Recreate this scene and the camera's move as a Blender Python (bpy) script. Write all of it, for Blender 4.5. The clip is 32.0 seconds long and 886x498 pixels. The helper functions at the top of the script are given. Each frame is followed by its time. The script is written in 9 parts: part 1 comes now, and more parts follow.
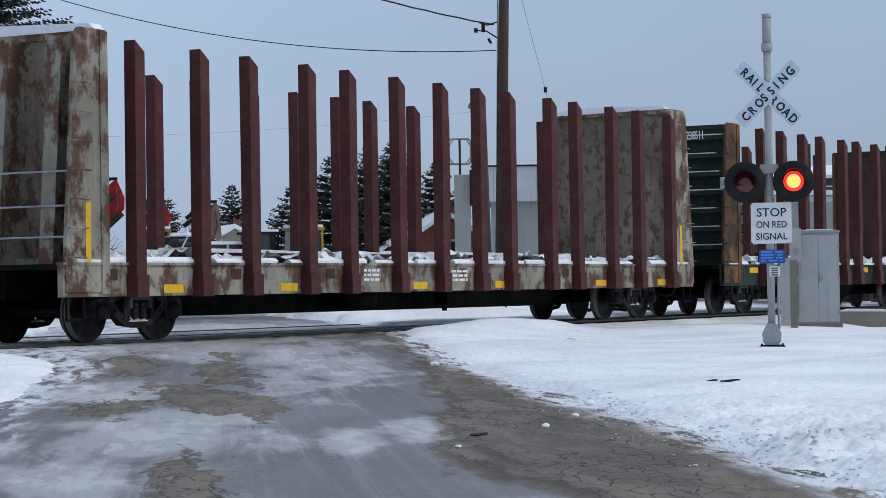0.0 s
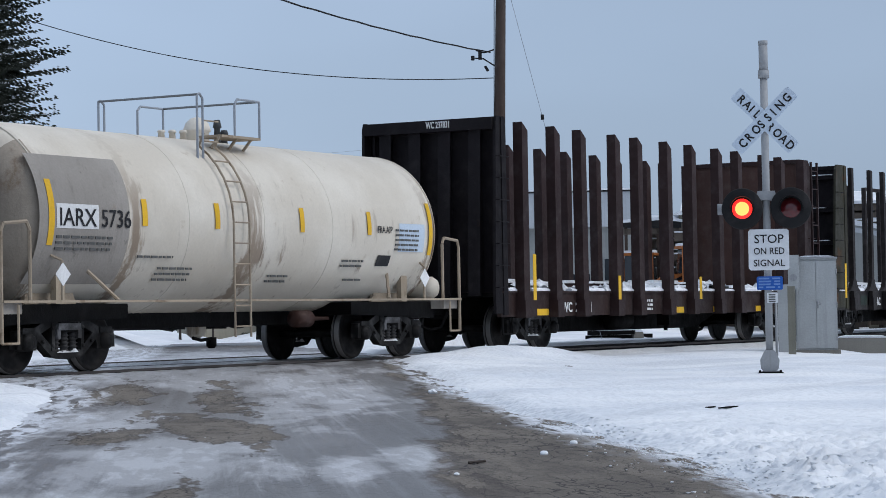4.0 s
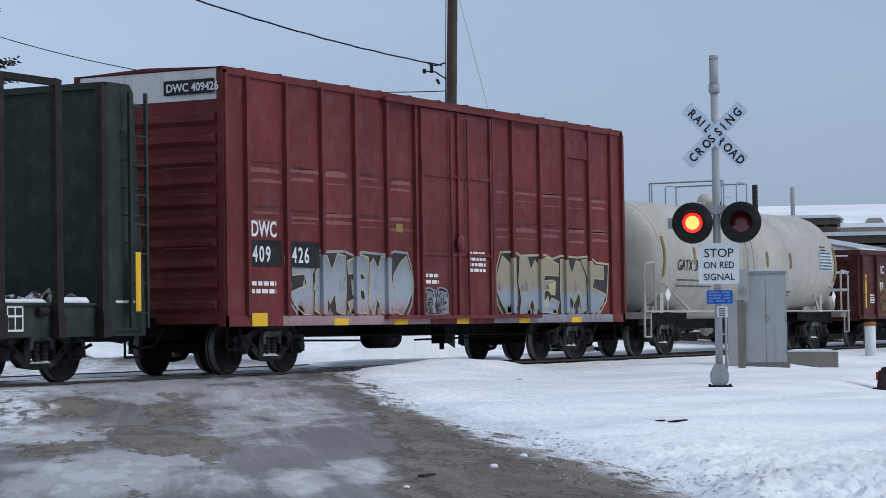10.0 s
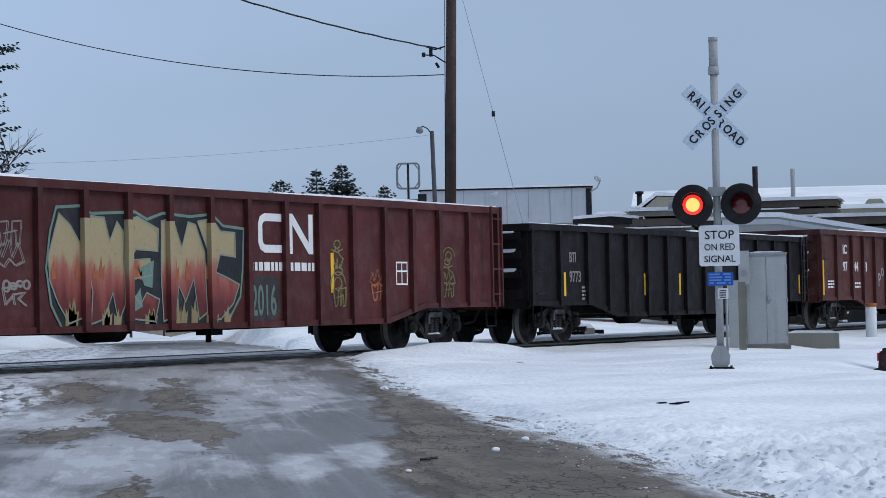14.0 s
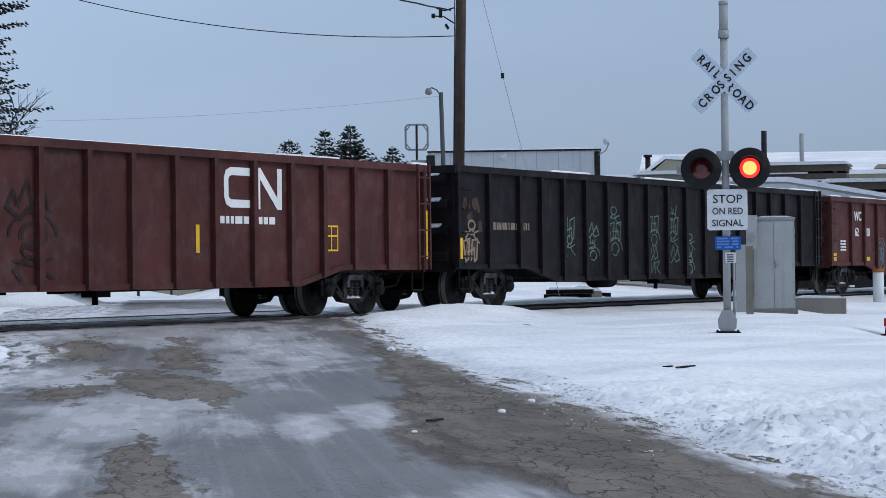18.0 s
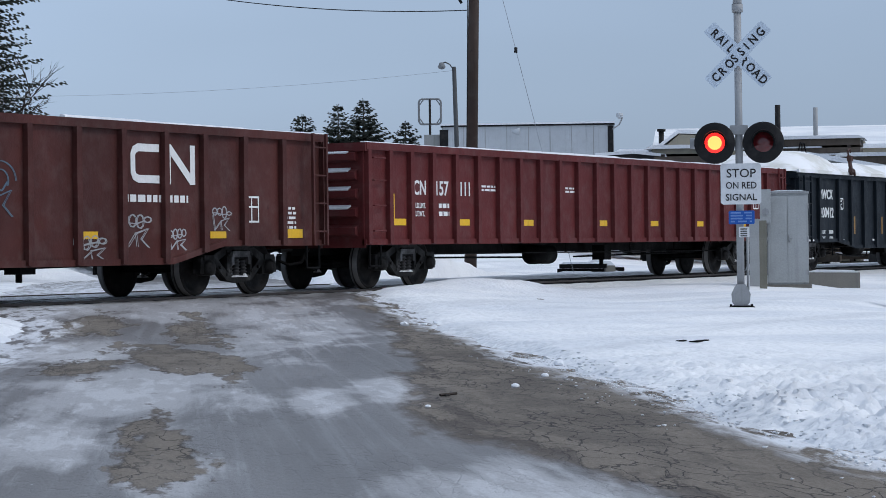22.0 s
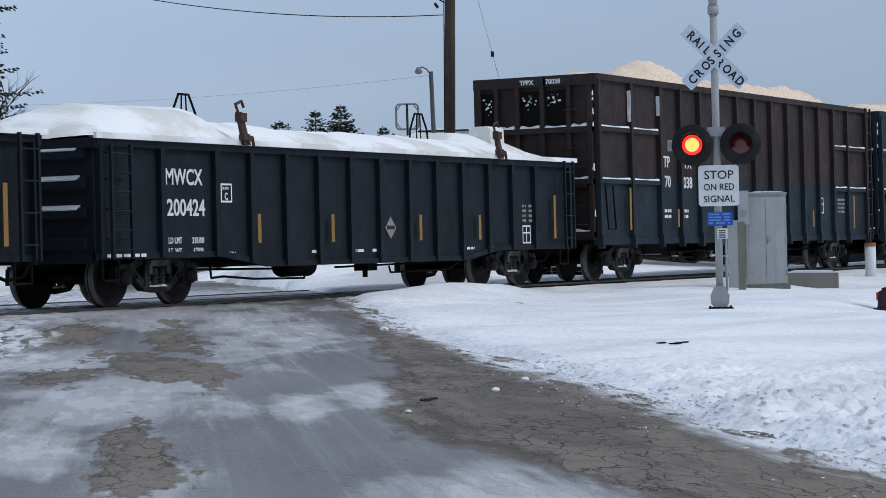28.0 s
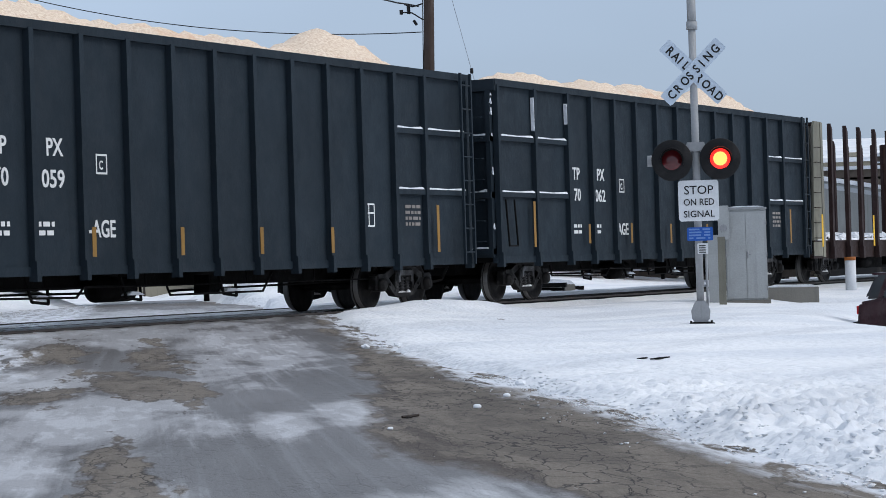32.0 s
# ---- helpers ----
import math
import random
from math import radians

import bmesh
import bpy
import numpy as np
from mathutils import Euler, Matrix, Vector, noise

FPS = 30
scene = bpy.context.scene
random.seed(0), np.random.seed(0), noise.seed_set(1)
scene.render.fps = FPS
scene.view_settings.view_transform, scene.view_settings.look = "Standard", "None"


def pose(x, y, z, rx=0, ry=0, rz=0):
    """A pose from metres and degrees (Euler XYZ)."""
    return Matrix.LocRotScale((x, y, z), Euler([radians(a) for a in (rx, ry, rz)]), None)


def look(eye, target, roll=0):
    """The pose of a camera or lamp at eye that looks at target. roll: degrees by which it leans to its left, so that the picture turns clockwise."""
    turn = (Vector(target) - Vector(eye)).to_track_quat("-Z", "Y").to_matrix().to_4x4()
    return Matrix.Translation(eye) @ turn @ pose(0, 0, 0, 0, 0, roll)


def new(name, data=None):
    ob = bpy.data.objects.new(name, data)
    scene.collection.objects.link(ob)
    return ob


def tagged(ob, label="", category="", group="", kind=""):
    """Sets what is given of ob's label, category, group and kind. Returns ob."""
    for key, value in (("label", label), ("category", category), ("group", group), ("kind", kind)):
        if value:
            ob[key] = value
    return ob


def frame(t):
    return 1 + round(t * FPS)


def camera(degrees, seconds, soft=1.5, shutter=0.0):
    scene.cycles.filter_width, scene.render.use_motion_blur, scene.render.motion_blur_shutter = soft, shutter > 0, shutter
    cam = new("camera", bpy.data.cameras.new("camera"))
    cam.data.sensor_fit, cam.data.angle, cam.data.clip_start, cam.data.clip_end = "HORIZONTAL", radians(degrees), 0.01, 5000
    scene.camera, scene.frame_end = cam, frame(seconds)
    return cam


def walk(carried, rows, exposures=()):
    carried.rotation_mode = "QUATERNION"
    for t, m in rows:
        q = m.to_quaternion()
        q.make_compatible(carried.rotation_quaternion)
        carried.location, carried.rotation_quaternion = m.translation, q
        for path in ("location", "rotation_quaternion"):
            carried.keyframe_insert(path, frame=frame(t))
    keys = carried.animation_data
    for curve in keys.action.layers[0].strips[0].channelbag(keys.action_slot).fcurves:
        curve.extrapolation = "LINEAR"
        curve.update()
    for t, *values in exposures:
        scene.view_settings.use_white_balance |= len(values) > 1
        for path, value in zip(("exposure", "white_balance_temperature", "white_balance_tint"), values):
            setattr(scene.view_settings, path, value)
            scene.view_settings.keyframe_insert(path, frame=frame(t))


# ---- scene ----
EYE_Z = 0.736  # above the top of the rails, which is z = 0
cam = camera(21.40, 32.0, soft=0.6)
walk(cam, [(t, pose(0, 0, EYE_Z, 90 + pitch, roll, yaw)) for t, yaw, pitch, roll in (
    (0.0,-60.516,0.947,0.868), (0.5,-60.581,0.994,0.867), (1.0,-60.681,1.074,0.986), (1.5,-60.752,1.143,1.002), (2.0,-60.761,1.210,0.942),
    (2.5,-60.707,1.320,1.038), (3.0,-60.638,1.429,1.119), (3.5,-60.581,1.529,1.091), (4.0,-60.572,1.620,1.047), (4.5,-60.620,1.712,1.029),
    (5.0,-60.715,1.820,1.022), (5.5,-60.839,1.930,1.025), (6.0,-60.977,2.027,1.036), (6.5,-61.111,2.097,1.054), (7.0,-61.224,2.124,1.076),
    (7.5,-61.330,2.107,1.087), (8.0,-61.440,2.090,1.132), (8.5,-61.540,2.072,1.167), (9.0,-61.653,2.036,1.097), (9.5,-61.722,1.989,1.056),
    (10.0,-61.780,1.914,0.862), (10.5,-61.822,1.825,1.054), (11.0,-61.846,1.749,1.109), (11.5,-61.863,1.685,1.113), (12.0,-61.851,1.654,1.100),
    (12.5,-61.801,1.631,1.181), (13.0,-61.752,1.610,1.233), (13.5,-61.733,1.563,1.215), (14.0,-61.757,1.517,1.238), (14.5,-61.828,1.490,1.279),
    (15.0,-61.885,1.473,1.241), (15.5,-61.919,1.443,1.152), (16.0,-61.921,1.378,1.038), (16.5,-61.883,1.257,0.927), (17.0,-61.795,1.056,0.848),
    (17.5,-61.691,0.820,0.781), (18.0,-61.579,0.580,0.697), (18.5,-61.481,0.370,0.643), (19.0,-61.412,0.194,0.605), (19.5,-61.359,0.100,0.586),
    (20.0,-61.339,0.071,0.658), (20.5,-61.339,0.091,0.683), (21.0,-61.325,0.117,0.715), (21.5,-61.309,0.072,0.781), (22.0,-61.252,-0.037,0.757),
    (22.5,-61.167,-0.178,0.678), (23.0,-61.094,-0.307,0.556), (23.5,-61.082,-0.356,0.704), (24.0,-61.123,-0.338,0.777), (24.5,-61.225,-0.292,0.800),
    (25.0,-61.321,-0.227,0.922), (25.5,-61.409,-0.153,1.044), (26.0,-61.491,-0.095,1.160), (26.5,-61.567,-0.050,1.262), (27.0,-61.638,-0.011,1.340),
    (27.5,-61.705,0.027,1.384), (28.0,-61.769,0.068,1.385), (28.5,-61.833,0.077,1.477), (29.0,-61.858,0.049,1.497), (29.5,-61.876,-0.015,1.478),
    (30.0,-61.878,-0.069,1.510), (30.5,-61.920,-0.078,1.520), (31.0,-61.998,0.012,1.515), (31.5,-62.105,0.197,1.675), (32.0,-62.241,0.467,1.785),)], exposures=((0.0, 0.02, 6400, 10), (4.0, 0.02, 6400, 10), (8.0, 0.08, 6370, 10), (10.5, 0.02, 6320, 10), (14.0, -0.05, 6150, 10), (17.0, -0.03, 6200, 10), (20.0, 0.02, 6300, 10), (23.0, 0.0, 6350, 10), (25.0, -0.13, 6330, 10), (28.0, 0.0, 6400, 10), (32.0, 0.18, 6620, 10)))

# ---- sky and light: even overcast, brighter overhead than at the horizon ----
world = bpy.data.worlds.new("overcast")
scene.world = world
world.use_nodes = True
wn, wl = world.node_tree.nodes, world.node_tree.links
wn.clear()
w_out, w_bg, w_sky, w_mix = wn.new("ShaderNodeOutputWorld"), wn.new("ShaderNodeBackground"), wn.new("ShaderNodeTexSky"), wn.new("ShaderNodeMix")
w_sky.sky_type, w_sky.sun_disc = "NISHITA", False
w_sky.sun_elevation, w_sky.sun_rotation = radians(35), radians(200)
w_co, w_sep, w_ramp, w_noise, w_map = wn.new("ShaderNodeTexCoord"), wn.new("ShaderNodeSeparateXYZ"), wn.new("ShaderNodeValToRGB"), wn.new("ShaderNodeTexNoise"), wn.new("ShaderNodeMapping")
wl.new(w_co.outputs["Generated"], w_sep.inputs[0])
wl.new(w_sep.outputs["Z"], w_ramp.inputs[0])
cr = w_ramp.color_ramp
cr.elements[0].position, cr.elements[0].color = 0.0, (0.275, 0.365, 0.520, 1)
cr.elements[1].position, cr.elements[1].color = 1.0, (0.47, 0.54, 0.65, 1)
e = cr.elements.new(0.10)
e.color = (0.355, 0.455, 0.620, 1)
e = cr.elements.new(0.35)
e.color = (0.42, 0.505, 0.645, 1)
wl.new(w_co.outputs["Generated"], w_map.inputs[0])
w_map.inputs["Scale"].default_value = (2.2, 2.2, 7.0)
wl.new(w_map.outputs[0], w_noise.inputs["Vector"])
w_noise.inputs["Scale"].default_value, w_noise.inputs["Detail"].default_value = 1.3, 3.0
w_mr, w_mul = wn.new("ShaderNodeMapRange"), wn.new("ShaderNodeMix")
w_mr.inputs["From Min"].default_value, w_mr.inputs["From Max"].default_value = 0.3, 0.7
w_mr.inputs["To Min"].default_value, w_mr.inputs["To Max"].default_value = 0.92, 1.08
wl.new(w_noise.outputs[0], w_mr.inputs[0])
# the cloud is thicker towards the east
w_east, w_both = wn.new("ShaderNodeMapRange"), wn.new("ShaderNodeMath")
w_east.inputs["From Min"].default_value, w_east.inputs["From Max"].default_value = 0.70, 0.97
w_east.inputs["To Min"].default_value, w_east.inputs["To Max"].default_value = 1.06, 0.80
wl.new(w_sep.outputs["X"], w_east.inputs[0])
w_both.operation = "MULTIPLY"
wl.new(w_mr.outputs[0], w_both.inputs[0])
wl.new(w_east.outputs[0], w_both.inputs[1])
w_mul.data_type, w_mul.blend_type = "RGBA", "MULTIPLY"
w_mul.inputs[0].default_value = 1.0
wl.new(w_ramp.outputs[0], w_mul.inputs[6])
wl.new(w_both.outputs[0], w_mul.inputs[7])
w_mix.data_type = "RGBA"
w_mix.inputs[0].default_value = 0.985
wl.new(w_sky.outputs[0], w_mix.inputs[6])
wl.new(w_mul.outputs[2], w_mix.inputs[7])
wl.new(w_mix.outputs[2], w_bg.inputs[0])
w_bg.inputs[1].default_value = 1.0
wl.new(w_bg.outputs[0], w_out.inputs[0])
sun = new("sun", bpy.data.lights.new("sun", "SUN"))
sun.data.energy, sun.data.angle, sun.data.color = 1.25, radians(28), (1.0, 0.975, 0.95)
sun.matrix_world = look((13, -34, 36), (0, 0, 0))

# ---- materials ----
MATS = {}


def lin(r, g, b):
    return tuple(((c / 255 + 0.055) / 1.055) ** 2.4 if c > 10 else c / 255 / 12.92 for c in (r, g, b)) + (1,)


class Mat:
    """A small builder round one Principled material."""

    def __init__(self, name, rough=0.7, metal=0.0, spec=0.4):
        self.m = bpy.data.materials.new(name)
        self.m.use_nodes = True
        self.n, self.l = self.m.node_tree.nodes, self.m.node_tree.links
        self.b = self.n["Principled BSDF"]
        self.b.inputs["Roughness"].default_value, self.b.inputs["Metallic"].default_value = rough, metal
        self.b.inputs["Specular IOR Level"].default_value = spec
        self.co = self.n.new("ShaderNodeTexCoord").outputs["Object"]
        MATS[name] = self.m

    def put(self, socket, value):
        if isinstance(value, (int, float, tuple)):
            socket.default_value = value
        else:
            self.l.new(value, socket)

    def coords(self, scale=(1, 1, 1), turn=(0, 0, 0)):
        m = self.n.new("ShaderNodeMapping")
        self.l.new(self.co, m.inputs[0])
        m.inputs["Scale"].default_value = scale
        m.inputs["Rotation"].default_value = turn
        return m.outputs[0]

    def noise(self, scale, detail=4.0, stretch=(1, 1, 1), rough=0.55, warp=0.0):
        n = self.n.new("ShaderNodeTexNoise")
        self.l.new(self.coords(stretch), n.inputs["Vector"])
        n.inputs["Scale"].default_value, n.inputs["Detail"].default_value = scale, detail
        n.inputs["Roughness"].default_value, n.inputs["Distortion"].default_value = rough, warp
        return n.outputs[0]

    def step(self, value, low, high, to_low=0.0, to_high=1.0):
        m = self.n.new("ShaderNodeMapRange")
        m.interpolation_type = "SMOOTHSTEP"
        self.put(m.inputs[0], value)
        for i, v in enumerate((low, high, to_low, to_high)):
            self.put(m.inputs[i + 1], v)
        return m.outputs[0]

    def math(self, op, a, b=0.0, c=0.0):
        m = self.n.new("ShaderNodeMath")
        m.operation = op
        for i, v in enumerate((a, b, c)):
            self.put(m.inputs[i], v)
        return m.outputs[0]

    def mix(self, fac, a, b, mode="MIX"):
        m = self.n.new("ShaderNodeMix")
        m.data_type, m.blend_type = "RGBA", mode
        for i, v in ((0, fac), (6, a), (7, b)):
            self.put(m.inputs[i], v)
        return m.outputs[2]

    def random(self):
        return self.n.new("ShaderNodeObjectInfo").outputs["Random"]

    def xyz(self):
        s = self.n.new("ShaderNodeSeparateXYZ")
        self.l.new(self.co, s.inputs[0])
        return s.outputs

    def done(self, color, bump=None, strength=0.3, distance=0.01, rough=None):
        self.put(self.b.inputs["Base Color"], color)
        if rough is not None:
            self.put(self.b.inputs["Roughness"], rough)
        if bump is not None:
            n = self.n.new("ShaderNodeBump")
            n.inputs["Strength"].default_value, n.inputs["Distance"].default_value = strength, distance
            self.l.new(bump, n.inputs["Height"])
            self.l.new(n.outputs[0], self.b.inputs["Normal"])
        return self.m


def painted(name, col, dark=0.55, rust=0.2, rust_col=(0.075, 0.033, 0.02, 1), rough=0.62, grime=0.35, dust=(0.22, 0.20, 0.19, 1), dust_amount=0.10, spec=0.22, spot=2.3, dent=0.035):
    """Weathered paint on steel: cloudy fading, rust blotches, streaks running down, road dust below."""
    m = Mat(name, rough, spec=spec)
    cloud = m.noise(0.55, 4)
    deep = tuple(c * dark for c in col[:3]) + (1,)
    c = m.mix(m.step(cloud, 0.35, 0.68), deep, col)
    streak = m.noise(1.0, 5, (7.0, 7.0, 0.35), 0.65)
    c = m.mix(m.math("MULTIPLY", m.step(streak, 0.52, 0.75), grime), c, tuple(x * 0.35 for x in col[:3]) + (1,))
    spots = m.noise(spot, 6, (1, 1, 0.7), 0.7)
    c = m.mix(m.step(spots, 0.74 - rust * 0.5, 0.86 - rust * 0.5, 0.0, min(1.0, 0.35 + rust)), c, rust_col)
    fine = m.noise(26, 3)
    c = m.mix(0.22, c, m.mix(fine, (0.35, 0.35, 0.35, 1), (1.5, 1.5, 1.5, 1)), "MULTIPLY")
    scuff = m.noise(4.2, 5, (1, 1, 0.6), 0.7)
    c = m.mix(m.step(scuff, 0.64, 0.70, 0.0, 0.5 * min(1.0, grime * 2.5)), c, tuple(x * 0.3 for x in col[:3]) + (1,))
    low = m.math("MULTIPLY", m.step(m.noise(3.1, 4), 0.45, 0.75), dust_amount)
    c = m.mix(low, c, dust)
    return m.done(c, m.math("ADD", m.math("ADD", cloud, m.math("MULTIPLY", spots, 0.8)), m.math("MULTIPLY", fine, 0.25)), 0.5, dent, m.step(spots, 0.3, 0.7, rough - 0.08, rough + 0.15))


painted("oxide_red", (0.092, 0.021, 0.020, 1), 0.62, 0.14)
painted("oxide_brown", (0.088, 0.025, 0.021, 1), 0.62, 0.25)
painted("bright_oxide", (0.115, 0.020, 0.020, 1), 0.78, 0.04, grime=0.18)
painted("boxcar_red", (0.158, 0.028, 0.027, 1), 0.68, 0.14)
painted("scuffed_red", (0.25, 0.095, 0.085, 1), 0.7, 0.1)
painted("black_paint", (0.0105, 0.0082, 0.0100, 1), 0.7, 0.16, (0.05, 0.026, 0.017, 1), dust_amount=0.04, spec=0.15)
painted("hopper_green", (0.0085, 0.0130, 0.0185, 1), 0.85, 0.02, grime=0.2, dust_amount=0.02, spec=0.16)
painted("chip_green", (0.0165, 0.0265, 0.0360, 1), 0.8, 0.03, grime=0.25, dust_amount=0.02, spec=0.18)
painted("chip_faded", (0.034, 0.022, 0.020, 1), 0.6, 0.18, dust_amount=0.04)
painted("flat_green", (0.023, 0.031, 0.023, 1), 0.6, 0.15)
painted("bulkhead_green", (0.021, 0.034, 0.027, 1), 0.8, 0.08)
painted("flat_grey", (0.026, 0.0225, 0.0225, 1), 0.6, 0.2)
painted("flat_brown", (0.030, 0.016, 0.014, 1), 0.65, 0.2)
painted("stake_red", (0.085, 0.022, 0.021, 1), 0.7, 0.08, grime=0.2)
painted("stake_brown", (0.030, 0.014, 0.013, 1), 0.7, 0.1)
painted("stake_dark", (0.017, 0.0125, 0.012, 1), 0.7, 0.12)
painted("worn_cream", (0.36, 0.335, 0.27, 1), 0.55, 0.58, (0.085, 0.036, 0.020, 1), spot=1.9, grime=0.6)
painted("rust_panel", (0.26, 0.215, 0.165, 1), 0.55, 0.50, (0.085, 0.045, 0.028, 1), spot=6.0, grime=0.6)
painted("rust_brown", (0.072, 0.036, 0.028, 1), 0.7, 0.3)
painted("rust_orange", (0.215, 0.098, 0.034, 1), 0.32, 0.52, (0.026, 0.014, 0.011, 1), spot=1.5, grime=0.95)
painted("rusty_olive", (0.050, 0.047, 0.030, 1), 0.55, 0.42, (0.085, 0.040, 0.018, 1), spot=2.2, grime=0.8)
painted("olive_green", (0.060, 0.068, 0.036, 1), 0.6, 0.2, (0.06, 0.035, 0.02, 1), spot=2.5, grime=0.6)
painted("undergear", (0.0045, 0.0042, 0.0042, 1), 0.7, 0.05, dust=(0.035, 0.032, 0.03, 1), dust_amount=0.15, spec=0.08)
painted("side_frame", (0.0125, 0.0115, 0.011, 1), 0.6, 0.12, dust=(0.20, 0.195, 0.19, 1), dust_amount=0.30, spec=0.16)
painted("spring_steel", (0.045, 0.042, 0.041, 1), 0.6, 0.15, dust=(0.35, 0.35, 0.36, 1), dust_amount=0.5, spec=0.3)
painted("tread_steel", (0.085, 0.080, 0.076, 1), 0.7, 0.12, rough=0.4, spec=0.5)
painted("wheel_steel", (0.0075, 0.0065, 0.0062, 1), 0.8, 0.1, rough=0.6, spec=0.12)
painted("tank_stain", (0.40, 0.345, 0.28, 1), 0.62, 0.42, (0.17, 0.115, 0.075, 1), spot=1.1, grime=0.5)
painted("stained_cream", (0.42, 0.34, 0.25, 1), 0.7, 0.40, (0.15, 0.095, 0.055, 1), spot=2.6)
# tank jacket: cream paint with brown spill and rust runs at the ends, the saddles and the ladder
m = Mat("tank_cream", 0.5, spec=0.25)
tx, ty, tz = m.xyz()
cloud, run, fine = m.noise(0.7, 4), m.noise(1.0, 5, (5.0, 5.0, 0.35), 0.65), m.noise(24, 3)
c = m.mix(m.step(cloud, 0.35, 0.68), (0.60, 0.54, 0.45, 1), (0.70, 0.645, 0.555, 1))
spill = None
for sx, sw in ((0.9, 0.75), (6.35, 0.55), (12.2, 0.6), (3.2, 0.35)):
    f = m.step(m.math("ABSOLUTE", m.math("SUBTRACT", tx, sx)), 0.0, sw, 1.0, 0.0)
    spill = f if spill is None else m.math("MAXIMUM", spill, f)
dirt = m.step(m.math("ADD", m.math("MULTIPLY", spill, 0.26), run), 0.58, 0.78, 0.0, 0.8)
c = m.mix(m.math("MULTIPLY", dirt, m.step(tz, 3.5, 2.0, 0.15, 1.0)), c, (0.20, 0.135, 0.085, 1))
c = m.mix(m.step(m.noise(3.0, 6, rough=0.7), 0.62, 0.70, 0.0, 0.5), c, (0.42, 0.34, 0.25, 1))
c = m.mix(0.2, c, m.mix(fine, (0.5, 0.5, 0.5, 1), (1.4, 1.4, 1.4, 1)), "MULTIPLY")
m.done(c, m.math("ADD", cloud, m.math("MULTIPLY", fine, 0.2)), 0.3, 0.02)
painted("tank_grey", (0.47, 0.45, 0.40, 1), 0.82, 0.10, (0.27, 0.215, 0.16, 1), grime=0.30, rough=0.45, dust_amount=0.25, spot=1.2)
painted("jacket_patch", (0.345, 0.315, 0.28, 1), 0.8, 0.24, (0.20, 0.125, 0.075, 1), spot=1.4)
painted("white_paint", (0.72, 0.71, 0.69, 1), 0.82, 0.05)
painted("yellow_paint", (0.80, 0.47, 0.03, 1), 0.85, 0.03)
painted("amber_paint", (0.30, 0.165, 0.045, 1), 0.8, 0.02)
painted("dull_yellow", (0.32, 0.21, 0.07, 1), 0.7, 0.08)
painted("letter_white", (0.82, 0.82, 0.81, 1), 0.82, 0.02, grime=0.15, dust_amount=0.04)
painted("faded_letter", (0.30, 0.27, 0.25, 1), 0.7, 0.1)
painted("letter_black", (0.018, 0.018, 0.02, 1), 0.9, 0.0)
painted("galvanised", (0.36, 0.37, 0.38, 1), 0.8, 0.04, rough=0.45)
painted("cabinet_metal", (0.44, 0.455, 0.455, 1), 0.80, 0.10, (0.62, 0.63, 0.64, 1), rough=0.40, spot=1.6, grime=0.25)
painted("sign_sheeting", (0.535, 0.62, 0.715, 1), 0.95, 0.0, grime=0.04)
painted("rail_grey", (0.20, 0.21, 0.22, 1), 0.8, 0.1)
painted("lamp_grey", (0.07, 0.075, 0.08, 1), 0.8, 0.05)
painted("print_grey", (0.11, 0.11, 0.105, 1), 0.8, 0.0)
painted("wire_grey", (0.34, 0.37, 0.41, 1), 0.8, 0.0)
painted("sign_white", (0.70, 0.715, 0.73, 1), 0.95, 0.0, grime=0.05)
painted("sign_blue", (0.020, 0.105, 0.42, 1), 0.9, 0.0, grime=0.05)
painted("notice_text", (0.16, 0.28, 0.58, 1), 0.9, 0.0, grime=0.05)
painted("stop_red", (0.42, 0.022, 0.028, 1), 0.85, 0.0)
painted("signal_black", (0.010, 0.010, 0.011, 1), 0.8, 0.0, rough=0.55)
painted("pole_wood", (0.060, 0.040, 0.032, 1), 0.6, 0.1)
painted("post_wood", (0.26, 0.25, 0.20, 1), 0.6, 0.1)
painted("concrete", (0.24, 0.225, 0.195, 1), 0.7, 0.06)
painted("machine_red", (0.36, 0.018, 0.026, 1), 0.75, 0.04)
painted("machine_yellow", (0.42, 0.24, 0.03, 1), 0.75, 0.08)
painted("machine_orange", (0.40, 0.13, 0.03, 1), 0.75, 0.08)
painted("machine_pink", (0.34, 0.20, 0.18, 1), 0.7, 0.12)
painted("building_white", (0.50, 0.53, 0.56, 1), 0.92, 0.0)
painted("building_grey", (0.33, 0.34, 0.33, 1), 0.9, 0.0)
painted("building_tan", (0.34, 0.31, 0.24, 1), 0.9, 0.0)
painted("brick_red", (0.20, 0.065, 0.05, 1), 0.8, 0.05)
painted("lumber", (0.13, 0.105, 0.085, 1), 0.5, 0.0)
painted("car_red", (0.03, 0.008, 0.012, 1), 0.9, 0.0, rough=0.25)
painted("bark", (0.055, 0.042, 0.035, 1), 0.6, 0.0)
painted("graffiti_green", (0.16, 0.24, 0.20, 1), 0.7, 0.0)
painted("graffiti_lime", (0.24, 0.225, 0.085, 1), 0.7, 0.0)
painted("graffiti_pale", (0.46, 0.42, 0.26, 1), 0.7, 0.0)
painted("graffiti_orange", (0.45, 0.14, 0.06, 1), 0.7, 0.0)
painted("graffiti_blue", (0.12, 0.18, 0.24, 1), 0.7, 0.0)
painted("graffiti_white", (0.44, 0.45, 0.47, 1), 0.7, 0.05)
painted("graffiti_silver", (0.30, 0.315, 0.33, 1), 0.75, 0.0)
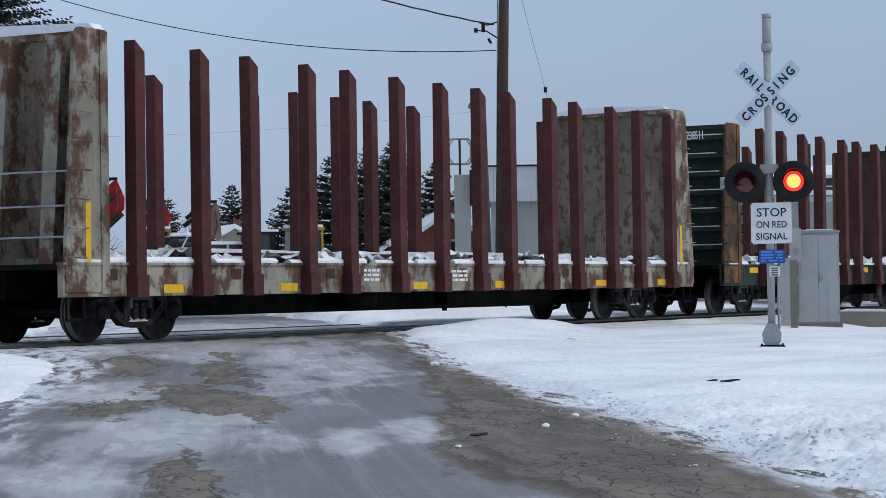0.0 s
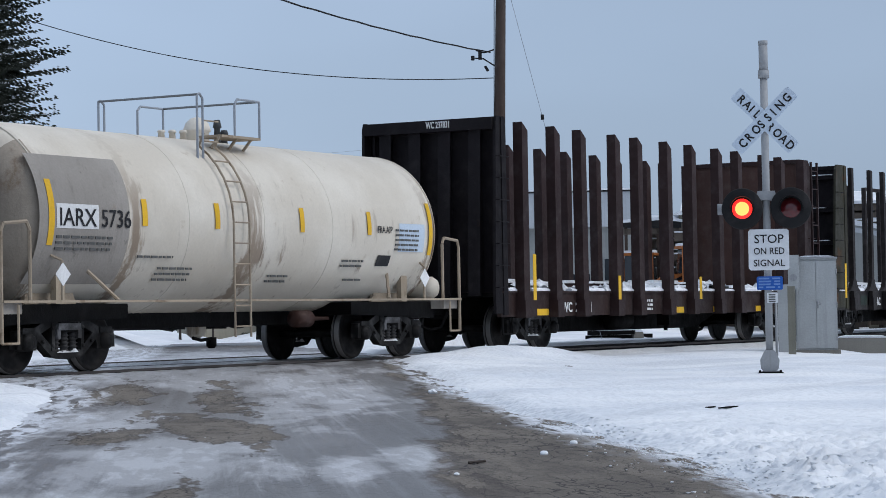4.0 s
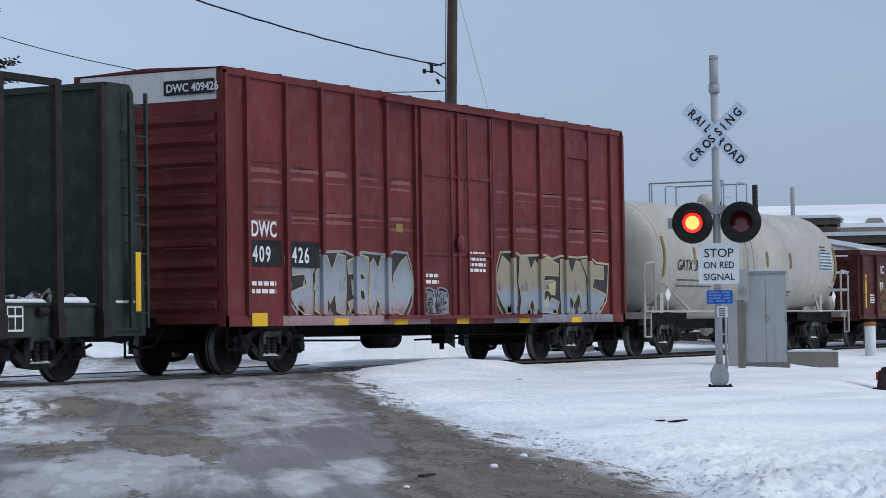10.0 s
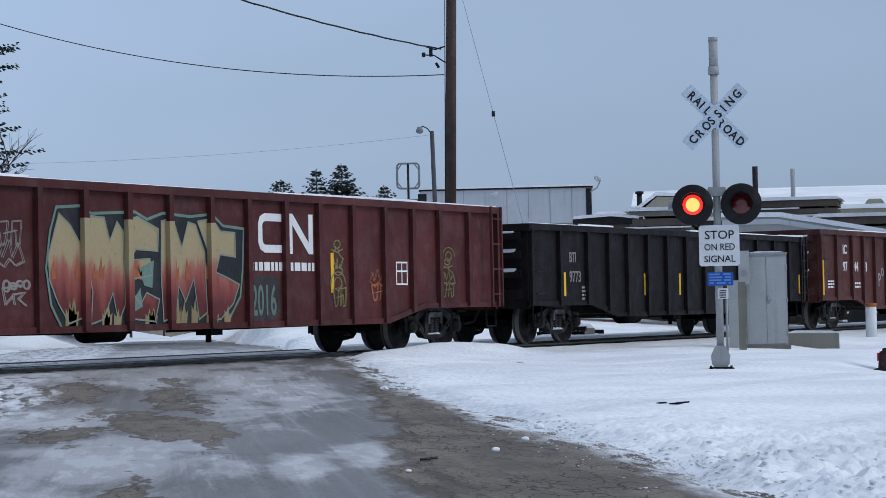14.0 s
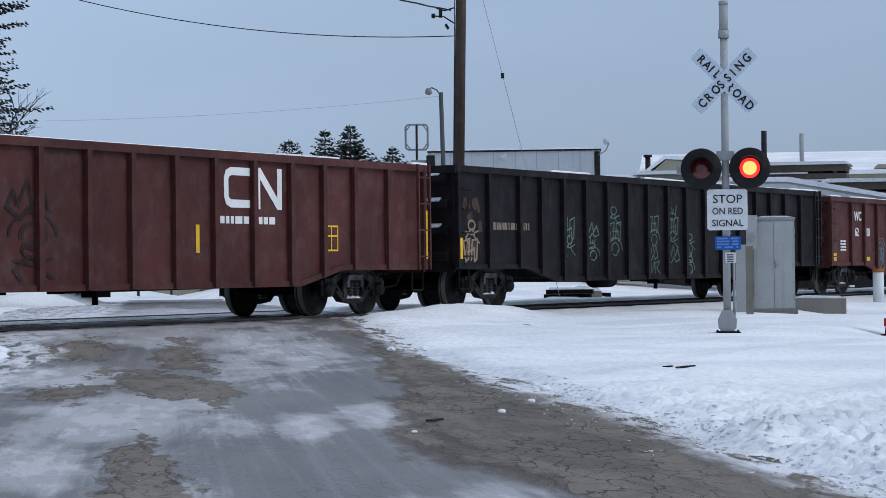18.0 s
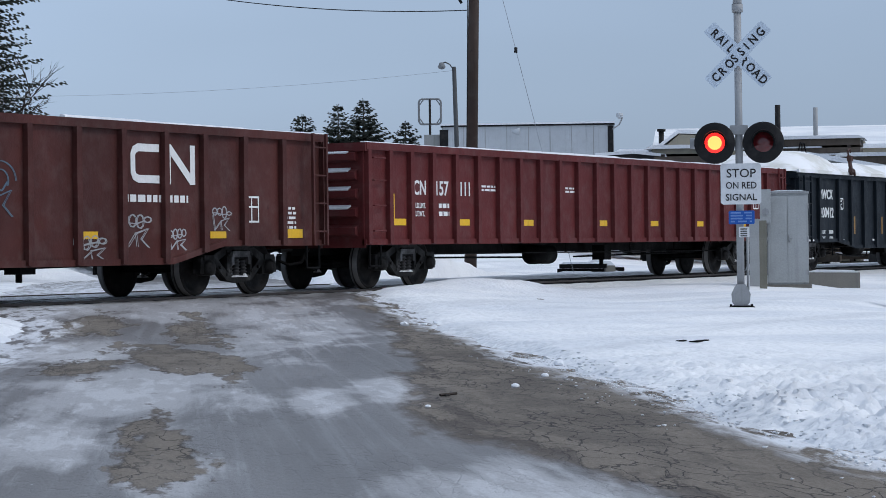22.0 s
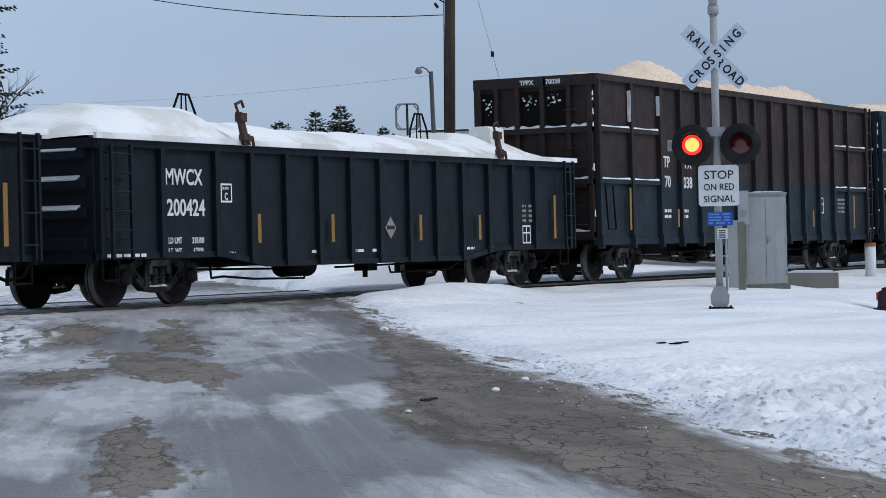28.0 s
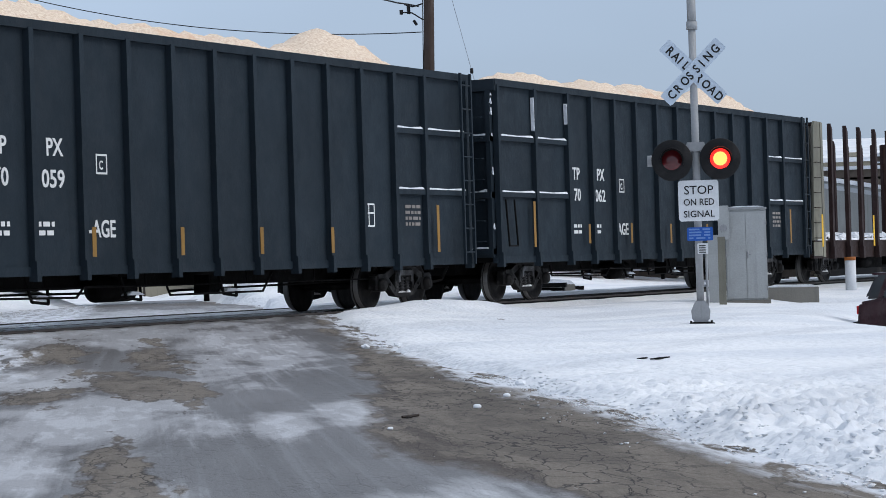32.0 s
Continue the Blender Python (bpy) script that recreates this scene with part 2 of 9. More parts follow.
painted("graffiti_tan", (0.32, 0.24, 0.17, 1), 0.7, 0.05)
painted("graffiti_shadow", (0.030, 0.034, 0.040, 1), 0.6, 0.1)
painted("graffiti_ink", (0.045, 0.036, 0.040, 1), 0.6, 0.15)
painted("graffiti_mint", (0.17, 0.27, 0.22, 1), 0.8, 0.05)
painted("graffiti_edge", (0.27, 0.32, 0.26, 1), 0.8, 0.05)
painted("graffiti_flame", (0.36, 0.28, 0.14, 1), 0.7, 0.05)
painted("graffiti_lilac", (0.30, 0.19, 0.21, 1), 0.7, 0.05)

def sprayed(name, z0, z1, stops, streak=0.3):
    """Spray paint fading from colour to colour up the car's side, with soft vertical drifts."""
    m = Mat(name, 0.6, spec=0.2)
    _, _, z = m.xyz()
    h = m.math("ADD", m.math("DIVIDE", m.math("SUBTRACT", z, z0), z1 - z0), m.math("MULTIPLY_ADD", m.noise(1.6, 4, (2.6, 1, 0.5)), streak * 2, -streak))
    ramp = m.n.new("ShaderNodeValToRGB")
    m.l.new(h, ramp.inputs[0])
    el = ramp.color_ramp.elements
    el[0].position, el[0].color = stops[0][0], stops[0][1] + (1,)
    el[1].position, el[1].color = stops[-1][0], stops[-1][1] + (1,)
    for at, col in stops[1:-1]:
        e = el.new(at)
        e.color = col + (1,)
    c = m.mix(m.step(m.noise(5.0, 5, rough=0.7), 0.60, 0.72, 0.0, 0.45), ramp.outputs[0], (0.10, 0.035, 0.033, 1))
    c = m.mix(0.25, c, m.mix(m.noise(24, 3), (0.4, 0.4, 0.4, 1), (1.5, 1.5, 1.5, 1)), "MULTIPLY")
    return m.done(c)


sprayed("flame_blend", 0.62, 2.3, ((0.0, (0.095, 0.026, 0.028)), (0.20, (0.13, 0.030, 0.030)), (0.38, (0.27, 0.075, 0.060)), (0.50, (0.33, 0.13, 0.095)), (0.60, (0.37, 0.29, 0.165)), (0.95, (0.36, 0.30, 0.17))))
sprayed("silver_blend", 0.8, 2.0, ((0.0, (0.30, 0.19, 0.20)), (0.18, (0.33, 0.24, 0.25)), (0.38, (0.30, 0.33, 0.37)), (0.7, (0.27, 0.30, 0.34)), (1.0, (0.20, 0.21, 0.23))), 0.2)
sprayed("tan_blend", 0.8, 2.1, ((0.0, (0.22, 0.17, 0.18)), (0.15, (0.22, 0.27, 0.33)), (0.42, (0.25, 0.29, 0.33)), (0.58, (0.27, 0.24, 0.18)), (1.0, (0.30, 0.26, 0.18))), 0.25)

m = Mat("snow", 0.8, spec=0.2)
big, mid, fine = m.noise(0.35, 4), m.noise(2.4, 5), m.noise(17, 4, rough=0.7)
cells = m.n.new("ShaderNodeTexVoronoi")
cells.inputs["Scale"].default_value = 11.0
m.l.new(m.co, cells.inputs["Vector"])
c = m.mix(m.step(big, 0.3, 0.7), (0.735, 0.76, 0.80, 1), (0.875, 0.885, 0.90, 1))
c = m.mix(m.step(mid, 0.54, 0.72, 0.0, 0.28), c, (0.60, 0.615, 0.64, 1))
# old tracks and wind crust across the slope
drift = m.n.new("ShaderNodeTexNoise")
drift.inputs["Scale"].default_value, drift.inputs["Detail"].default_value = 1.0, 5
m.l.new(m.coords((0.10, 1.1, 1), (0, 0, radians(-20))), drift.inputs["Vector"])
c = m.mix(m.step(drift.outputs[0], 0.50, 0.66, 0.0, 0.45), c, (0.585, 0.605, 0.64, 1))
c = m.mix(m.step(fine, 0.66, 0.75, 0.0, 0.25), c, (0.45, 0.45, 0.46, 1))
m.done(c, m.math("ADD", m.math("SUBTRACT", mid, m.math("MULTIPLY", cells.outputs["Distance"], 0.5)), m.math("MULTIPLY", fine, 0.30)), 0.45, 0.10)

m = Mat("deck_litter", 0.9, spec=0.15)
c = m.mix(m.step(m.noise(3.2, 5, rough=0.7), 0.46, 0.56), (0.060, 0.045, 0.038, 1), (0.80, 0.81, 0.83, 1))
c = m.mix(m.step(m.noise(11, 4, rough=0.7), 0.60, 0.66), c, (0.075, 0.06, 0.05, 1))
m.done(c, m.noise(9, 5, rough=0.75), 1.0, 0.08)

m = Mat("deck_drift", 0.85, spec=0.2)
c = m.mix(m.step(m.noise(1.9, 5, rough=0.65), 0.30, 0.44), (0.10, 0.075, 0.06, 1), (0.82, 0.835, 0.855, 1))
m.done(c, m.noise(6, 5), 0.7, 0.06)

m = Mat("tarp_snow", 0.7, spec=0.25)
mid = m.noise(0.7, 4, (1, 1, 1.6))
c = m.mix(m.step(mid, 0.42, 0.56), (0.66, 0.655, 0.62, 1), (0.86, 0.865, 0.875, 1))
m.done(c, m.noise(2.2, 4), 0.4, 0.08)

m = Mat("dirty_snow", 0.85, spec=0.2)
c = m.mix(m.step(m.noise(1.6, 5), 0.35, 0.62), (0.42, 0.40, 0.385, 1), (0.84, 0.85, 0.86, 1))
m.done(c, m.noise(6, 5), 0.7, 0.08)

m = Mat("wood_chips", 0.9)
c = m.mix(m.step(m.noise(22, 5, rough=0.7), 0.3, 0.7), (0.66, 0.48, 0.34, 1), (0.95, 0.81, 0.66, 1))
c = m.mix(m.step(m.noise(0.9, 3), 0.55, 0.75, 0.0, 0.45), c, (0.70, 0.36, 0.17, 1))
m.done(c, m.noise(16, 5, rough=0.8), 0.7, 0.025)

m = Mat("needles", 0.7)
c = m.mix(m.random(), (0.016, 0.026, 0.019, 1), (0.032, 0.044, 0.030, 1))
c = m.mix(m.noise(1.4, 3), c, (0.045, 0.047, 0.036, 1))
m.done(c)
m = Mat("snow_tuft", 0.8)
m.done(m.mix(m.noise(3.0, 3), (0.60, 0.63, 0.68, 1), (0.85, 0.87, 0.9, 1)))

m = Mat("glass_dark", 0.08, spec=0.6)
m.done((0.02, 0.025, 0.03, 1))
m = Mat("rubber", 0.8)
m.done(m.mix(m.noise(9), (0.012, 0.012, 0.013, 1), (0.03, 0.029, 0.028, 1)))
m = Mat("rail_steel", 0.6, 0.4)
m.done(m.mix(m.noise(3, 4, (0.2, 1, 1)), (0.035, 0.028, 0.025, 1), (0.10, 0.09, 0.085, 1)))
m = Mat("lens_glow", 0.3)
m.put(m.b.inputs["Emission Color"], (1.0, 0.022, 0.018, 1))
m.put(m.b.inputs["Emission Strength"], 1.7)
m.done((0.5, 0.02, 0.01, 1))
m = Mat("lamp_core", 0.3)
m.put(m.b.inputs["Emission Color"], (1.0, 0.30, 0.07, 1))
m.put(m.b.inputs["Emission Strength"], 2.6)
m.done((0.6, 0.1, 0.03, 1))
m = Mat("lens_red", 0.12, spec=0.6)
m.done(m.mix(m.noise(8), (0.055, 0.006, 0.008, 1), (0.11, 0.010, 0.012, 1)))

# road: worn asphalt showing through thin grey ice and packed snow; u runs along the road, v across it
m = Mat("icy_road", 0.5, spec=0.3)
u, v, _ = m.xyz()


def swing(scale, stretch, gain, detail=6, rough=0.65, warp=0.4):
    """Noise spread out evenly round zero."""
    return m.math("MULTIPLY_ADD", m.noise(scale, detail, stretch, rough, warp), gain, -gain / 2)


def field(spots, wander):
    """Highest where the spots (u, v, half length, half width) are, below zero outside them."""
    best = None
    for pu, pv, ru, rv in spots:
        d = m.math("SQRT", m.math("ADD", m.math("POWER", m.math("DIVIDE", m.math("SUBTRACT", u, pu), ru), 2.0), m.math("POWER", m.math("DIVIDE", m.math("SUBTRACT", v, pv), rv), 2.0)))
        f = m.math("SUBTRACT", 1.0, d)
        best = f if best is None else m.math("MAXIMUM", best, f)
    return m.math("ADD", best, wander)


edge, edge_2, edge_3 = swing(0.7, (0.22, 1, 1), 5.0), swing(1.9, (0.26, 1, 1), 4.5), swing(5.0, (0.22, 1, 1), 4.0)
wander = m.math("ADD", m.math("MULTIPLY", edge, 0.45), m.math("ADD", m.math("MULTIPLY", edge_2, 0.60), m.math("MULTIPLY", edge_3, 0.35)))
# the edge of the bare right-hand strip, v against u from 5 to 45
line = m.n.new("ShaderNodeValToRGB")
m.l.new(m.math("MULTIPLY_ADD", u, 0.025, -0.125), line.inputs[0])
el = line.color_ramp.elements
el[0].position, el[1].position = 0.09, 1.0
for e, lv in ((el[0], -2.0), (el[1], -2.9)):
    e.color = ((lv + 4) / 8,) * 3 + (1,)
for lu, lv in ((10.6, -1.78), (11.7, -1.5), (12.4, -1.22), (14.0, -1.3), (17.2, -1.62), (21.7, -2.0), (30.7, -2.55)):
    e = el.new((lu - 5) / 40)
    e.color = ((lv + 4) / 8,) * 3 + (1,)
limit = m.math("MULTIPLY_ADD", line.outputs[0], 8.0, -4.0)
strip = m.math("MINIMUM", m.math("DIVIDE", m.math("SUBTRACT", limit, v), 0.6), 1.0)
strip = m.math("ADD", strip, m.math("MULTIPLY", wander, 0.55))
spots = field(((20.6, 0.02, 1.9, 0.40), (23.2, 0.28, 2.2, 0.40), (12.0, 0.17, 1.5, 0.13), (13.9, 0.26, 1.3, 0.13), (29.5, 1.3, 2.2, 0.5), (27.2, -0.1, 3.0, 0.30), (20.7, 1.1, 1.4, 0.45)), m.math("MULTIPLY_ADD", wander, 1.9, -0.08))
bare_f = m.math("MAXIMUM", strip, spots)
bare = m.step(bare_f, -0.22, 0.26, 0.0, 0.95)
crust_f = m.math("ADD", bare_f, m.math("ADD", m.math("MULTIPLY", edge_2, 0.55), m.math("MULTIPLY", edge, 0.25)))
crust = m.step(crust_f, 0.36, 0.52)
# crazed asphalt
grain, crack_n = m.noise(42, 4, (0.35, 1, 1), 0.7), m.n.new("ShaderNodeTexVoronoi")
crack_n.feature = "DISTANCE_TO_EDGE"
wob, wn3 = m.n.new("ShaderNodeVectorMath"), m.n.new("ShaderNodeTexNoise")
wob.operation = "MULTIPLY_ADD"
wn3.inputs["Scale"].default_value, wn3.inputs["Detail"].default_value = 2.2, 6
m.l.new(m.coords((0.45, 1.2, 1)), wn3.inputs["Vector"])
m.l.new(wn3.outputs["Color"], wob.inputs[0])
wob.inputs[1].default_value = (1.6, 1.6, 1.6)
m.l.new(m.coords((0.85, 2.8, 1)), wob.inputs[2])
m.l.new(wob.outputs[0], crack_n.inputs["Vector"])
crack_n.inputs["Scale"].default_value = 2.1
broken = m.step(m.noise(1.1, 4, (0.3, 1, 1)), 0.46, 0.62)
crack = m.math("MAXIMUM", m.step(crack_n.outputs["Distance"], 0.004, 0.040), m.math("MULTIPLY", broken, 0.75))
damp = m.mix(m.step(edge_3, -0.5, 0.5), (0.074, 0.060, 0.050, 1), (0.116, 0.097, 0.082, 1))
tan = m.mix(m.step(edge_2, -0.5, 0.6), (0.108, 0.091, 0.075, 1), (0.180, 0.154, 0.126, 1))
asphalt = m.mix(crust, damp, tan)
asphalt = m.mix(0.75, asphalt, m.mix(grain, (0.3, 0.3, 0.3, 1), (1.7, 1.7, 1.7, 1)), "MULTIPLY")
asphalt = m.mix(crack, (0.026, 0.022, 0.020, 1), asphalt)
# smooth grey ice, streaked by wheels, with white frost on it
ice = m.mix(m.step(edge, -0.7, 0.7), (0.115, 0.107, 0.103, 1), (0.166, 0.158, 0.156, 1))
streak = swing(7.0, (0.025, 1.2, 1), 4.0, 4)
ice = m.mix(m.step(streak, -0.1, 0.8, 0.0, 0.35), ice, (0.275, 0.277, 0.288, 1))
ice = m.mix(m.step(streak, -0.9, -0.15, 0.30, 0.0), ice, (0.105, 0.10, 0.10, 1))
frost_w = m.math("ADD", m.math("MULTIPLY", swing(1.2, (0.22, 0.9, 1), 5.5, 7), 0.75), m.math("MULTIPLY", streak, 0.22))
frost = field(((16.9, 0.35, 2.6, 0.95), (23.5, 0.95, 2.4, 0.4), (30.0, -1.3, 7.0, 1.1), (12.6, 0.85, 1.8, 0.4), (9.6, -1.35, 1.5, 0.50), (16.6, -1.55, 1.6, 0.28), (15.5, -0.85, 1.8, 0.18), (24.0, 1.3, 2.5, 0.5), (35.5, 0.6, 4.6, 2.8), (53.0, 0.0, 13.0, 4.5), (10.5, 0.1, 1.2, 0.25)), frost_w)
ice = m.mix(m.step(frost, -0.20, 0.50, 0.0, 0.85), ice, (0.405, 0.402, 0.412, 1))
ice = m.mix(m.step(m.math("ADD", frost, edge_3), 0.55, 1.15, 0.0, 0.55), ice, (0.60, 0.605, 0.625, 1))
ice = m.mix(0.35, ice, m.mix(m.noise(60, 3, (0.3, 1, 1)), (0.5, 0.5, 0.5, 1), (1.5, 1.5, 1.5, 1)), "MULTIPLY")
c = m.mix(bare, ice, asphalt)
# snow thrown over both edges
rim = m.math("MAXIMUM", m.step(m.math("ADD", v, m.math("MULTIPLY", wander, 0.30)), -3.05, -2.72, 1.0, 0.0), m.step(m.math("ADD", v, m.math("MULTIPLY", wander, 0.5)), 1.3, 1.9))
c = m.mix(m.math("MULTIPLY", rim, m.step(edge_3, -0.35, 0.15)), c, (0.70, 0.72, 0.76, 1))
c = m.mix(m.step(m.noise(15, 4, (0.3, 1, 1)), 0.71, 0.76, 0.0, 0.9), c, (0.55, 0.57, 0.60, 1))
m.done(c, m.math("ADD", m.math("MULTIPLY", grain, 1.2), m.math("ADD", m.math("MULTIPLY", crack, 1.5), m.math("MULTIPLY", crust, 0.8))), 0.45, 0.012, m.mix(bare, (0.42, 0.42, 0.42, 1), (0.9, 0.9, 0.9, 1)))


# ---- building helpers ----
def part(name, bm, material, parent, label="", loc=None):
    """One mesh object under a thing or a part; bm may be a mesh to share."""
    if isinstance(bm, bmesh.types.BMesh):
        mesh = bpy.data.meshes.new(name)
        bm.to_mesh(mesh)
        bm.free()
    else:
        mesh = bm
    if material and not mesh.materials:
        mesh.materials.append(MATS[material])
    ob = new(name, mesh)
    ob.parent = parent
    if loc is not None:
        ob.location = loc
    if label:
        ob["label"] = label
    return ob


def thing(name, label, category, group="", kind="", at=None):
    return tagged(root_at(new(name), at), label, category, group, kind)


def root_at(ob, at):
    if at is not None:
        ob.matrix_basis = at if isinstance(at, Matrix) else Matrix.Translation(at)
    return ob


def B():
    return bmesh.new()


def box(bm, x0, x1, y0, y1, z0, z1):
    v = [bm.verts.new(p) for p in ((x0, y0, z0), (x1, y0, z0), (x1, y1, z0), (x0, y1, z0), (x0, y0, z1), (x1, y0, z1), (x1, y1, z1), (x0, y1, z1))]
    for f in ((3, 2, 1, 0), (4, 5, 6, 7), (0, 1, 5, 4), (1, 2, 6, 5), (2, 3, 7, 6), (3, 0, 4, 7)):
        bm.faces.new([v[i] for i in f])
    return bm


def prism(bm, outline, a, b, plane="xz"):
    """An outline in a plane, pushed from a to b along the third axis."""
    def at(p, q, d):
        return {"xz": (p, d, q), "yz": (d, p, q), "xy": (p, q, d)}[plane]
    lo = [bm.verts.new(at(p, q, a)) for p, q in outline]
    hi = [bm.verts.new(at(p, q, b)) for p, q in outline]
    faces = [bm.faces.new(lo), bm.faces.new(hi[::-1])]
    n = len(lo)
    for i in range(n):
        faces.append(bm.faces.new((lo[i], hi[i], hi[(i + 1) % n], lo[(i + 1) % n])))
    bmesh.ops.recalc_face_normals(bm, faces=faces)
    return bm


def rod(bm, p, q, r, seg=8, r2=None):
    """A round bar from p to q."""
    p, q = Vector(p), Vector(q)
    d = q - p
    turn = d.to_track_quat("Z", "Y").to_matrix()
    rings = []
    for end, rad in ((p, r), (q, r if r2 is None else r2)):
        rings.append([bm.verts.new(end + turn @ Vector((rad * math.cos(2 * math.pi * i / seg), rad * math.sin(2 * math.pi * i / seg), 0))) for i in range(seg)])
    bm.faces.new(rings[0][::-1])
    bm.faces.new(rings[1])
    for i in range(seg):
        f = bm.faces.new((rings[0][i], rings[0][(i + 1) % seg], rings[1][(i + 1) % seg], rings[1][i]))
        f.smooth = seg > 7
    return bm


def bar_path(bm, pts, r, seg=6):
    for p, q in zip(pts, pts[1:]):
        rod(bm, p, q, r, seg)
    return bm


def lathe(bm, profile, axis="y", seg=28, centre=(0, 0, 0), smooth=True):
    """Turns (along, radius) pairs round an axis."""
    rings = []
    for a, r in profile:
        ring = []
        for i in range(seg):
            t = 2 * math.pi * i / seg
            p, q = r * math.cos(t), r * math.sin(t)
            w = {"x": (a, p, q), "y": (p, a, q), "z": (p, q, a)}[axis]
            ring.append(bm.verts.new(Vector(w) + Vector(centre)))
        rings.append(ring)
    faces = []
    for r0, r1 in zip(rings, rings[1:]):
        for i in range(seg):
            f = bm.faces.new((r0[i], r0[(i + 1) % seg], r1[(i + 1) % seg], r1[i]))
            f.smooth = smooth
            faces.append(f)
    faces.append(bm.faces.new(rings[0]))
    faces.append(bm.faces.new(rings[-1][::-1]))
    bmesh.ops.recalc_face_normals(bm, faces=faces)
    return bm


def letters(body, height, squeeze=1.0, bold=0.0, depth=0.004, spacing=1.0):
    """Writing as a mesh, standing in the xz plane and read from -y, its lower left corner at the origin."""
    cu = bpy.data.curves.new("letters", "FONT")
    cu.body, cu.size, cu.extrude, cu.offset, cu.resolution_u, cu.space_character = body, height / 0.73, depth, bold, 3, spacing
    ob = bpy.data.objects.new("letters", cu)
    scene.collection.objects.link(ob)
    mesh = bpy.data.meshes.new_from_object(ob.evaluated_get(bpy.context.evaluated_depsgraph_get()))
    bpy.data.objects.remove(ob)
    mesh.transform(Matrix.Diagonal((squeeze, 1, 1, 1)))
    mesh.transform(Matrix.Rotation(radians(90), 4, "X"))
    return mesh


def write(body, height, material, parent, x, y, z, squeeze=0.8, bold=0.012, name="lettering", label="", spacing=1.0):
    return part(name, letters(body, height, squeeze * 1.2, (bold + 0.012) * height, spacing=spacing), material, parent, label, (x, y, z))


def bars(parent, x, y, z, rows, width, pitch, material="letter_white", seed=1, name="small_print"):
    """Small print too small to read, as rows of short bars."""
    rnd, bm = random.Random(seed), B()
    for i in range(rows):
        a = 0.0
        while a < width:
            w = rnd.uniform(0.06, 0.22)
            box(bm, x + a, min(x + a + w, x + width), y - 0.004, y, z - i * pitch - pitch * 0.55, z - i * pitch)
            a += w + 0.045
    return tagged(part(name, bm, material, parent), kind="stuff")


def ribbon(bm, pts, width, y, step=0.00012):
    """A painted stroke with mitred corners through points (x, z); later stretches lie over earlier ones."""
    pts = [Vector(p) for k, p in enumerate(pts) if k == 0 or (Vector(p) - Vector(pts[k - 1])).length > 1e-4]
    rows = []
    for k, p in enumerate(pts):
        a = (p - pts[k - 1]).normalized() if k else None
        b = (pts[k + 1] - p).normalized() if k + 1 < len(pts) else None
        d = ((a or b) + (b or a))
        d = d.normalized() if d.length > 0.2 else (a or b)
        n = Vector((-d.y, d.x))
        lean = max(0.55, n.dot(Vector((-(a or b).y, (a or b).x))))
        n *= width / 2 / lean
        if k == 0:
            p = p - d * width * 0.3
        elif k + 1 == len(pts):
            p = p + d * width * 0.3
        rows.append([bm.verts.new((q.x, y - 0.004 - k * step, q.y)) for q in (p + n, p - n)])
    for r0, r1 in zip(rows, rows[1:]):
        bm.faces.new((r0[0], r0[1], r1[1], r1[0]))
    return bm


def band(parent, name, pts, width, y, material, label=""):
    return part(name, ribbon(B(), pts, width, y), material, parent, label)


def glyph(kind, rnd):
    """Strokes of one sprayed sign in a unit square."""
    def arc(cx, cz, rx, rz, a0, a1, n=14):
        return [(cx + rx * math.cos(radians(a0 + (a1 - a0) * k / n)), cz + rz * math.sin(radians(a0 + (a1 - a0) * k / n))) for k in range(n + 1)]
    j = lambda s=0.07: rnd.uniform(-s, s)
    if kind == 0:  # prongs over a ring
        out = [arc(0.5, 0.22, 0.3, 0.2, 80, 440)]
        return out + [[(0.3 + 0.13 * k + j(), 0.35), (0.2 + 0.2 * k + j(), 0.75 + j(0.2))] for k in range(4)]
    if kind == 1:  # angular block letter with a double line
        return [[(0.05, 0.85), (0.45, 0.95 + j()), (0.35, 0.1), (0.2, 0.0), (0.05, 0.85), (0.15, 0.4)], [(0.55, 0.05), (0.62, 0.9), (0.95, 1.0 + j()), (0.88, 0.1), (0.75, 0.0), (0.72, 0.6)], [(0.3, 0.45 + j()), (0.75, 0.5 + j())]]
    if kind == 2:  # crown of spikes
        return [[(0.0, 0.3), (0.15, 0.8 + j()), (0.25, 0.35), (0.48, 1.0), (0.6, 0.35), (0.82, 0.85 + j()), (1.0, 0.2), (0.7, 0.05), (0.5, 0.3), (0.3, 0.0), (0.0, 0.3)]]
    if kind == 3:  # nested arches
        return [arc(0.5, 0.35, 0.5, 0.6, 0, 180), arc(0.5, 0.35, 0.26, 0.34, -30, 190), [(0.72, 0.3), (0.55, 0.02), (0.35, 0.1)]]
    if kind == 4:  # figure with a ring for a top
        return [arc(0.5, 0.78, 0.22, 0.2, 60, 420), [(0.42, 0.6), (0.1, 0.25), (0.25, 0.0)], [(0.55, 0.6), (0.65, 0.3), (0.95, 0.05)], [(0.1, 0.5), (0.5, 0.38), (0.92, 0.55)]]
    if kind == 5:  # joined-up letters
        pts = []
        for k in range(4):
            pts += arc(0.12 + 0.25 * k, 0.35 + j(), 0.12, 0.25 + j(0.15), 200, 560, 9)
        return [pts]
    return [[(0.1, 0.95), (0.2, 0.05), (0.5, 0.6 + j()), (0.55, 0.05)], [(0.5, 0.6), (0.95, 0.75 + j()), (0.7, 0.35), (0.98, 0.0)]]


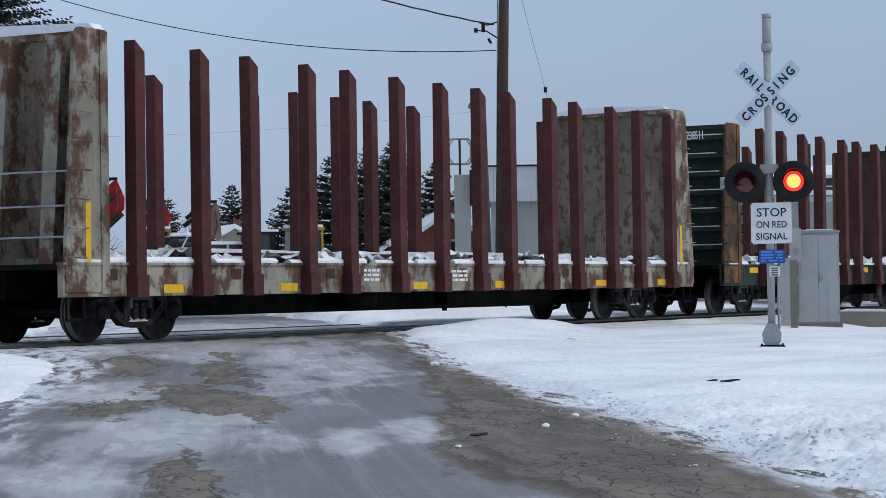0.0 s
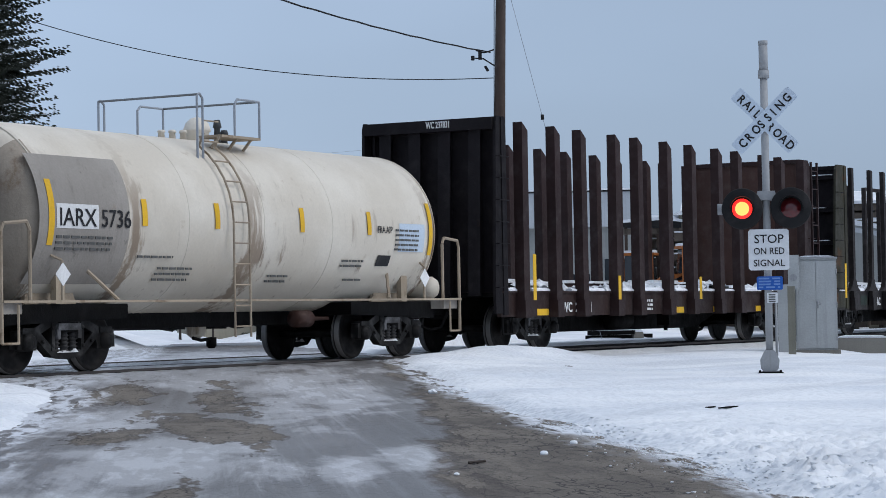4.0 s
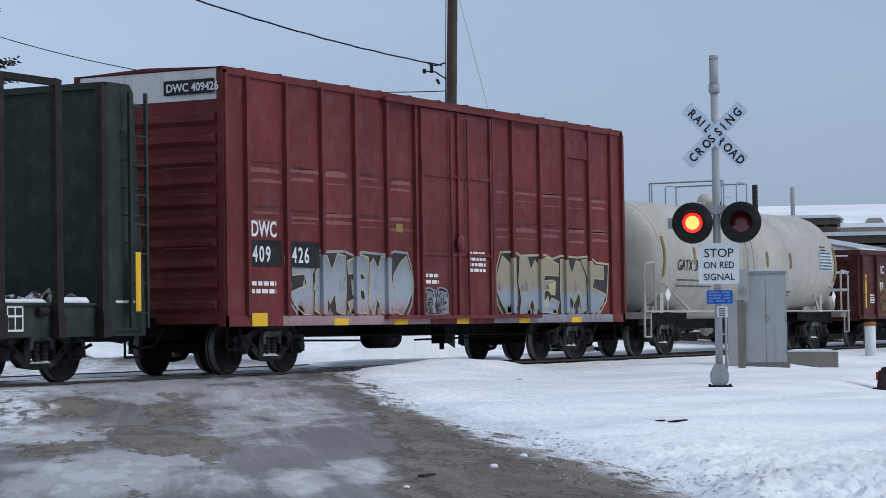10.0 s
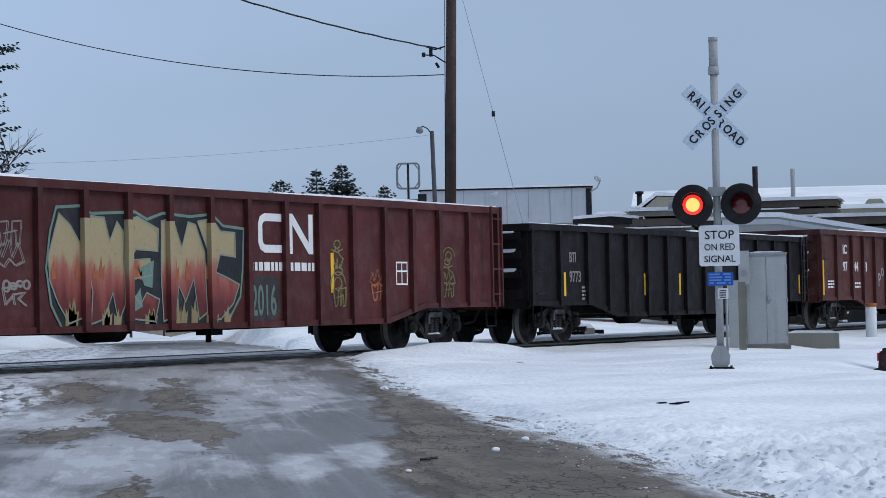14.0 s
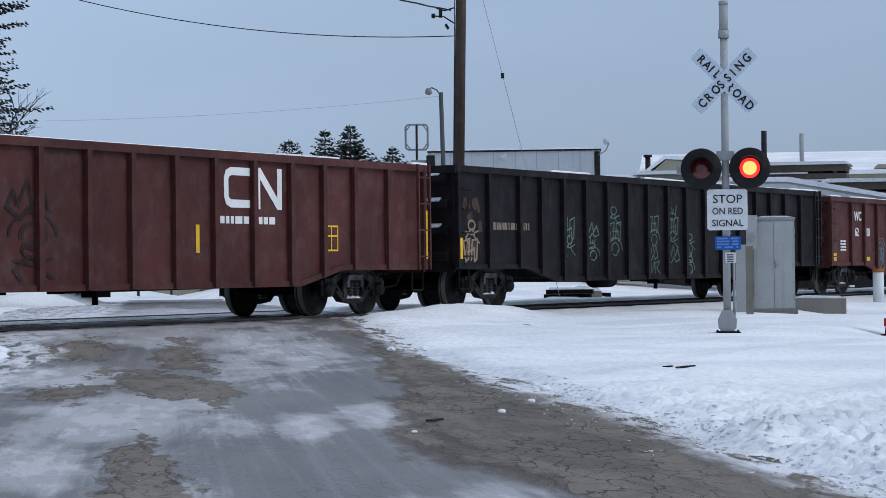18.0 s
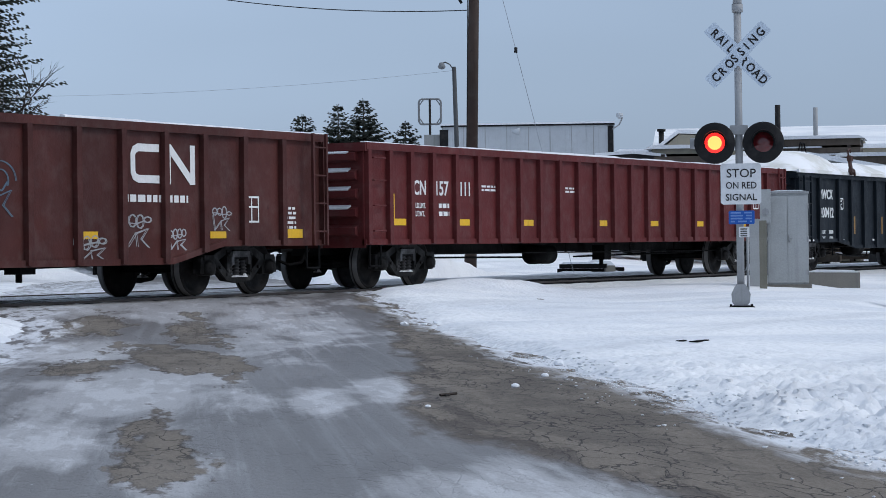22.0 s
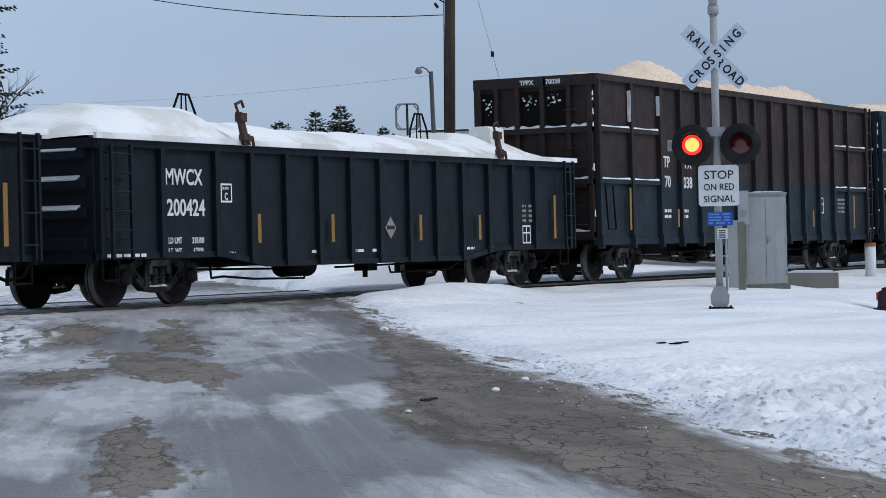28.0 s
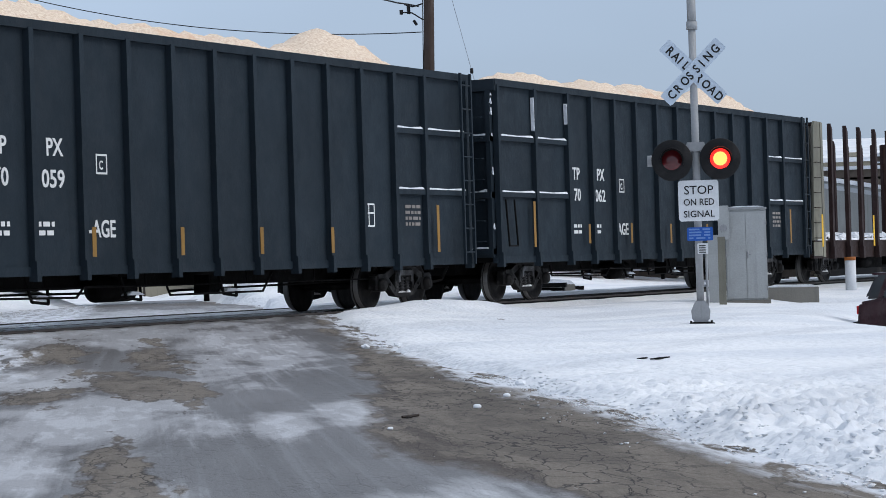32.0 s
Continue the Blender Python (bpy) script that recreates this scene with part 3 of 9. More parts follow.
def scrawl(parent, x, z, w, h, y, material, seed, width=0.019, kinds=None):
    """An unreadable sprayed tag: a column of quick signs."""
    rnd, bm = random.Random(seed), B()
    tall = h / w
    kinds = kinds or ([5, 6] if tall < 0.7 else rnd.sample((0, 1, 2, 3, 4, 6), 2 if tall < 1.05 else 3 if tall < 1.4 else 4))
    each = h / len(kinds)
    for r, kind in enumerate(kinds):
        a, shift = rnd.uniform(0.75, 1.0), rnd.uniform(-0.08, 0.08) * w
        for s, pts in enumerate(glyph(kind, rnd)):
            for twice in range(2):
                ox, oz = (rnd.uniform(0.02, 0.05) * w, rnd.uniform(-0.04, 0.02) * each) if twice else (0, 0)
                ribbon(bm, [(x + ox + shift + w * (0.5 + (px - 0.5) * a), z + oz + h - (r + 1) * each + each * 1.3 * pz) for px, pz in pts], width * rnd.uniform(0.6, 1.0), y - 0.0004 * (s + r * 6 + 3 * twice), 0.00003)
    return part("sprayed_tag", bm, material, parent)


TRACK_Y = 22.61
NEAR, FAR = -1.5, 1.5  # side faces of a car, from the track's centre
# ---- rolling stock: x along the car from its front end, y across, z from the top of the rails ----
SHARED = {}


def wheelset_mesh():
    bm = B()
    for s in (-1, 1):
        y = s * 0.75
        lathe(bm, [(y - s * 0.075, 0.15), (y - s * 0.07, 0.40), (y - s * 0.075, 0.485), (y - s * 0.04, 0.485), (y - s * 0.03, 0.460), (y + s * 0.065, 0.452), (y + s * 0.07, 0.40), (y + s * 0.03, 0.37), (y + s * 0.02, 0.2), (y + s * 0.06, 0.15), (y + s * 0.07, 0.10)], "y", 32)
    lathe(bm, [(-1.06, 0.07), (1.06, 0.07)], "y", 10)
    return bm


def side_frame_mesh():
    bm = B()
    for s in (-1, 1):
        prism(bm, [(s * 1.10, 0.62), (s * 0.74, 0.66), (s * 0.30, 0.84), (0, 0.84), (0, 0.72), (s * 0.28, 0.71), (s * 0.66, 0.55), (s * 0.70, 0.34), (s * 0.80, 0.34), (s * 0.84, 0.56), (s * 0.98, 0.56), (s * 1.02, 0.36), (s * 1.12, 0.36)], -0.075, 0.075)
        prism(bm, [(s * 0.70, 0.50), (s * 0.36, 0.24), (0, 0.20), (0, 0.30), (s * 0.30, 0.34), (s * 0.62, 0.60)], -0.075, 0.075)
        prism(bm, [(s * 0.30, 0.32), (s * 0.37, 0.32), (s * 0.37, 0.74), (s * 0.30, 0.74)], -0.09, 0.09)
        lathe(bm, [(-0.17, 0.03), (-0.17, 0.085), (-0.14, 0.095), (-0.13, 0.125), (0.10, 0.13)], "y", 16, (s * 0.89, 0, 0.457))
        box(bm, s * 0.89 - 0.14, s * 0.89 + 0.14, -0.10, 0.10, 0.575, 0.66)
        prism(bm, [(s * 0.30, 0.84), (s * 0.52, 0.775), (s * 0.60, 0.80), (s * 0.34, 0.88), (0, 0.88), (0, 0.84)], -0.10, 0.10)
        for bx, bz in ((0.34, 0.66), (0.34, 0.40), (0.56, 0.46)):
            lathe(bm, [(-0.105, 0.012), (-0.105, 0.03), (-0.07, 0.03)], "y", 8, (s * bx, 0, bz))
    return bm


def spring_mesh():
    prof = []
    for i in range(6):
        prof += [(0.305 + i * 0.055, 0.055), (0.325 + i * 0.055, 0.085), (0.345 + i * 0.055, 0.055)]
    return lathe(B(), prof, "z", 10)


def bolster_end_mesh():
    bm = prism(B(), [(-0.27, 0.62), (0.27, 0.62), (0.25, 0.72), (-0.25, 0.72)], -0.13, 0.06)
    for s in (-1, 1):
        prism(bm, [(s * 0.20, 0.50), (s * 0.28, 0.50), (s * 0.28, 0.64), (s * 0.20, 0.64)], -0.12, -0.06)
    return bm


def frame_snow_mesh(k):
    """Snow and ice caught on the lower ledge of a side frame."""
    rnd, bm = random.Random(60 + k), B()
    top = [(0.24 - 0.06 * i, 0.305 + rnd.uniform(0.0, 0.05) * (i % 3 > 0)) for i in range(1, 8)]
    return prism(bm, [(-0.25, 0.295), (0.25, 0.295)] + top, -0.085, 0.02)


def bolster_mesh():
    bm = prism(B(), [(-1.12, 0.60), (-0.5, 0.46), (0.5, 0.46), (1.12, 0.60), (1.12, 0.74), (-1.12, 0.74)], -0.2, 0.2, "yz")
    lathe(bm, [(0.70, 0.2), (0.80, 0.2)], "z", 16)
    for s in (-1, 1):
        rod(bm, (s * 0.55, -0.9, 0.42), (s * 0.55, 0.9, 0.42), 0.04, 6)
    return bm


def shared(key, make, material):
    if key not in SHARED:
        mesh = bpy.data.meshes.new(key)
        bm = make()
        bm.to_mesh(mesh)
        bm.free()
        mesh.materials.append(MATS[material])
        SHARED[key] = mesh
    return SHARED[key]


WHEELS = []


def truck(car, x):
    """A two-axle freight truck."""
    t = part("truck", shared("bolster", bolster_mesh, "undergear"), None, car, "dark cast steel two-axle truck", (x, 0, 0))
    for s in (-1, 1):
        part("side_frame", shared("side_frame", side_frame_mesh, "side_frame"), None, t, "", (0, s * 1.0, 0))
        part("bolster_end", shared("bolster_end", bolster_end_mesh, "spring_steel"), None, t, "", (0, s * 1.0, 0))
        part("frame_snow", shared("frame_snow_%d" % (len(WHEELS) % 3), lambda: frame_snow_mesh(len(WHEELS) % 3), "dirty_snow"), None, t, "", (0, s * 1.0, 0))
        for dx in (-0.2, 0.0, 0.2):
            part("coil_spring", shared("coil_spring", spring_mesh, "spring_steel"), None, t, "", (dx, s * 1.0, 0))
        ws = shared("wheelset", wheelset_mesh, "wheel_steel")
        if len(ws.materials) < 2:
            ws.materials.append(MATS["tread_steel"])
            for f in ws.polygons:
                if math.hypot(f.center.x, f.center.z) > 0.43 and abs(f.normal.y) < 0.9:
                    f.material_index = 1
        w = part("wheelset", ws, None, t, "steel wheels on an axle", (s * 0.89, 0, 0.46))
        WHEELS.append((w, s * 0.89, car, x))
    return t


def coupler_mesh():
    bm = box(B(), -0.62, 0.5, -0.11, 0.11, 0.74, 0.96)
    prism(bm, [(-0.62, -0.2), (-0.78, -0.16), (-0.80, 0.02), (-0.68, 0.06), (-0.70, 0.22), (-0.5, 0.22), (-0.42, -0.2)], 0.70, 1.0, "xy")
    bar_path(bm, [(-0.1, -0.35, 0.78), (-0.35, -0.33, 0.50), (-0.65, -0.25, 0.46), (-0.75, -0.1, 0.55)], 0.03)
    return bm


def running_gear(car, L, inset=2.1, rods=True, tank=True):
    for x in (inset, L - inset):
        truck(car, x)
    c = part("coupler", shared("coupler", coupler_mesh, "undergear"), None, car, "", (0.0, 0, 0))
    c = part("coupler", shared("coupler", coupler_mesh, "undergear"), None, car, "", (L, 0, 0))
    c.rotation_euler = (0, 0, math.pi)
    if rods:
        bm = B()
        rod(bm, (inset + 1.0, -0.45, 0.55), (L / 2 - 0.6, -0.35, 0.50), 0.022, 6)
        rod(bm, (L / 2 + 0.4, -0.35, 0.50), (L - inset - 1.0, -0.45, 0.55), 0.022, 6)
        rod(bm, (inset + 1.2, -0.95, 0.62), (L - inset - 1.2, -0.95, 0.58), 0.018, 6)
        for a in (0.3, 0.44, 0.6, 0.72):
            rod(bm, (L * a, -0.95, 0.6), (L * a, -0.95, 0.9), 0.015, 5)
        part("brake_rigging", bm, "undergear", car)
    if tank:
        bm = lathe(B(), [(-0.5, 0.08), (-0.45, 0.2), (0.45, 0.2), (0.5, 0.08)], "x", 16, (L * 0.42, -0.55, 0.56))
        part("air_reservoir", bm, "undergear", car)
        bm = box(B(), L * 0.55, L * 0.55 + 0.35, -0.8, -0.5, 0.42, 0.75)
        rod(bm, (L * 0.55 + 0.15, -0.65, 0.42), (L * 0.55 + 0.15, -0.65, 0.3), 0.05, 8)
        part("brake_valve", bm, "undergear", car)


def ladder(car, x, w, z0, z1, material, n=None, y=NEAR - 0.12, name="ladder"):
    bm = B()
    for a in (x, x + w):
        box(bm, a - 0.025, a + 0.025, y - 0.02, y + 0.03, z0, z1)
    n = n or int((z1 - z0) / 0.42)
    for i in range(n):
        z = z0 + (i + 0.5) * (z1 - z0) / n
        rod(bm, (x, y, z), (x + w, y, z), 0.016, 6)
    return part(name, bm, material, car)


def grab(car, x, w, z, material, y=NEAR, drop=0.0):
    bm = bar_path(B(), [(x, y, z), (x, y - 0.09, z - drop), (x + w, y - 0.09, z - drop), (x + w, y, z)], 0.016)
    return part("grab_iron", bm, material, car)


def stirrup(car, x, w, z0, z1, material="undergear"):
    bm = bar_path(B(), [(x, NEAR + 0.05, z1), (x, NEAR + 0.05, z0), (x + w, NEAR + 0.05, z0), (x + w, NEAR + 0.05, z1)], 0.02)
    return part("stirrup_step", bm, material, car)


def reflector(car, x, z, w, h, y, material="yellow_paint"):
    return part("reflector", box(B(), x, x + w, y - 0.006, y, z, z + h), material, car, "yellow reflective strip")


def plate(car, name, x, z, w, h, y, material, label=""):
    return part(name, box(B(), x, x + w, y - 0.005, y, z, z + h), material, car, label)


def roster_box(car, x, z, s, y, material="letter_white"):
    """A white-lined square stencil."""
    for a, b in (((x, z), (x + s, z)), ((x, z + s), (x + s, z + s)), ((x, z), (x, z + s)), ((x + s, z), (x + s, z + s)), ((x + s / 2, z), (x + s / 2, z + s)), ((x, z + s * 0.6), (x + s, z + s * 0.6))):
        band(car, "stencil_line", [a, b], 0.03, y, material)


CARS = []


def car_root(name, label, start, length, group="freight cars in the train"):
    car = thing(name, label, "freight car", group, at=(start, TRACK_Y, 0))
    CARS.append((car, start, length))
    return car


def logo(car, x, z, h, y, W=1.76, material="letter_white"):
    """A rounded bracket and a zigzag in white bands."""
    w, t = W * 0.42, h * 0.20
    band(car, "logo_shape", [(x + w, z + h - t / 2), (x + 0.22, z + h - t / 2), (x + 0.12, z + h - t * 0.8), (x + 0.08, z + h * 0.72), (x + 0.08, z + h * 0.28), (x + 0.12, z + t * 0.8), (x + 0.22, z + t / 2), (x + w, z + t / 2)], t, y, material, "white railway emblem")
    x, w = x + W * 0.58, W * 0.38
    for a, b in (((x, z + 0.03), (x, z + h - 0.03)), ((x + 0.05, z + h - 0.06), (x + w - 0.05, z + 0.06)), ((x + w, z + 0.03), (x + w, z + h - 0.03))):
        band(car, "logo_shape", [a, b], h * 0.22, y - (0.002 if a[0] != b[0] else 0.0), material, "white railway emblem")


def gondola(name, label, start, L, H, paint, rib_xs, belly=True, low=0.80, deep=0.53, end_ribs=4, shift=0.0):
    """Open gondola: sheet sides with outside ribs, corrugated ends, top chord."""
    car = car_root(name, label, start, L)
    a, b = 3.1 + shift, 4.5 + shift
    if belly:
        outline = [(0, low), (a, low), (b, deep), (L - b, deep), (L - a, low), (L, low), (L, H - 0.1), (0, H - 0.1)]
    else:
        outline = [(0, low), (L, low), (L, H - 0.1), (0, H - 0.1)]
    for s, y in ((-1, NEAR + 0.09), (1, FAR - 0.09)):
        part("side_panel", prism(B(), outline, y - 0.02, y + 0.02), paint, car)
        part("top_chord", box(B(), 0, L, y - 0.10 if s < 0 else y - 0.05, y + 0.05 if s < 0 else y + 0.10, H - 0.13, H), paint, car)
        part("side_sill", prism(B(), [(q[0], q[1]) for q in outline[:-2]] + [(L, low + 0.10), (L - a, low + 0.10)] + ([(L - b, deep + 0.10), (b, deep + 0.10), (a, low + 0.10)] if belly else [(a, low + 0.10)]) + [(0, low + 0.10)], y - 0.06, y + 0.03), paint, car)

    def rib(z0, s):
        def make():
            return prism(B(), [(-0.065, z0), (0.065, z0), (0.06, H - 0.12), (-0.06, H - 0.12)], 0.0, 0.1 * s)
        return make
    for x in rib_xs:
        z = low if not belly or x < a or x > L - a else max(deep, low - (min(x, L - x) - a) / (b - a) * (low - deep))
        for s, y in ((-1, NEAR + 0.08), (1, FAR - 0.08)):
            key = "%s_rib_%.2f_%d_%.2f" % (name + paint, z, s, H)
            part("side_rib", shared(key, rib(z + 0.02, s), paint), None, car, "", (x, y, 0))
    for x, d in ((0.06, -1), (L - 0.06, 1)):
        part("end_panel", box(B(), x - 0.03, x + 0.03, NEAR + 0.08, FAR - 0.08, low - 0.05, H - 0.1), paint, car)
        part("end_chord", box(B(), x - 0.10, x + 0.10, NEAR, FAR, H - 0.16, H - 0.003), paint, car)
        for k in range(end_ribs):
            z = low + 0.25 + (H - low - 0.5) * k / max(1, end_ribs - 1)
            part("end_corrugation", prism(B(), [(x + d * 0.02, z - 0.11), (x + d * 0.14, z - 0.06), (x + d * 0.14, z + 0.06), (x + d * 0.02, z + 0.11)], NEAR + 0.2, FAR - 0.2), paint, car)
            if d < 0 and k:
                part("ledge_snow", prism(B(), [(x + d * 0.03, z + 0.10), (x + d * 0.14, z + 0.055), (x + d * 0.15, z + 0.075), (x + d * 0.03, z + 0.135)], NEAR + 0.35, FAR - 0.3), "snow", car, "snow on the ledge")
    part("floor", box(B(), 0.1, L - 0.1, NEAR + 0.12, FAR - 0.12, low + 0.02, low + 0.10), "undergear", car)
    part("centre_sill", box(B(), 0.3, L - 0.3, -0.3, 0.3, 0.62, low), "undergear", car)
    running_gear(car, L)
    for z in (1.05, 1.5, 1.95, 2.35):
        if z < H - 0.2:
            grab(car, 0.2, 0.42, z, paint, NEAR + 0.06)
    ladder(car, L - 0.62, 0.42, low, H, paint)
    stirrup(car, 0.15, 0.4, 0.42, low)
    stirrup(car, L - 0.6, 0.4, 0.42, low)
    # snow along the top edge
    rnd, x = random.Random(int(start)), 0.0
    while x < L - 0.3:
        w = rnd.uniform(0.8, 3.0)
        if rnd.random() < 0.85:
            t = rnd.uniform(0.010, 0.038)
            part("edge_snow", prism(B(), [(NEAR + 0.02, H), (NEAR + 0.03, H + t), (NEAR + 0.11, H + t * 1.4), (NEAR + 0.13, H)], x, min(x + w, L), "yz"), "snow", car, "thin snow on the top edge")
        x += w
    return car


def marks(car, items):
    for body, h, x, z, mat, sq in items:
        write(body, h, mat, car, x, NEAR + 0.064, z, sq)


def bulkhead(car, x, d, H, width, wing, face, side, frame_mat, ribs=3, shelves=0):
    """An end wall with its side wings; d says which way it faces out."""
    part("bulkhead_panel", box(B(), x - 0.03, x + 0.03, NEAR + 0.06, FAR - 0.06, 1.17, H - 0.06), face, car)
    part("bulkhead_cap", box(B(), x - 0.10, x + 0.10, NEAR + 0.02, FAR - 0.02, H - 0.10, H), frame_mat, car)
    for s in (-1, 1):
        y = (NEAR + 0.03) if s < 0 else (FAR - 0.03)
        out = x + d * wing
        part("bulkhead_wing", prism(B(), [(x - d * 0.05, 0.75), (out, 0.75), (out, 1.3), (x + d * (wing * 0.72), H - 0.12), (x + d * (wing * 0.6), H), (x - d * 0.05, H)], y - 0.03, y + 0.03), side, car)
        if s < 0:
            for k in range(7):
                z = 1.25 + k * 0.42
                tip = x + d * wing * (1 - 0.28 * max(0.0, z - 1.3) / (H - 1.42))
                part("grab_iron", bar_path(B(), [(tip - d * 0.42, y - 0.03, z), (tip - d * 0.42, y - 0.10, z), (tip - d * 0.02, y - 0.10, z), (tip - d * 0.02, y - 0.03, z)], 0.011), frame_mat, car)
        part("wing_post", box(B(), x - 0.09, x + 0.09, y - 0.05, y + 0.05, 0.72, H - 0.02), side, car)
    for k in range(ribs):
        y = NEAR + 0.5 + (FAR - NEAR - 1.0) * k / max(1, ribs - 1)
        part("bulkhead_post", prism(B(), [(x + d * 0.03, 1.1), (x + d * wing * 0.8, 1.1), (x + d * wing * 0.5, H - 0.1), (x + d * 0.03, H - 0.1)], y - 0.06, y + 0.06), frame_mat, car)
        part("post_flange", prism(B(), [(x + d * wing * 0.8, 1.1), (x + d * (wing * 0.8 + 0.03), 1.1), (x + d * (wing * 0.5 + 0.03), H - 0.1), (x + d * wing * 0.5, H - 0.1)], y - 0.13, y + 0.13), frame_mat, car)
    if ribs == 3:
        for z in (1.55, 2.0, 2.5):
            out = x + d * wing * (0.8 - 0.3 * (z - 1.1) / (H - 1.2))
            part("cross_rung", bar_path(B(), [(out + d * 0.06, NEAR + 0.1, z), (out + d * 0.06, -0.1, z)], 0.016), "wire_grey", car)
    for k in range(shelves):
        z = 1.55 + k * (H - 1.9) / max(1, shelves - 1)
        part("bulkhead_rail", box(B(), x + d * 0.03, x + d * 0.22, NEAR + 0.1, FAR - 0.1, z, z + 0.10), frame_mat, car)
        part("ledge_snow", box(B(), *sorted((x + d * 0.05, x + d * 0.21)), NEAR + 0.3 + 0.1 * (k % 3), FAR - 0.3, z + 0.10, z + 0.125), "snow", car, "snow on the ledge")


def stake_mesh(H, w, dp, cut, foot):
    def make():
        bm = prism(B(), [(-w / 2, 0.70), (w / 2, 0.70), (w / 2, H - cut), (-w / 2, H)], -dp / 2, dp / 2)
        if foot:
            prism(bm, [(-w / 2, 1.18), (-w / 2 - foot, 1.18), (-w / 2 - foot * 0.4, 1.18 + foot * 0.35), (-w / 2, 1.18 + foot)], -dp / 2, dp / 2)
            prism(bm, [(w / 2, 1.18), (w / 2 + foot, 1.18), (w / 2 + foot * 0.4, 1.18 + foot * 0.35), (w / 2, 1.18 + foot)], -dp / 2, dp / 2)
        prism(bm, [(-w / 2 - 0.015, 0.66), (w / 2 + 0.015, 0.66), (w / 2 + 0.025, 1.0), (-w / 2 - 0.025, 1.0)], -dp / 2 - 0.03, dp / 2)
        return bm
    return make


def flat_car(name, label, start, L, H, deck_mat, stake_mat, stakes, cut=0.16, w=0.24, pairs=(), foot=0.0, far_shift=0.0, far_pairs=None, inset=2.1, snow=True, litter=1.0):
    car = car_root(name, label, start, L)
    for s, y in ((-1, NEAR + 0.07), (1, FAR - 0.07)):
        part("side_sill", box(B(), 0, L, y - 0.05, y + 0.05, 0.68, 1.14), deck_mat, car)
        part("sill_flange", box(B(), 0, L, y - 0.08, y + 0.08, 1.14, 1.18), deck_mat, car)
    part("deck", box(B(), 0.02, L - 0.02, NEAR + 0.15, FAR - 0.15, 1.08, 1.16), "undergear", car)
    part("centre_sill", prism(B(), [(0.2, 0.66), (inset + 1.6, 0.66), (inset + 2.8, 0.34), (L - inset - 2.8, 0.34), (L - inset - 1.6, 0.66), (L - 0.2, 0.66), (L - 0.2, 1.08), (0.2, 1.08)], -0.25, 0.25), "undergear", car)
    running_gear(car, L, inset, rods=False)
    for i, x in enumerate(stakes):
        key = "stake_%.2f_%.2f_%.2f_%s" % (H, w, foot, stake_mat)
        mesh = shared(key, stake_mesh(H, w, 0.2 if w > 0.2 else 0.11, cut, foot), stake_mat)
        o = part("stake", mesh, None, car, "", (x, NEAR - 0.06, 0))
        o.rotation_euler = (0.006 * math.sin(i * 3.1 + start), 0.0 if i in pairs or i - 1 in pairs else 0.008 * math.sin(i * 2.3 + start), 0)
        o = part("stake", mesh, None, car, "", (min(L - 0.5, x + far_shift), FAR + 0.06, 0))
        o.rotation_euler = (0, 0, math.pi) if cut < 0.05 else (0, 0, 0)
    for y, ties in ((NEAR - 0.06, pairs), (FAR + 0.06, pairs if far_pairs is None else far_pairs)):
        for i in ties:
            x0, x1 = stakes[i], stakes[i + 1]
            if y > 0:
                x0, x1 = x0 + far_shift, x1 + far_shift
            part("stake_tie", box(B(), x0, x1, y - 0.05, y + 0.05, H - 0.11, H - 0.01), stake_mat, car)
    for k in range(int(L / 1.5)):
        part("deck_rail", box(B(), 0.75 + k * 1.5 - 0.06, 0.75 + k * 1.5 + 0.06, NEAR + 0.16, FAR - 0.16, 1.162, 1.26), deck_mat, car)
    for y0 in (0.55, 1.05):
        part("deck_bunk", box(B(), 0.9, L - 0.9, y0, y0 + 0.14, 1.16, 1.36 + 0.05 * (y0 > 1)), stake_mat, car)
    if snow:
        rnd, x = random.Random(int(start)), 0.9
        while x < L - 1.2:
            w2, h = rnd.uniform(0.6, 2.4), rnd.uniform(0.03, 0.10)
            part("bunk_snow", prism(B(), [(x, 1.41), (x + 0.08, 1.41 + h), (min(x + w2, L - 0.95) - 0.1, 1.41 + h * rnd.uniform(0.6, 1)), (min(x + w2, L - 0.95), 1.41)], 1.02, 1.2), "snow", car, "snow along the far bunk")
            x += w2 + rnd.uniform(0.0, 0.25)
        # thin snow lying along the near sill
        rnd, x = random.Random(int(start) + 9), 0.3
        while x < L - 0.6:
            w2 = min(rnd.uniform(0.4, 1.8), L - 0.3 - x)
            part("sill_snow", prism(B(), [(NEAR + 0.0, 1.18), (NEAR - 0.005, 1.18 + rnd.uniform(0.02, 0.05)), (NEAR + 0.05, 1.18 + rnd.uniform(0.05, 0.09)), (NEAR + 0.14, 1.22), (NEAR + 0.15, 1.18)], x, x + w2, "yz"), "snow", car, "thin snow on the side sill")
            x += w2 + rnd.uniform(0.05, 0.5)
        # broken heaps of snow and bark on the deck between the stakes
        nx, ny = int((L - 2.2) / 0.11), 15
        verts, faces = [], []
        for j in range(ny):
            yy = -1.38 + j * 0.16
            for i in range(nx):
                x = 1.1 + i * 0.11
                lump = noise.voronoi((x * 4 + start, yy * 4, 1.0))[0][0]
                h = 0.16 * noise.noise((x * 0.7 + start, yy * 0.9, 0.0)) + 0.05 + 0.20 * (0.42 - lump) + 0.06 * noise.noise((x * 7, yy * 7, start))
                verts.append((x + 0.03 * math.sin(i * 5.1 + j), yy, 1.15 + max(0.0, h * 1.35 + 0.05 if litter <= 1.2 else h) * litter))
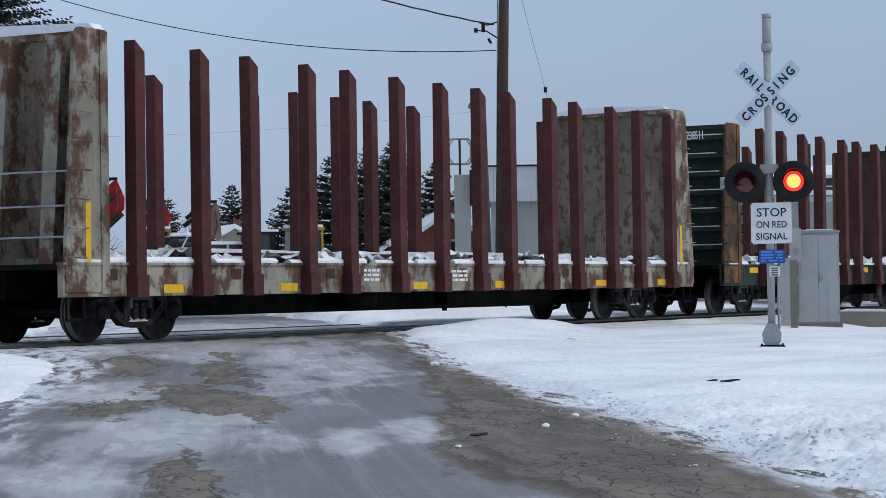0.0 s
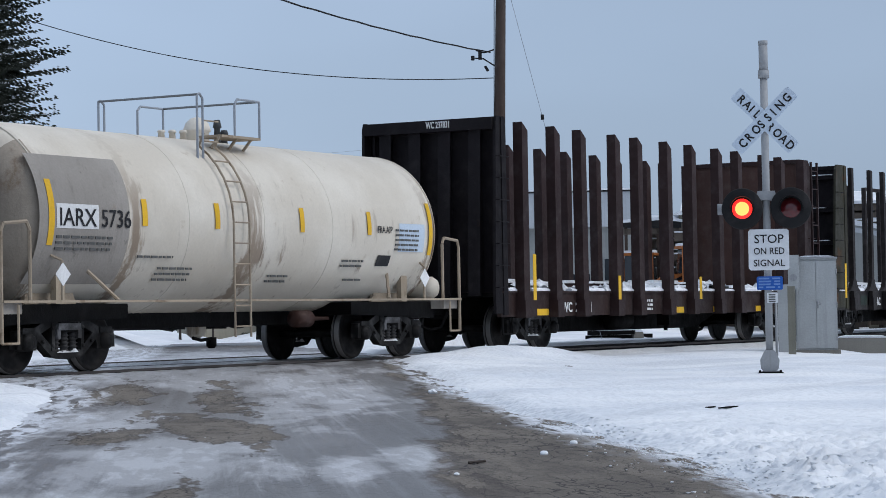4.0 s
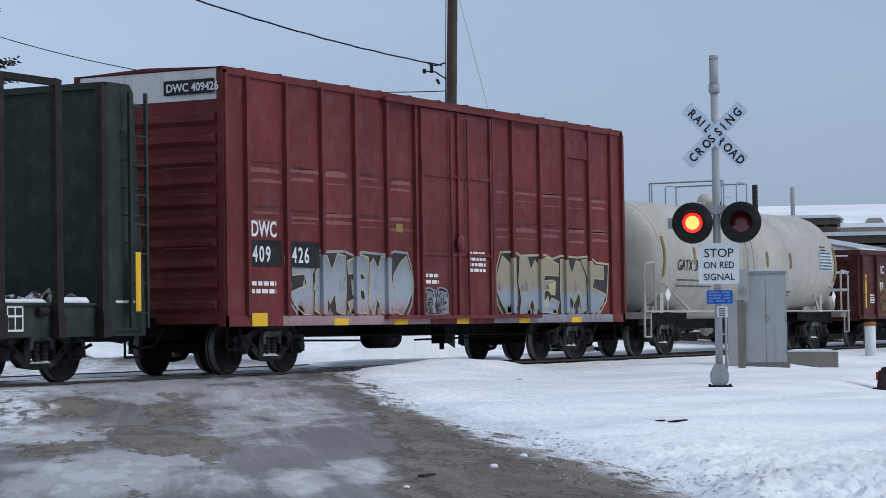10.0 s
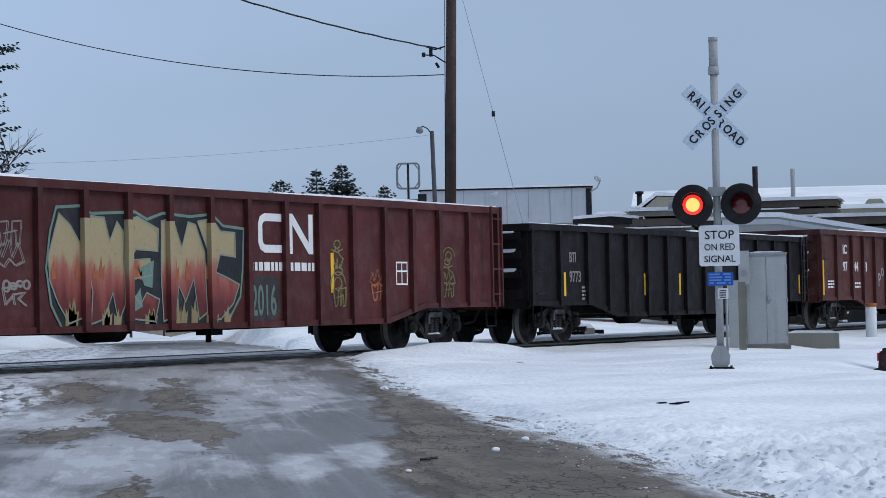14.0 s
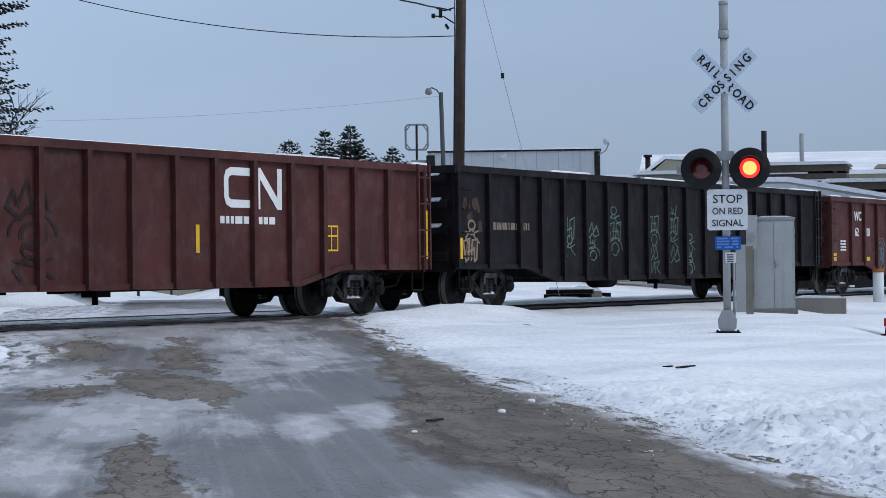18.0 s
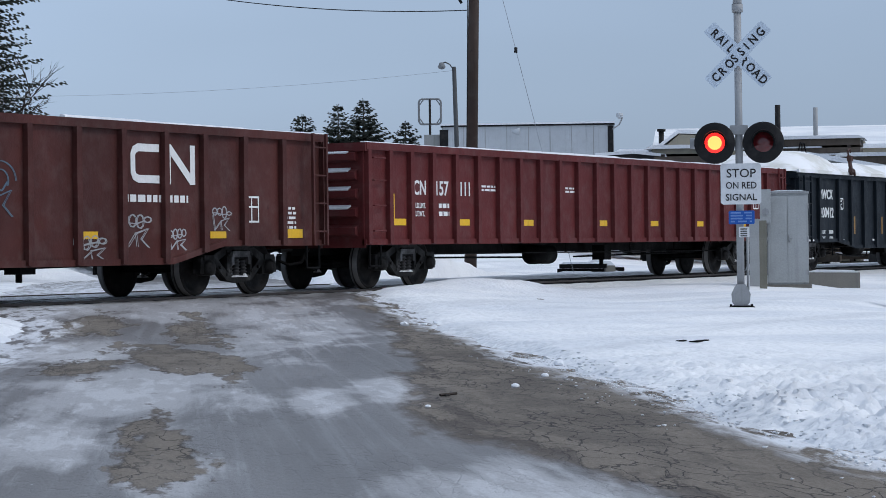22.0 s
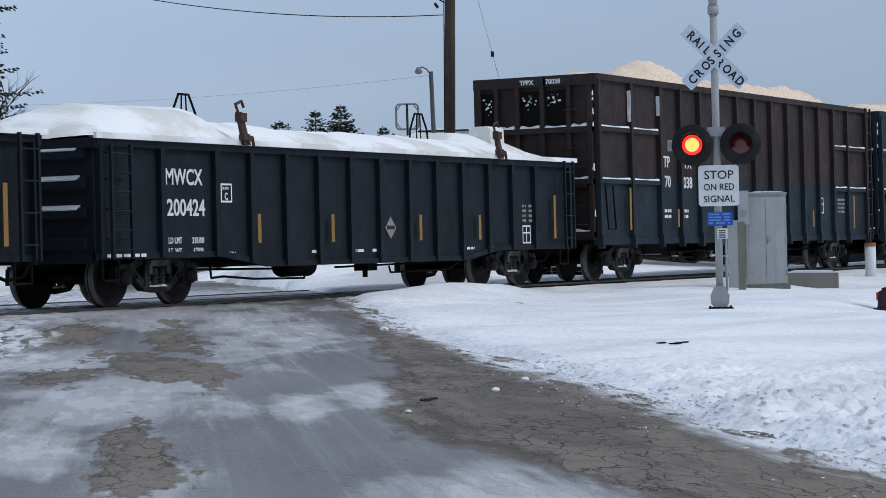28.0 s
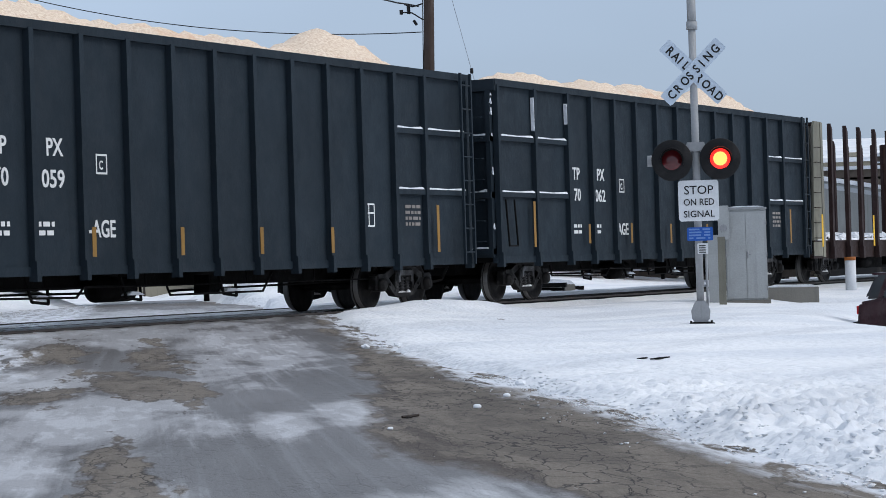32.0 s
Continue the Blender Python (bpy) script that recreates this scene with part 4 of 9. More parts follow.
        for j in range(ny - 1):
            faces += [(j * nx + i, j * nx + i + 1, (j + 1) * nx + i + 1, (j + 1) * nx + i) for i in range(nx - 1)]
        mesh = bpy.data.meshes.new("deck_snow")
        mesh.from_pydata(verts, [], faces)
        part("deck_snow", mesh, "deck_litter" if litter > 1.2 else "deck_drift", car, "broken snow and bark lying on the deck")
    stirrup(car, 0.1, 0.4, 0.35, 0.7)
    stirrup(car, L - 0.5, 0.4, 0.35, 0.7)
    return car


SHELL_R, SHELL_Z = 1.44, 2.26


def tank_car(name, label, start, L, paint, reflect_mat, rail_mat, strips, ladder_x):
    car = car_root(name, label, start, L)
    R, cz, x0, x1 = SHELL_R, SHELL_Z, 0.55, L - 0.42
    prof = []
    for k in range(7):
        t = k / 6 * math.pi / 2
        prof.append((x0 + 0.62 * (1 - math.sin(t)), max(0.02, R * (1 - (1 - math.sin(t)) ** 2) ** 0.5 if k else 0.02)))
    left = [(x0 + 0.62 * (1 - math.cos(math.pi / 2 * k / 7)), max(0.03, R * math.sin(math.pi / 2 * k / 7))) for k in range(8)]
    right = [(x0 + x1 - p, r) for p, r in left[::-1]]
    part("tank_shell", lathe(B(), left + right, "x", 72, (0, 0, cz)), paint, car)
    for a in (0.045, 0.33, 0.5, 0.67, 0.955):
        x = x0 + (x1 - x0) * a
        part("shell_seam", lathe(B(), [(x - 0.012, R + 0.001), (x - 0.008, R + 0.006), (x + 0.008, R + 0.006), (x + 0.012, R + 0.001)], "x", 72, (0, 0, cz)), paint, car)
    xc = (x0 + x1) / 2 + 0.05
    # manway, valves and the railed platform on top
    part("manway_dome", lathe(B(), [(cz + R - 0.06, 0.21), (cz + R + 0.14, 0.20), (cz + R + 0.16, 0.23), (cz + R + 0.19, 0.23), (cz + R + 0.30, 0.19), (cz + R + 0.38, 0.10), (cz + R + 0.40, 0.02)], "z", 24, (xc + 0.12, 0, 0)), paint, car)
    for dx, h in ((-0.85, 0.12), (-0.55, 0.13), (0.42, 0.36), (0.62, 0.2), (-1.15, 0.10)):
        part("valve", lathe(B(), [(cz + R - 0.05, 0.06), (cz + R + h * 0.6, 0.05), (cz + R + h * 0.65, 0.075), (cz + R + h, 0.05)], "z", 12, (xc + dx, -0.2, 0)), "lamp_grey" if dx > 0.4 else paint, car)
    zt = cz + R + 0.02
    RR = 0.52
    bm = box(B(), xc - 0.6, xc + RR, -1.0, -0.55, zt - 0.04, zt)
    box(bm, xc - 0.6, xc + RR, 0.55, 1.0, zt - 0.04, zt)
    for dx in (-0.5, 0, RR - 0.1):
        rod(bm, (xc + dx, -0.9, zt), (xc + dx, -0.7, cz + R * 0.86), 0.025, 6)
        rod(bm, (xc + dx, 0.9, zt), (xc + dx, 0.7, cz + R * 0.86), 0.025, 6)
    part("top_platform", bm, rail_mat, car)
    zr = zt + 0.60
    for y in (-0.98, 0.98):
        part("railing_hoop", bar_path(B(), [(xc - 1.25, y, zt - 0.45), (xc - 1.25, y, zr), (xc - 1.18, y, zr + 0.02), (xc - 1.10, y, zr - 0.05), (xc - 1.10, y, zt - 0.45)], 0.020), "wire_grey", car)
        part("railing_hoop", bar_path(B(), [(xc + RR - 0.72, y, zt), (xc + RR - 0.72, y, zr - 0.08), (xc + RR - 0.64, y, zr), (xc + RR, y, zr), (xc + RR, y, zt)], 0.020), "wire_grey", car)
    for dx in (-1.25, RR):
        part("railing_bar", bar_path(B(), [(xc + dx, -0.98, zr), (xc + dx, 0.98, zr)], 0.020), "rail_grey", car)
    part("outlet_spout", bar_path(lathe(B(), [(0.26, 0.05), (0.30, 0.09), (0.44, 0.09)], "z", 10, (xc + 0.3, -0.1, 0)), [(xc - 0.5, -0.3, 0.44), (xc - 0.2, -0.25, 0.40), (xc + 0.3, -0.1, 0.42)], 0.03), "undergear", car)
    part("air_reservoir", lathe(B(), [(-1.15, 0.04), (-1.12, 0.16), (-1.04, 0.21), (-0.2, 0.21), (-0.12, 0.16), (-0.10, 0.04)], "y", 18, (L - 0.42, 0, 1.25)), paint, car, "small pale air tank on the end platform")
    part("brake_cylinder", lathe(B(), [(L - 4.6, 0.05), (L - 4.58, 0.15), (L - 4.15, 0.15), (L - 4.13, 0.04), (L - 3.5, 0.03)], "x", 14, (0, -0.7, 0.72)), "rust_brown", car, "rusty brake cylinder")
    # side ladder following the shell
    for dx in (-0.22, 0.22):
        pts = [(xc + ladder_x + dx, -0.98, zt)]
        for k in range(7):
            t = radians(55 - k * 9)
            pts.append((xc + ladder_x + dx, -(R + 0.09) * math.cos(t), cz + (R + 0.09) * math.sin(t)))
        pts.append((xc + ladder_x + dx, -(R + 0.09), 0.45))
        part("ladder_rail", bar_path(B(), pts, 0.018), rail_mat, car)
    for k in range(11):
        z = 0.62 + k * 0.33
        h = z - cz
        y = min(-0.95, -math.sqrt(max(0.0, (R + 0.09) ** 2 - max(0.0, h) ** 2)))
        part("ladder_rung", rod(B(), (xc + ladder_x - 0.22, y, z), (xc + ladder_x + 0.22, y, z), 0.014, 6), rail_mat, car)
    # underframe, end platforms, handrails, saddles
    for y0, y1 in ((NEAR, NEAR + 0.12), (FAR - 0.12, FAR)):
        part("running_board", box(B(), 0.1, L - 0.1, y0, y1, 1.015, 1.05), rail_mat, car)
    part("centre_sill", box(B(), 0.2, L - 0.2, -0.32, 0.32, 0.62, 1.0), "undergear", car)
    part("bottom_outlet", lathe(B(), [(0.42, 0.06), (0.5, 0.16), (0.80, 0.2), (1.02, 0.5)], "z", 16, (xc, 0, 0)), paint, car)
    for x, d in ((0.1, 1), (L - 0.1, -1)):
        part("body_bolster", prism(B(), [(x + d * 0.4, 0.70), (x + d * 3.3, 0.78), (x + d * 3.3, 1.0), (x + d * 0.4, 1.0)], -1.12, 1.12), "undergear", car)
        part("end_beam", box(B(), min(x, x + d * 0.5), max(x, x + d * 0.5), NEAR + 0.1, FAR - 0.1, 0.86, 1.02), "jacket_patch", car)
        bm = bar_path(B(), [(x, NEAR + 0.05, 0.45), (x, NEAR + 0.05, 2.0), (x + d * 0.05, NEAR + 0.05, 2.12), (x + d * 0.55, NEAR + 0.05, 2.16), (x + d * 0.62, NEAR + 0.05, 2.05), (x + d * 0.62, NEAR + 0.05, 1.02)], 0.028)
        bar_path(bm, [(x, NEAR + 0.05, 0.45), (x + d * 0.36, NEAR + 0.05, 0.45), (x + d * 0.36, NEAR + 0.05, 1.0)], 0.02)
        part("end_handrail", bm, rail_mat, car)
        for s in (-1, 1):
            bm = B()
            prism(bm, [(x + d * 1.1, 1.0), (x + d * 2.3, 1.0), (x + d * 2.1, 1.42), (x + d * 1.3, 1.60)], s * 0.9 - 0.03, s * 0.9 + 0.03)
            box(bm, x + d * 1.6 - 0.1, x + d * 1.6 + 0.1, s * 1.15 - 0.05, s * 1.15 + 0.05, 1.0, 1.75)
            part("saddle", bm, rail_mat, car)
        bm = rod(B(), (x + d * 2.6, NEAR + 0.02, 1.05), (x + d * 2.2, -1.2, 1.5), 0.03, 6)
        part("brace", bm, rail_mat, car)
        part("placard", prism(B(), [(x + d * 1.15, 1.42), (x + d * 1.32, 1.25), (x + d * 1.49, 1.42), (x + d * 1.32, 1.59)], NEAR + 0.02, NEAR + 0.03), "letter_white", car, "blank white diamond placard")
        part("placard_bracket", bar_path(B(), [(x + d * 1.32, NEAR + 0.04, 1.05), (x + d * 1.32, NEAR + 0.04, 1.62), (x + d * 1.1, -1.15, 1.8)], 0.022), rail_mat, car)
    # side reflectors, curved to the shell
    for i, x in enumerate((strips[0],) + strips[1:] + (x1 - 0.78,)):
        tall = 19 if i in (0, 5) else 8
        part("reflector", shell_patch(x, x + 0.13, cz, R + 0.018, 178 if i in (0, 5) else 176, tall), reflect_mat, car, "yellow reflective strip")
    running_gear(car, L, 2.0, rods=False, tank=False)
    return car


def shell_patch(xa, xb, cz, r, mid, half, steps=10):
    """A piece of a cylinder lying along x on the near side; angles from the far side over the top, in degrees."""
    bm, prev = B(), None
    for k in range(steps + 1):
        t = radians(mid - half + 2 * half * k / steps)
        q = [bm.verts.new((x, r * math.cos(t), cz + r * math.sin(t))) for x in (xa, xb)]
        if prev:
            bm.faces.new((prev[0], prev[1], q[1], q[0])).smooth = True
        prev = q
    bmesh.ops.recalc_face_normals(bm, faces=bm.faces)
    return bm


def head_jacket(cz, R, x0, lo, hi):
    """A sheet over part of a tank's dished end."""
    bm, prev = B(), None
    for k in range(25):
        t = radians(lo + (hi - lo) * k / 24)
        row = []
        for j in range(1, 9):
            a = math.pi / 2 * j / 8
            r = R * math.sin(a) + 0.008
            row.append(bm.verts.new((x0 + 0.62 * (1 - math.cos(a)) - 0.008, r * math.cos(t), cz + r * math.sin(t))))
        if prev:
            for j in range(7):
                bm.faces.new((prev[j], prev[j + 1], row[j + 1], row[j])).smooth = True
        prev = row
    bmesh.ops.recalc_face_normals(bm, faces=bm.faces)
    return bm


def on_shell(car, body, h, x, z, mat, cz=SHELL_Z, r=SHELL_R + 0.012, sq=0.8, width=0.0):
    """Writing bent round a tank."""
    mesh = letters(body, h, sq, 0.012 * h if not width else 0.004 * h)
    if width:
        xs = [v.co.x for v in mesh.vertices]
        for v in mesh.vertices:
            v.co.x = (v.co.x - min(xs)) * width / (max(xs) - min(xs))
    for v in mesh.vertices:
        zz = v.co.z + z - cz
        v.co = Vector((v.co.x + x, -math.sqrt(max(0.01, r * r - zz * zz)) + v.co.y * 0.5 - 0.004, zz + cz))
    return part("lettering", mesh, mat, car)


def shell_bars(car, x, z, rows, width, pitch, mat="letter_black", seed=3):
    rnd, bm = random.Random(seed), B()
    for i in range(rows):
        a, zz = 0.0, z - i * pitch - SHELL_Z
        y = -math.sqrt(max(0.01, (SHELL_R + 0.014) ** 2 - zz * zz)) - 0.004
        while a < width:
            w = rnd.uniform(0.05, 0.2)
            box(bm, x + a, min(x + a + w, x + width), y - 0.003, y + 0.01, zz + SHELL_Z - pitch * 0.42, zz + SHELL_Z)
            a += w + 0.04
    return tagged(part("small_print", bm, mat, car), kind="stuff")
LONG_RIBS = [0.1, 1.4, 2.75, 3.75, 4.8, 5.9, 7.0, 8.1, 9.2, 10.35, 11.45, 12.6, 13.7, 14.85, 16.0, 17.05, 18.1, 19.3, 20.62]
Y1 = NEAR + 0.066  # just proud of a gondola's side sheet


def sprayed_piece(car, x0, x1, z0, z1, y, rib_y, ribs, fill, shadow, edge, flame, seed, wide=0.72, ground=None):
    """A large graffiti piece: a dark cast behind, fat blended letters with pale edges, slits and flames, running on over the posts."""
    rnd, H = random.Random(seed), z1 - z0
    count = max(2, round((x1 - x0) / wide))
    w = (x1 - x0) / count
    tops = [z1 - H * rnd.uniform(0.0, 0.16) for _ in range(count)]
    back = [(x0 + 0.02, z0 + H * 0.12), (x0 + 0.22, z0)] + [(x1 - 0.25, z0), (x1, z0 + H * 0.2), (x1 + 0.02, z1 - H * 0.35)]
    for k in reversed(range(count)):
        a = x0 + w * k
        back += [(a + w * 0.92, tops[k] - 0.03 * H), (a + w * 0.45, tops[k] + 0.06 * H), (a + w * 0.1, tops[k] + 0.02 * H), (a + 0.01, tops[k] - H * rnd.uniform(0.05, 0.2))]
    part("graffiti_ground", prism(B(), back, y - 0.002, y), ground or shadow, car)
    rim = back[:]
    band(car, "graffiti_outline", rim + rim[:1], 0.028, y - 0.010, edge)
    for k in range(count):
        a = x0 + 0.03 + w * k
        l, r = a + w * rnd.uniform(0.0, 0.06), a + w * rnd.uniform(0.86, 0.95)
        lean, zt, zb = rnd.uniform(-0.10, 0.10) * w, tops[k] - H * rnd.uniform(0.07, 0.12), z0 + H * rnd.uniform(0.03, 0.09)
        waist = z0 + H * rnd.uniform(0.35, 0.6)
        mid = (l + r) / 2
        shape = [(l + lean, zb + 0.05 * H), (mid, zb + rnd.uniform(0.0, 0.12) * H), (r + lean, zb), (r - 0.10 * w, waist - 0.1 * H), (r + 0.03 * w, waist + 0.12 * H), (r - lean, zt - 0.04 * H), (mid + 0.1 * w - lean, zt + 0.03 * H), (l + 0.05 * w - lean, zt), (l + 0.02 * w, waist + 0.08 * H), (l + 0.14 * w, waist - 0.05 * H)]
        part("graffiti_letter", prism(B(), shape, y - 0.0045, y - 0.003), fill, car)
        band(car, "graffiti_outline", [shape[i] for i in (4, 3, 2)], 0.024, y - 0.006, edge)
        band(car, "graffiti_outline", [shape[i] for i in (7, 8, 9, 0)], 0.020, y - 0.006, edge if k % 2 else shadow)
        # slits and counters cut into the letter
        for _ in range(2):
            sx, sz, sh = mid + rnd.uniform(-0.28, 0.28) * w, z0 + H * rnd.uniform(0.2, 0.62), H * rnd.uniform(0.14, 0.34)
            sw = w * rnd.uniform(0.05, 0.11)
            part("graffiti_slit", prism(B(), [(sx, sz), (sx + sw, sz + sh * 0.4), (sx + sw * 0.6, sz + sh), (sx - sw * 0.5, sz + sh * 0.7), (sx - sw, sz + sh * 0.25)], y - 0.008, y - 0.0055), shadow, car)
        for _ in range(2):
            fx, fh = l + w * rnd.uniform(0.1, 0.7), H * rnd.uniform(0.16, 0.36)
            part("graffiti_flame", prism(B(), [(fx, zb), (fx + 0.16 * w, zb + 0.01), (fx + 0.15 * w, zb + fh * 0.5), (fx + 0.22 * w, zb + fh), (fx + 0.07 * w, zb + fh * 0.55), (fx + 0.02 * w, zb + fh * 0.8)], y - 0.0105, y - 0.0085), flame, car)
    for k in range(count):
        for s, col in ((0, shadow), (1, edge)):
            scrawl(car, x0 + w * (k + 0.1 * s), z0 + H * 0.12, w * 0.85, H * 0.72, y - 0.012 - 0.003 * s, col, seed * 31 + 7 * k + s, 0.022, rnd.sample((0, 1, 2, 3, 6), 2))
    for r in ribs:
        if x0 < r < x1:
            k = min(count - 1, int((r - x0) / w))
            part("graffiti_letter", box(B(), r - 0.045, r + 0.045, rib_y - 0.002, rib_y, z0 + H * rnd.uniform(0.03, 0.1), tops[k] - H * rnd.uniform(0.0, 0.1)), fill if rnd.random() < 0.7 else shadow, car)


def block_letters(car, x0, x1, z0, z1, y, rib_y, ribs, fill, ground, outline, edge, flame, spark, flip=False):
    """Five interlocked sprayed letters on a dark cast with a pale outline and flames at the foot."""
    W, H, rnd = x1 - x0, z1 - z0, random.Random(5)
    at = lambda pts: [(x0 + W * (1 - u if flip else u), z0 + H * v) for u, v in (reversed(pts) if flip else pts)]
    back = at(((0.0, 0.5), (0.02, 0.8), (0.05, 1.0), (0.16, 1.02), (0.21, 0.96), (0.42, 0.99), (0.48, 0.93), (0.56, 0.99), (0.70, 0.97), (0.82, 1.0), (0.88, 0.90), (0.995, 0.88), (0.985, 0.5), (0.97, 0.26), (0.89, 0.01), (0.07, 0.0), (0.02, 0.2)))
    part("graffiti_ground", prism(B(), back, y - 0.002, y), ground, car)
    band(car, "graffiti_outline", back + back[:1], 0.045, y - 0.004, outline)
    letters_uv = (((0.01, 0.60), (0.06, 0.95), (0.11, 0.86), (0.17, 0.66), (0.185, 0.30), (0.17, 0.10), (0.10, 0.05), (0.05, 0.22), (0.015, 0.40)),
                  ((0.19, 0.55), (0.205, 0.94), (0.27, 0.93), (0.295, 0.74), (0.33, 0.90), (0.36, 0.82), (0.365, 0.20), (0.33, 0.05), (0.305, 0.30), (0.26, 0.08), (0.20, 0.04), (0.21, 0.30)),
                  ((0.37, 0.91), (0.43, 0.95), (0.535, 0.85), (0.53, 0.66), (0.42, 0.67), (0.395, 0.58), (0.49, 0.59), (0.50, 0.45), (0.41, 0.42), (0.40, 0.30), (0.44, 0.20), (0.47, 0.30), (0.535, 0.24), (0.51, 0.05), (0.39, 0.08), (0.37, 0.30)),
                  ((0.55, 0.92), (0.61, 0.95), (0.655, 0.70), (0.69, 0.92), (0.73, 0.90), (0.775, 0.66), (0.785, 0.12), (0.74, 0.06), (0.715, 0.42), (0.67, 0.22), (0.635, 0.36), (0.62, 0.10), (0.555, 0.05), (0.545, 0.45)),
                  ((0.74, 0.93), (0.82, 0.96), (0.865, 0.85), (0.945, 0.84), (0.945, 0.62), (0.86, 0.64), (0.835, 0.48), (0.90, 0.43), (0.965, 0.37), (0.93, 0.20), (0.86, 0.06), (0.80, 0.04), (0.795, 0.35), (0.80, 0.64)))
    for k, uv in enumerate(letters_uv):
        shape = at(uv)
        part("graffiti_letter", prism(B(), shape, y - 0.0065, y - 0.005), fill, car)
        band(car, "graffiti_outline", shape + shape[:1], 0.026, y - 0.008, edge)
        for _ in range(3):
            fx, fz, fh = x0 + W * (0.07 + 0.19 * k + rnd.uniform(-0.05, 0.08)), z0 + H * 0.03, H * rnd.uniform(0.12, 0.24)
            part("graffiti_flame", prism(B(), [(fx - 0.10, fz), (fx + 0.08, fz), (fx + 0.11, fz + fh * 0.55), (fx + 0.05, fz + fh * 0.4), (fx + 0.02, fz + fh), (fx - 0.04, fz + fh * 0.5), (fx - 0.09, fz + fh * 0.7)], y - 0.0105, y - 0.009), flame, car)
        for _ in range(2):
            fx, fz, fh = x0 + W * (0.08 + 0.19 * k + rnd.uniform(-0.05, 0.07)), z0 + H * 0.42, H * rnd.uniform(0.10, 0.2)
            part("graffiti_flame", prism(B(), [(fx - 0.06, fz), (fx + 0.06, fz - 0.02), (fx + 0.08, fz + fh * 0.6), (fx + 0.02, fz + fh * 0.4), (fx, fz + fh), (fx - 0.05, fz + fh * 0.5)], y - 0.0105, y - 0.009), spark, car)
    for uv in (((0.43, 0.50), (0.51, 0.58), (0.50, 0.34), (0.46, 0.36)), ((0.39, 0.20), (0.44, 0.34), (0.45, 0.18), (0.41, 0.14))):
        part("graffiti_patch", prism(B(), at(uv), y - 0.0105, y - 0.009), outline, car)
    for r in ribs:
        u = (r - x0) / W
        part("graffiti_letter", box(B(), r - 0.067, r + 0.067, rib_y - 0.002, y + 0.01, z0 + 0.06 * H, z0 + H * (0.92 if u < 0.85 else 0.84)), fill, car)


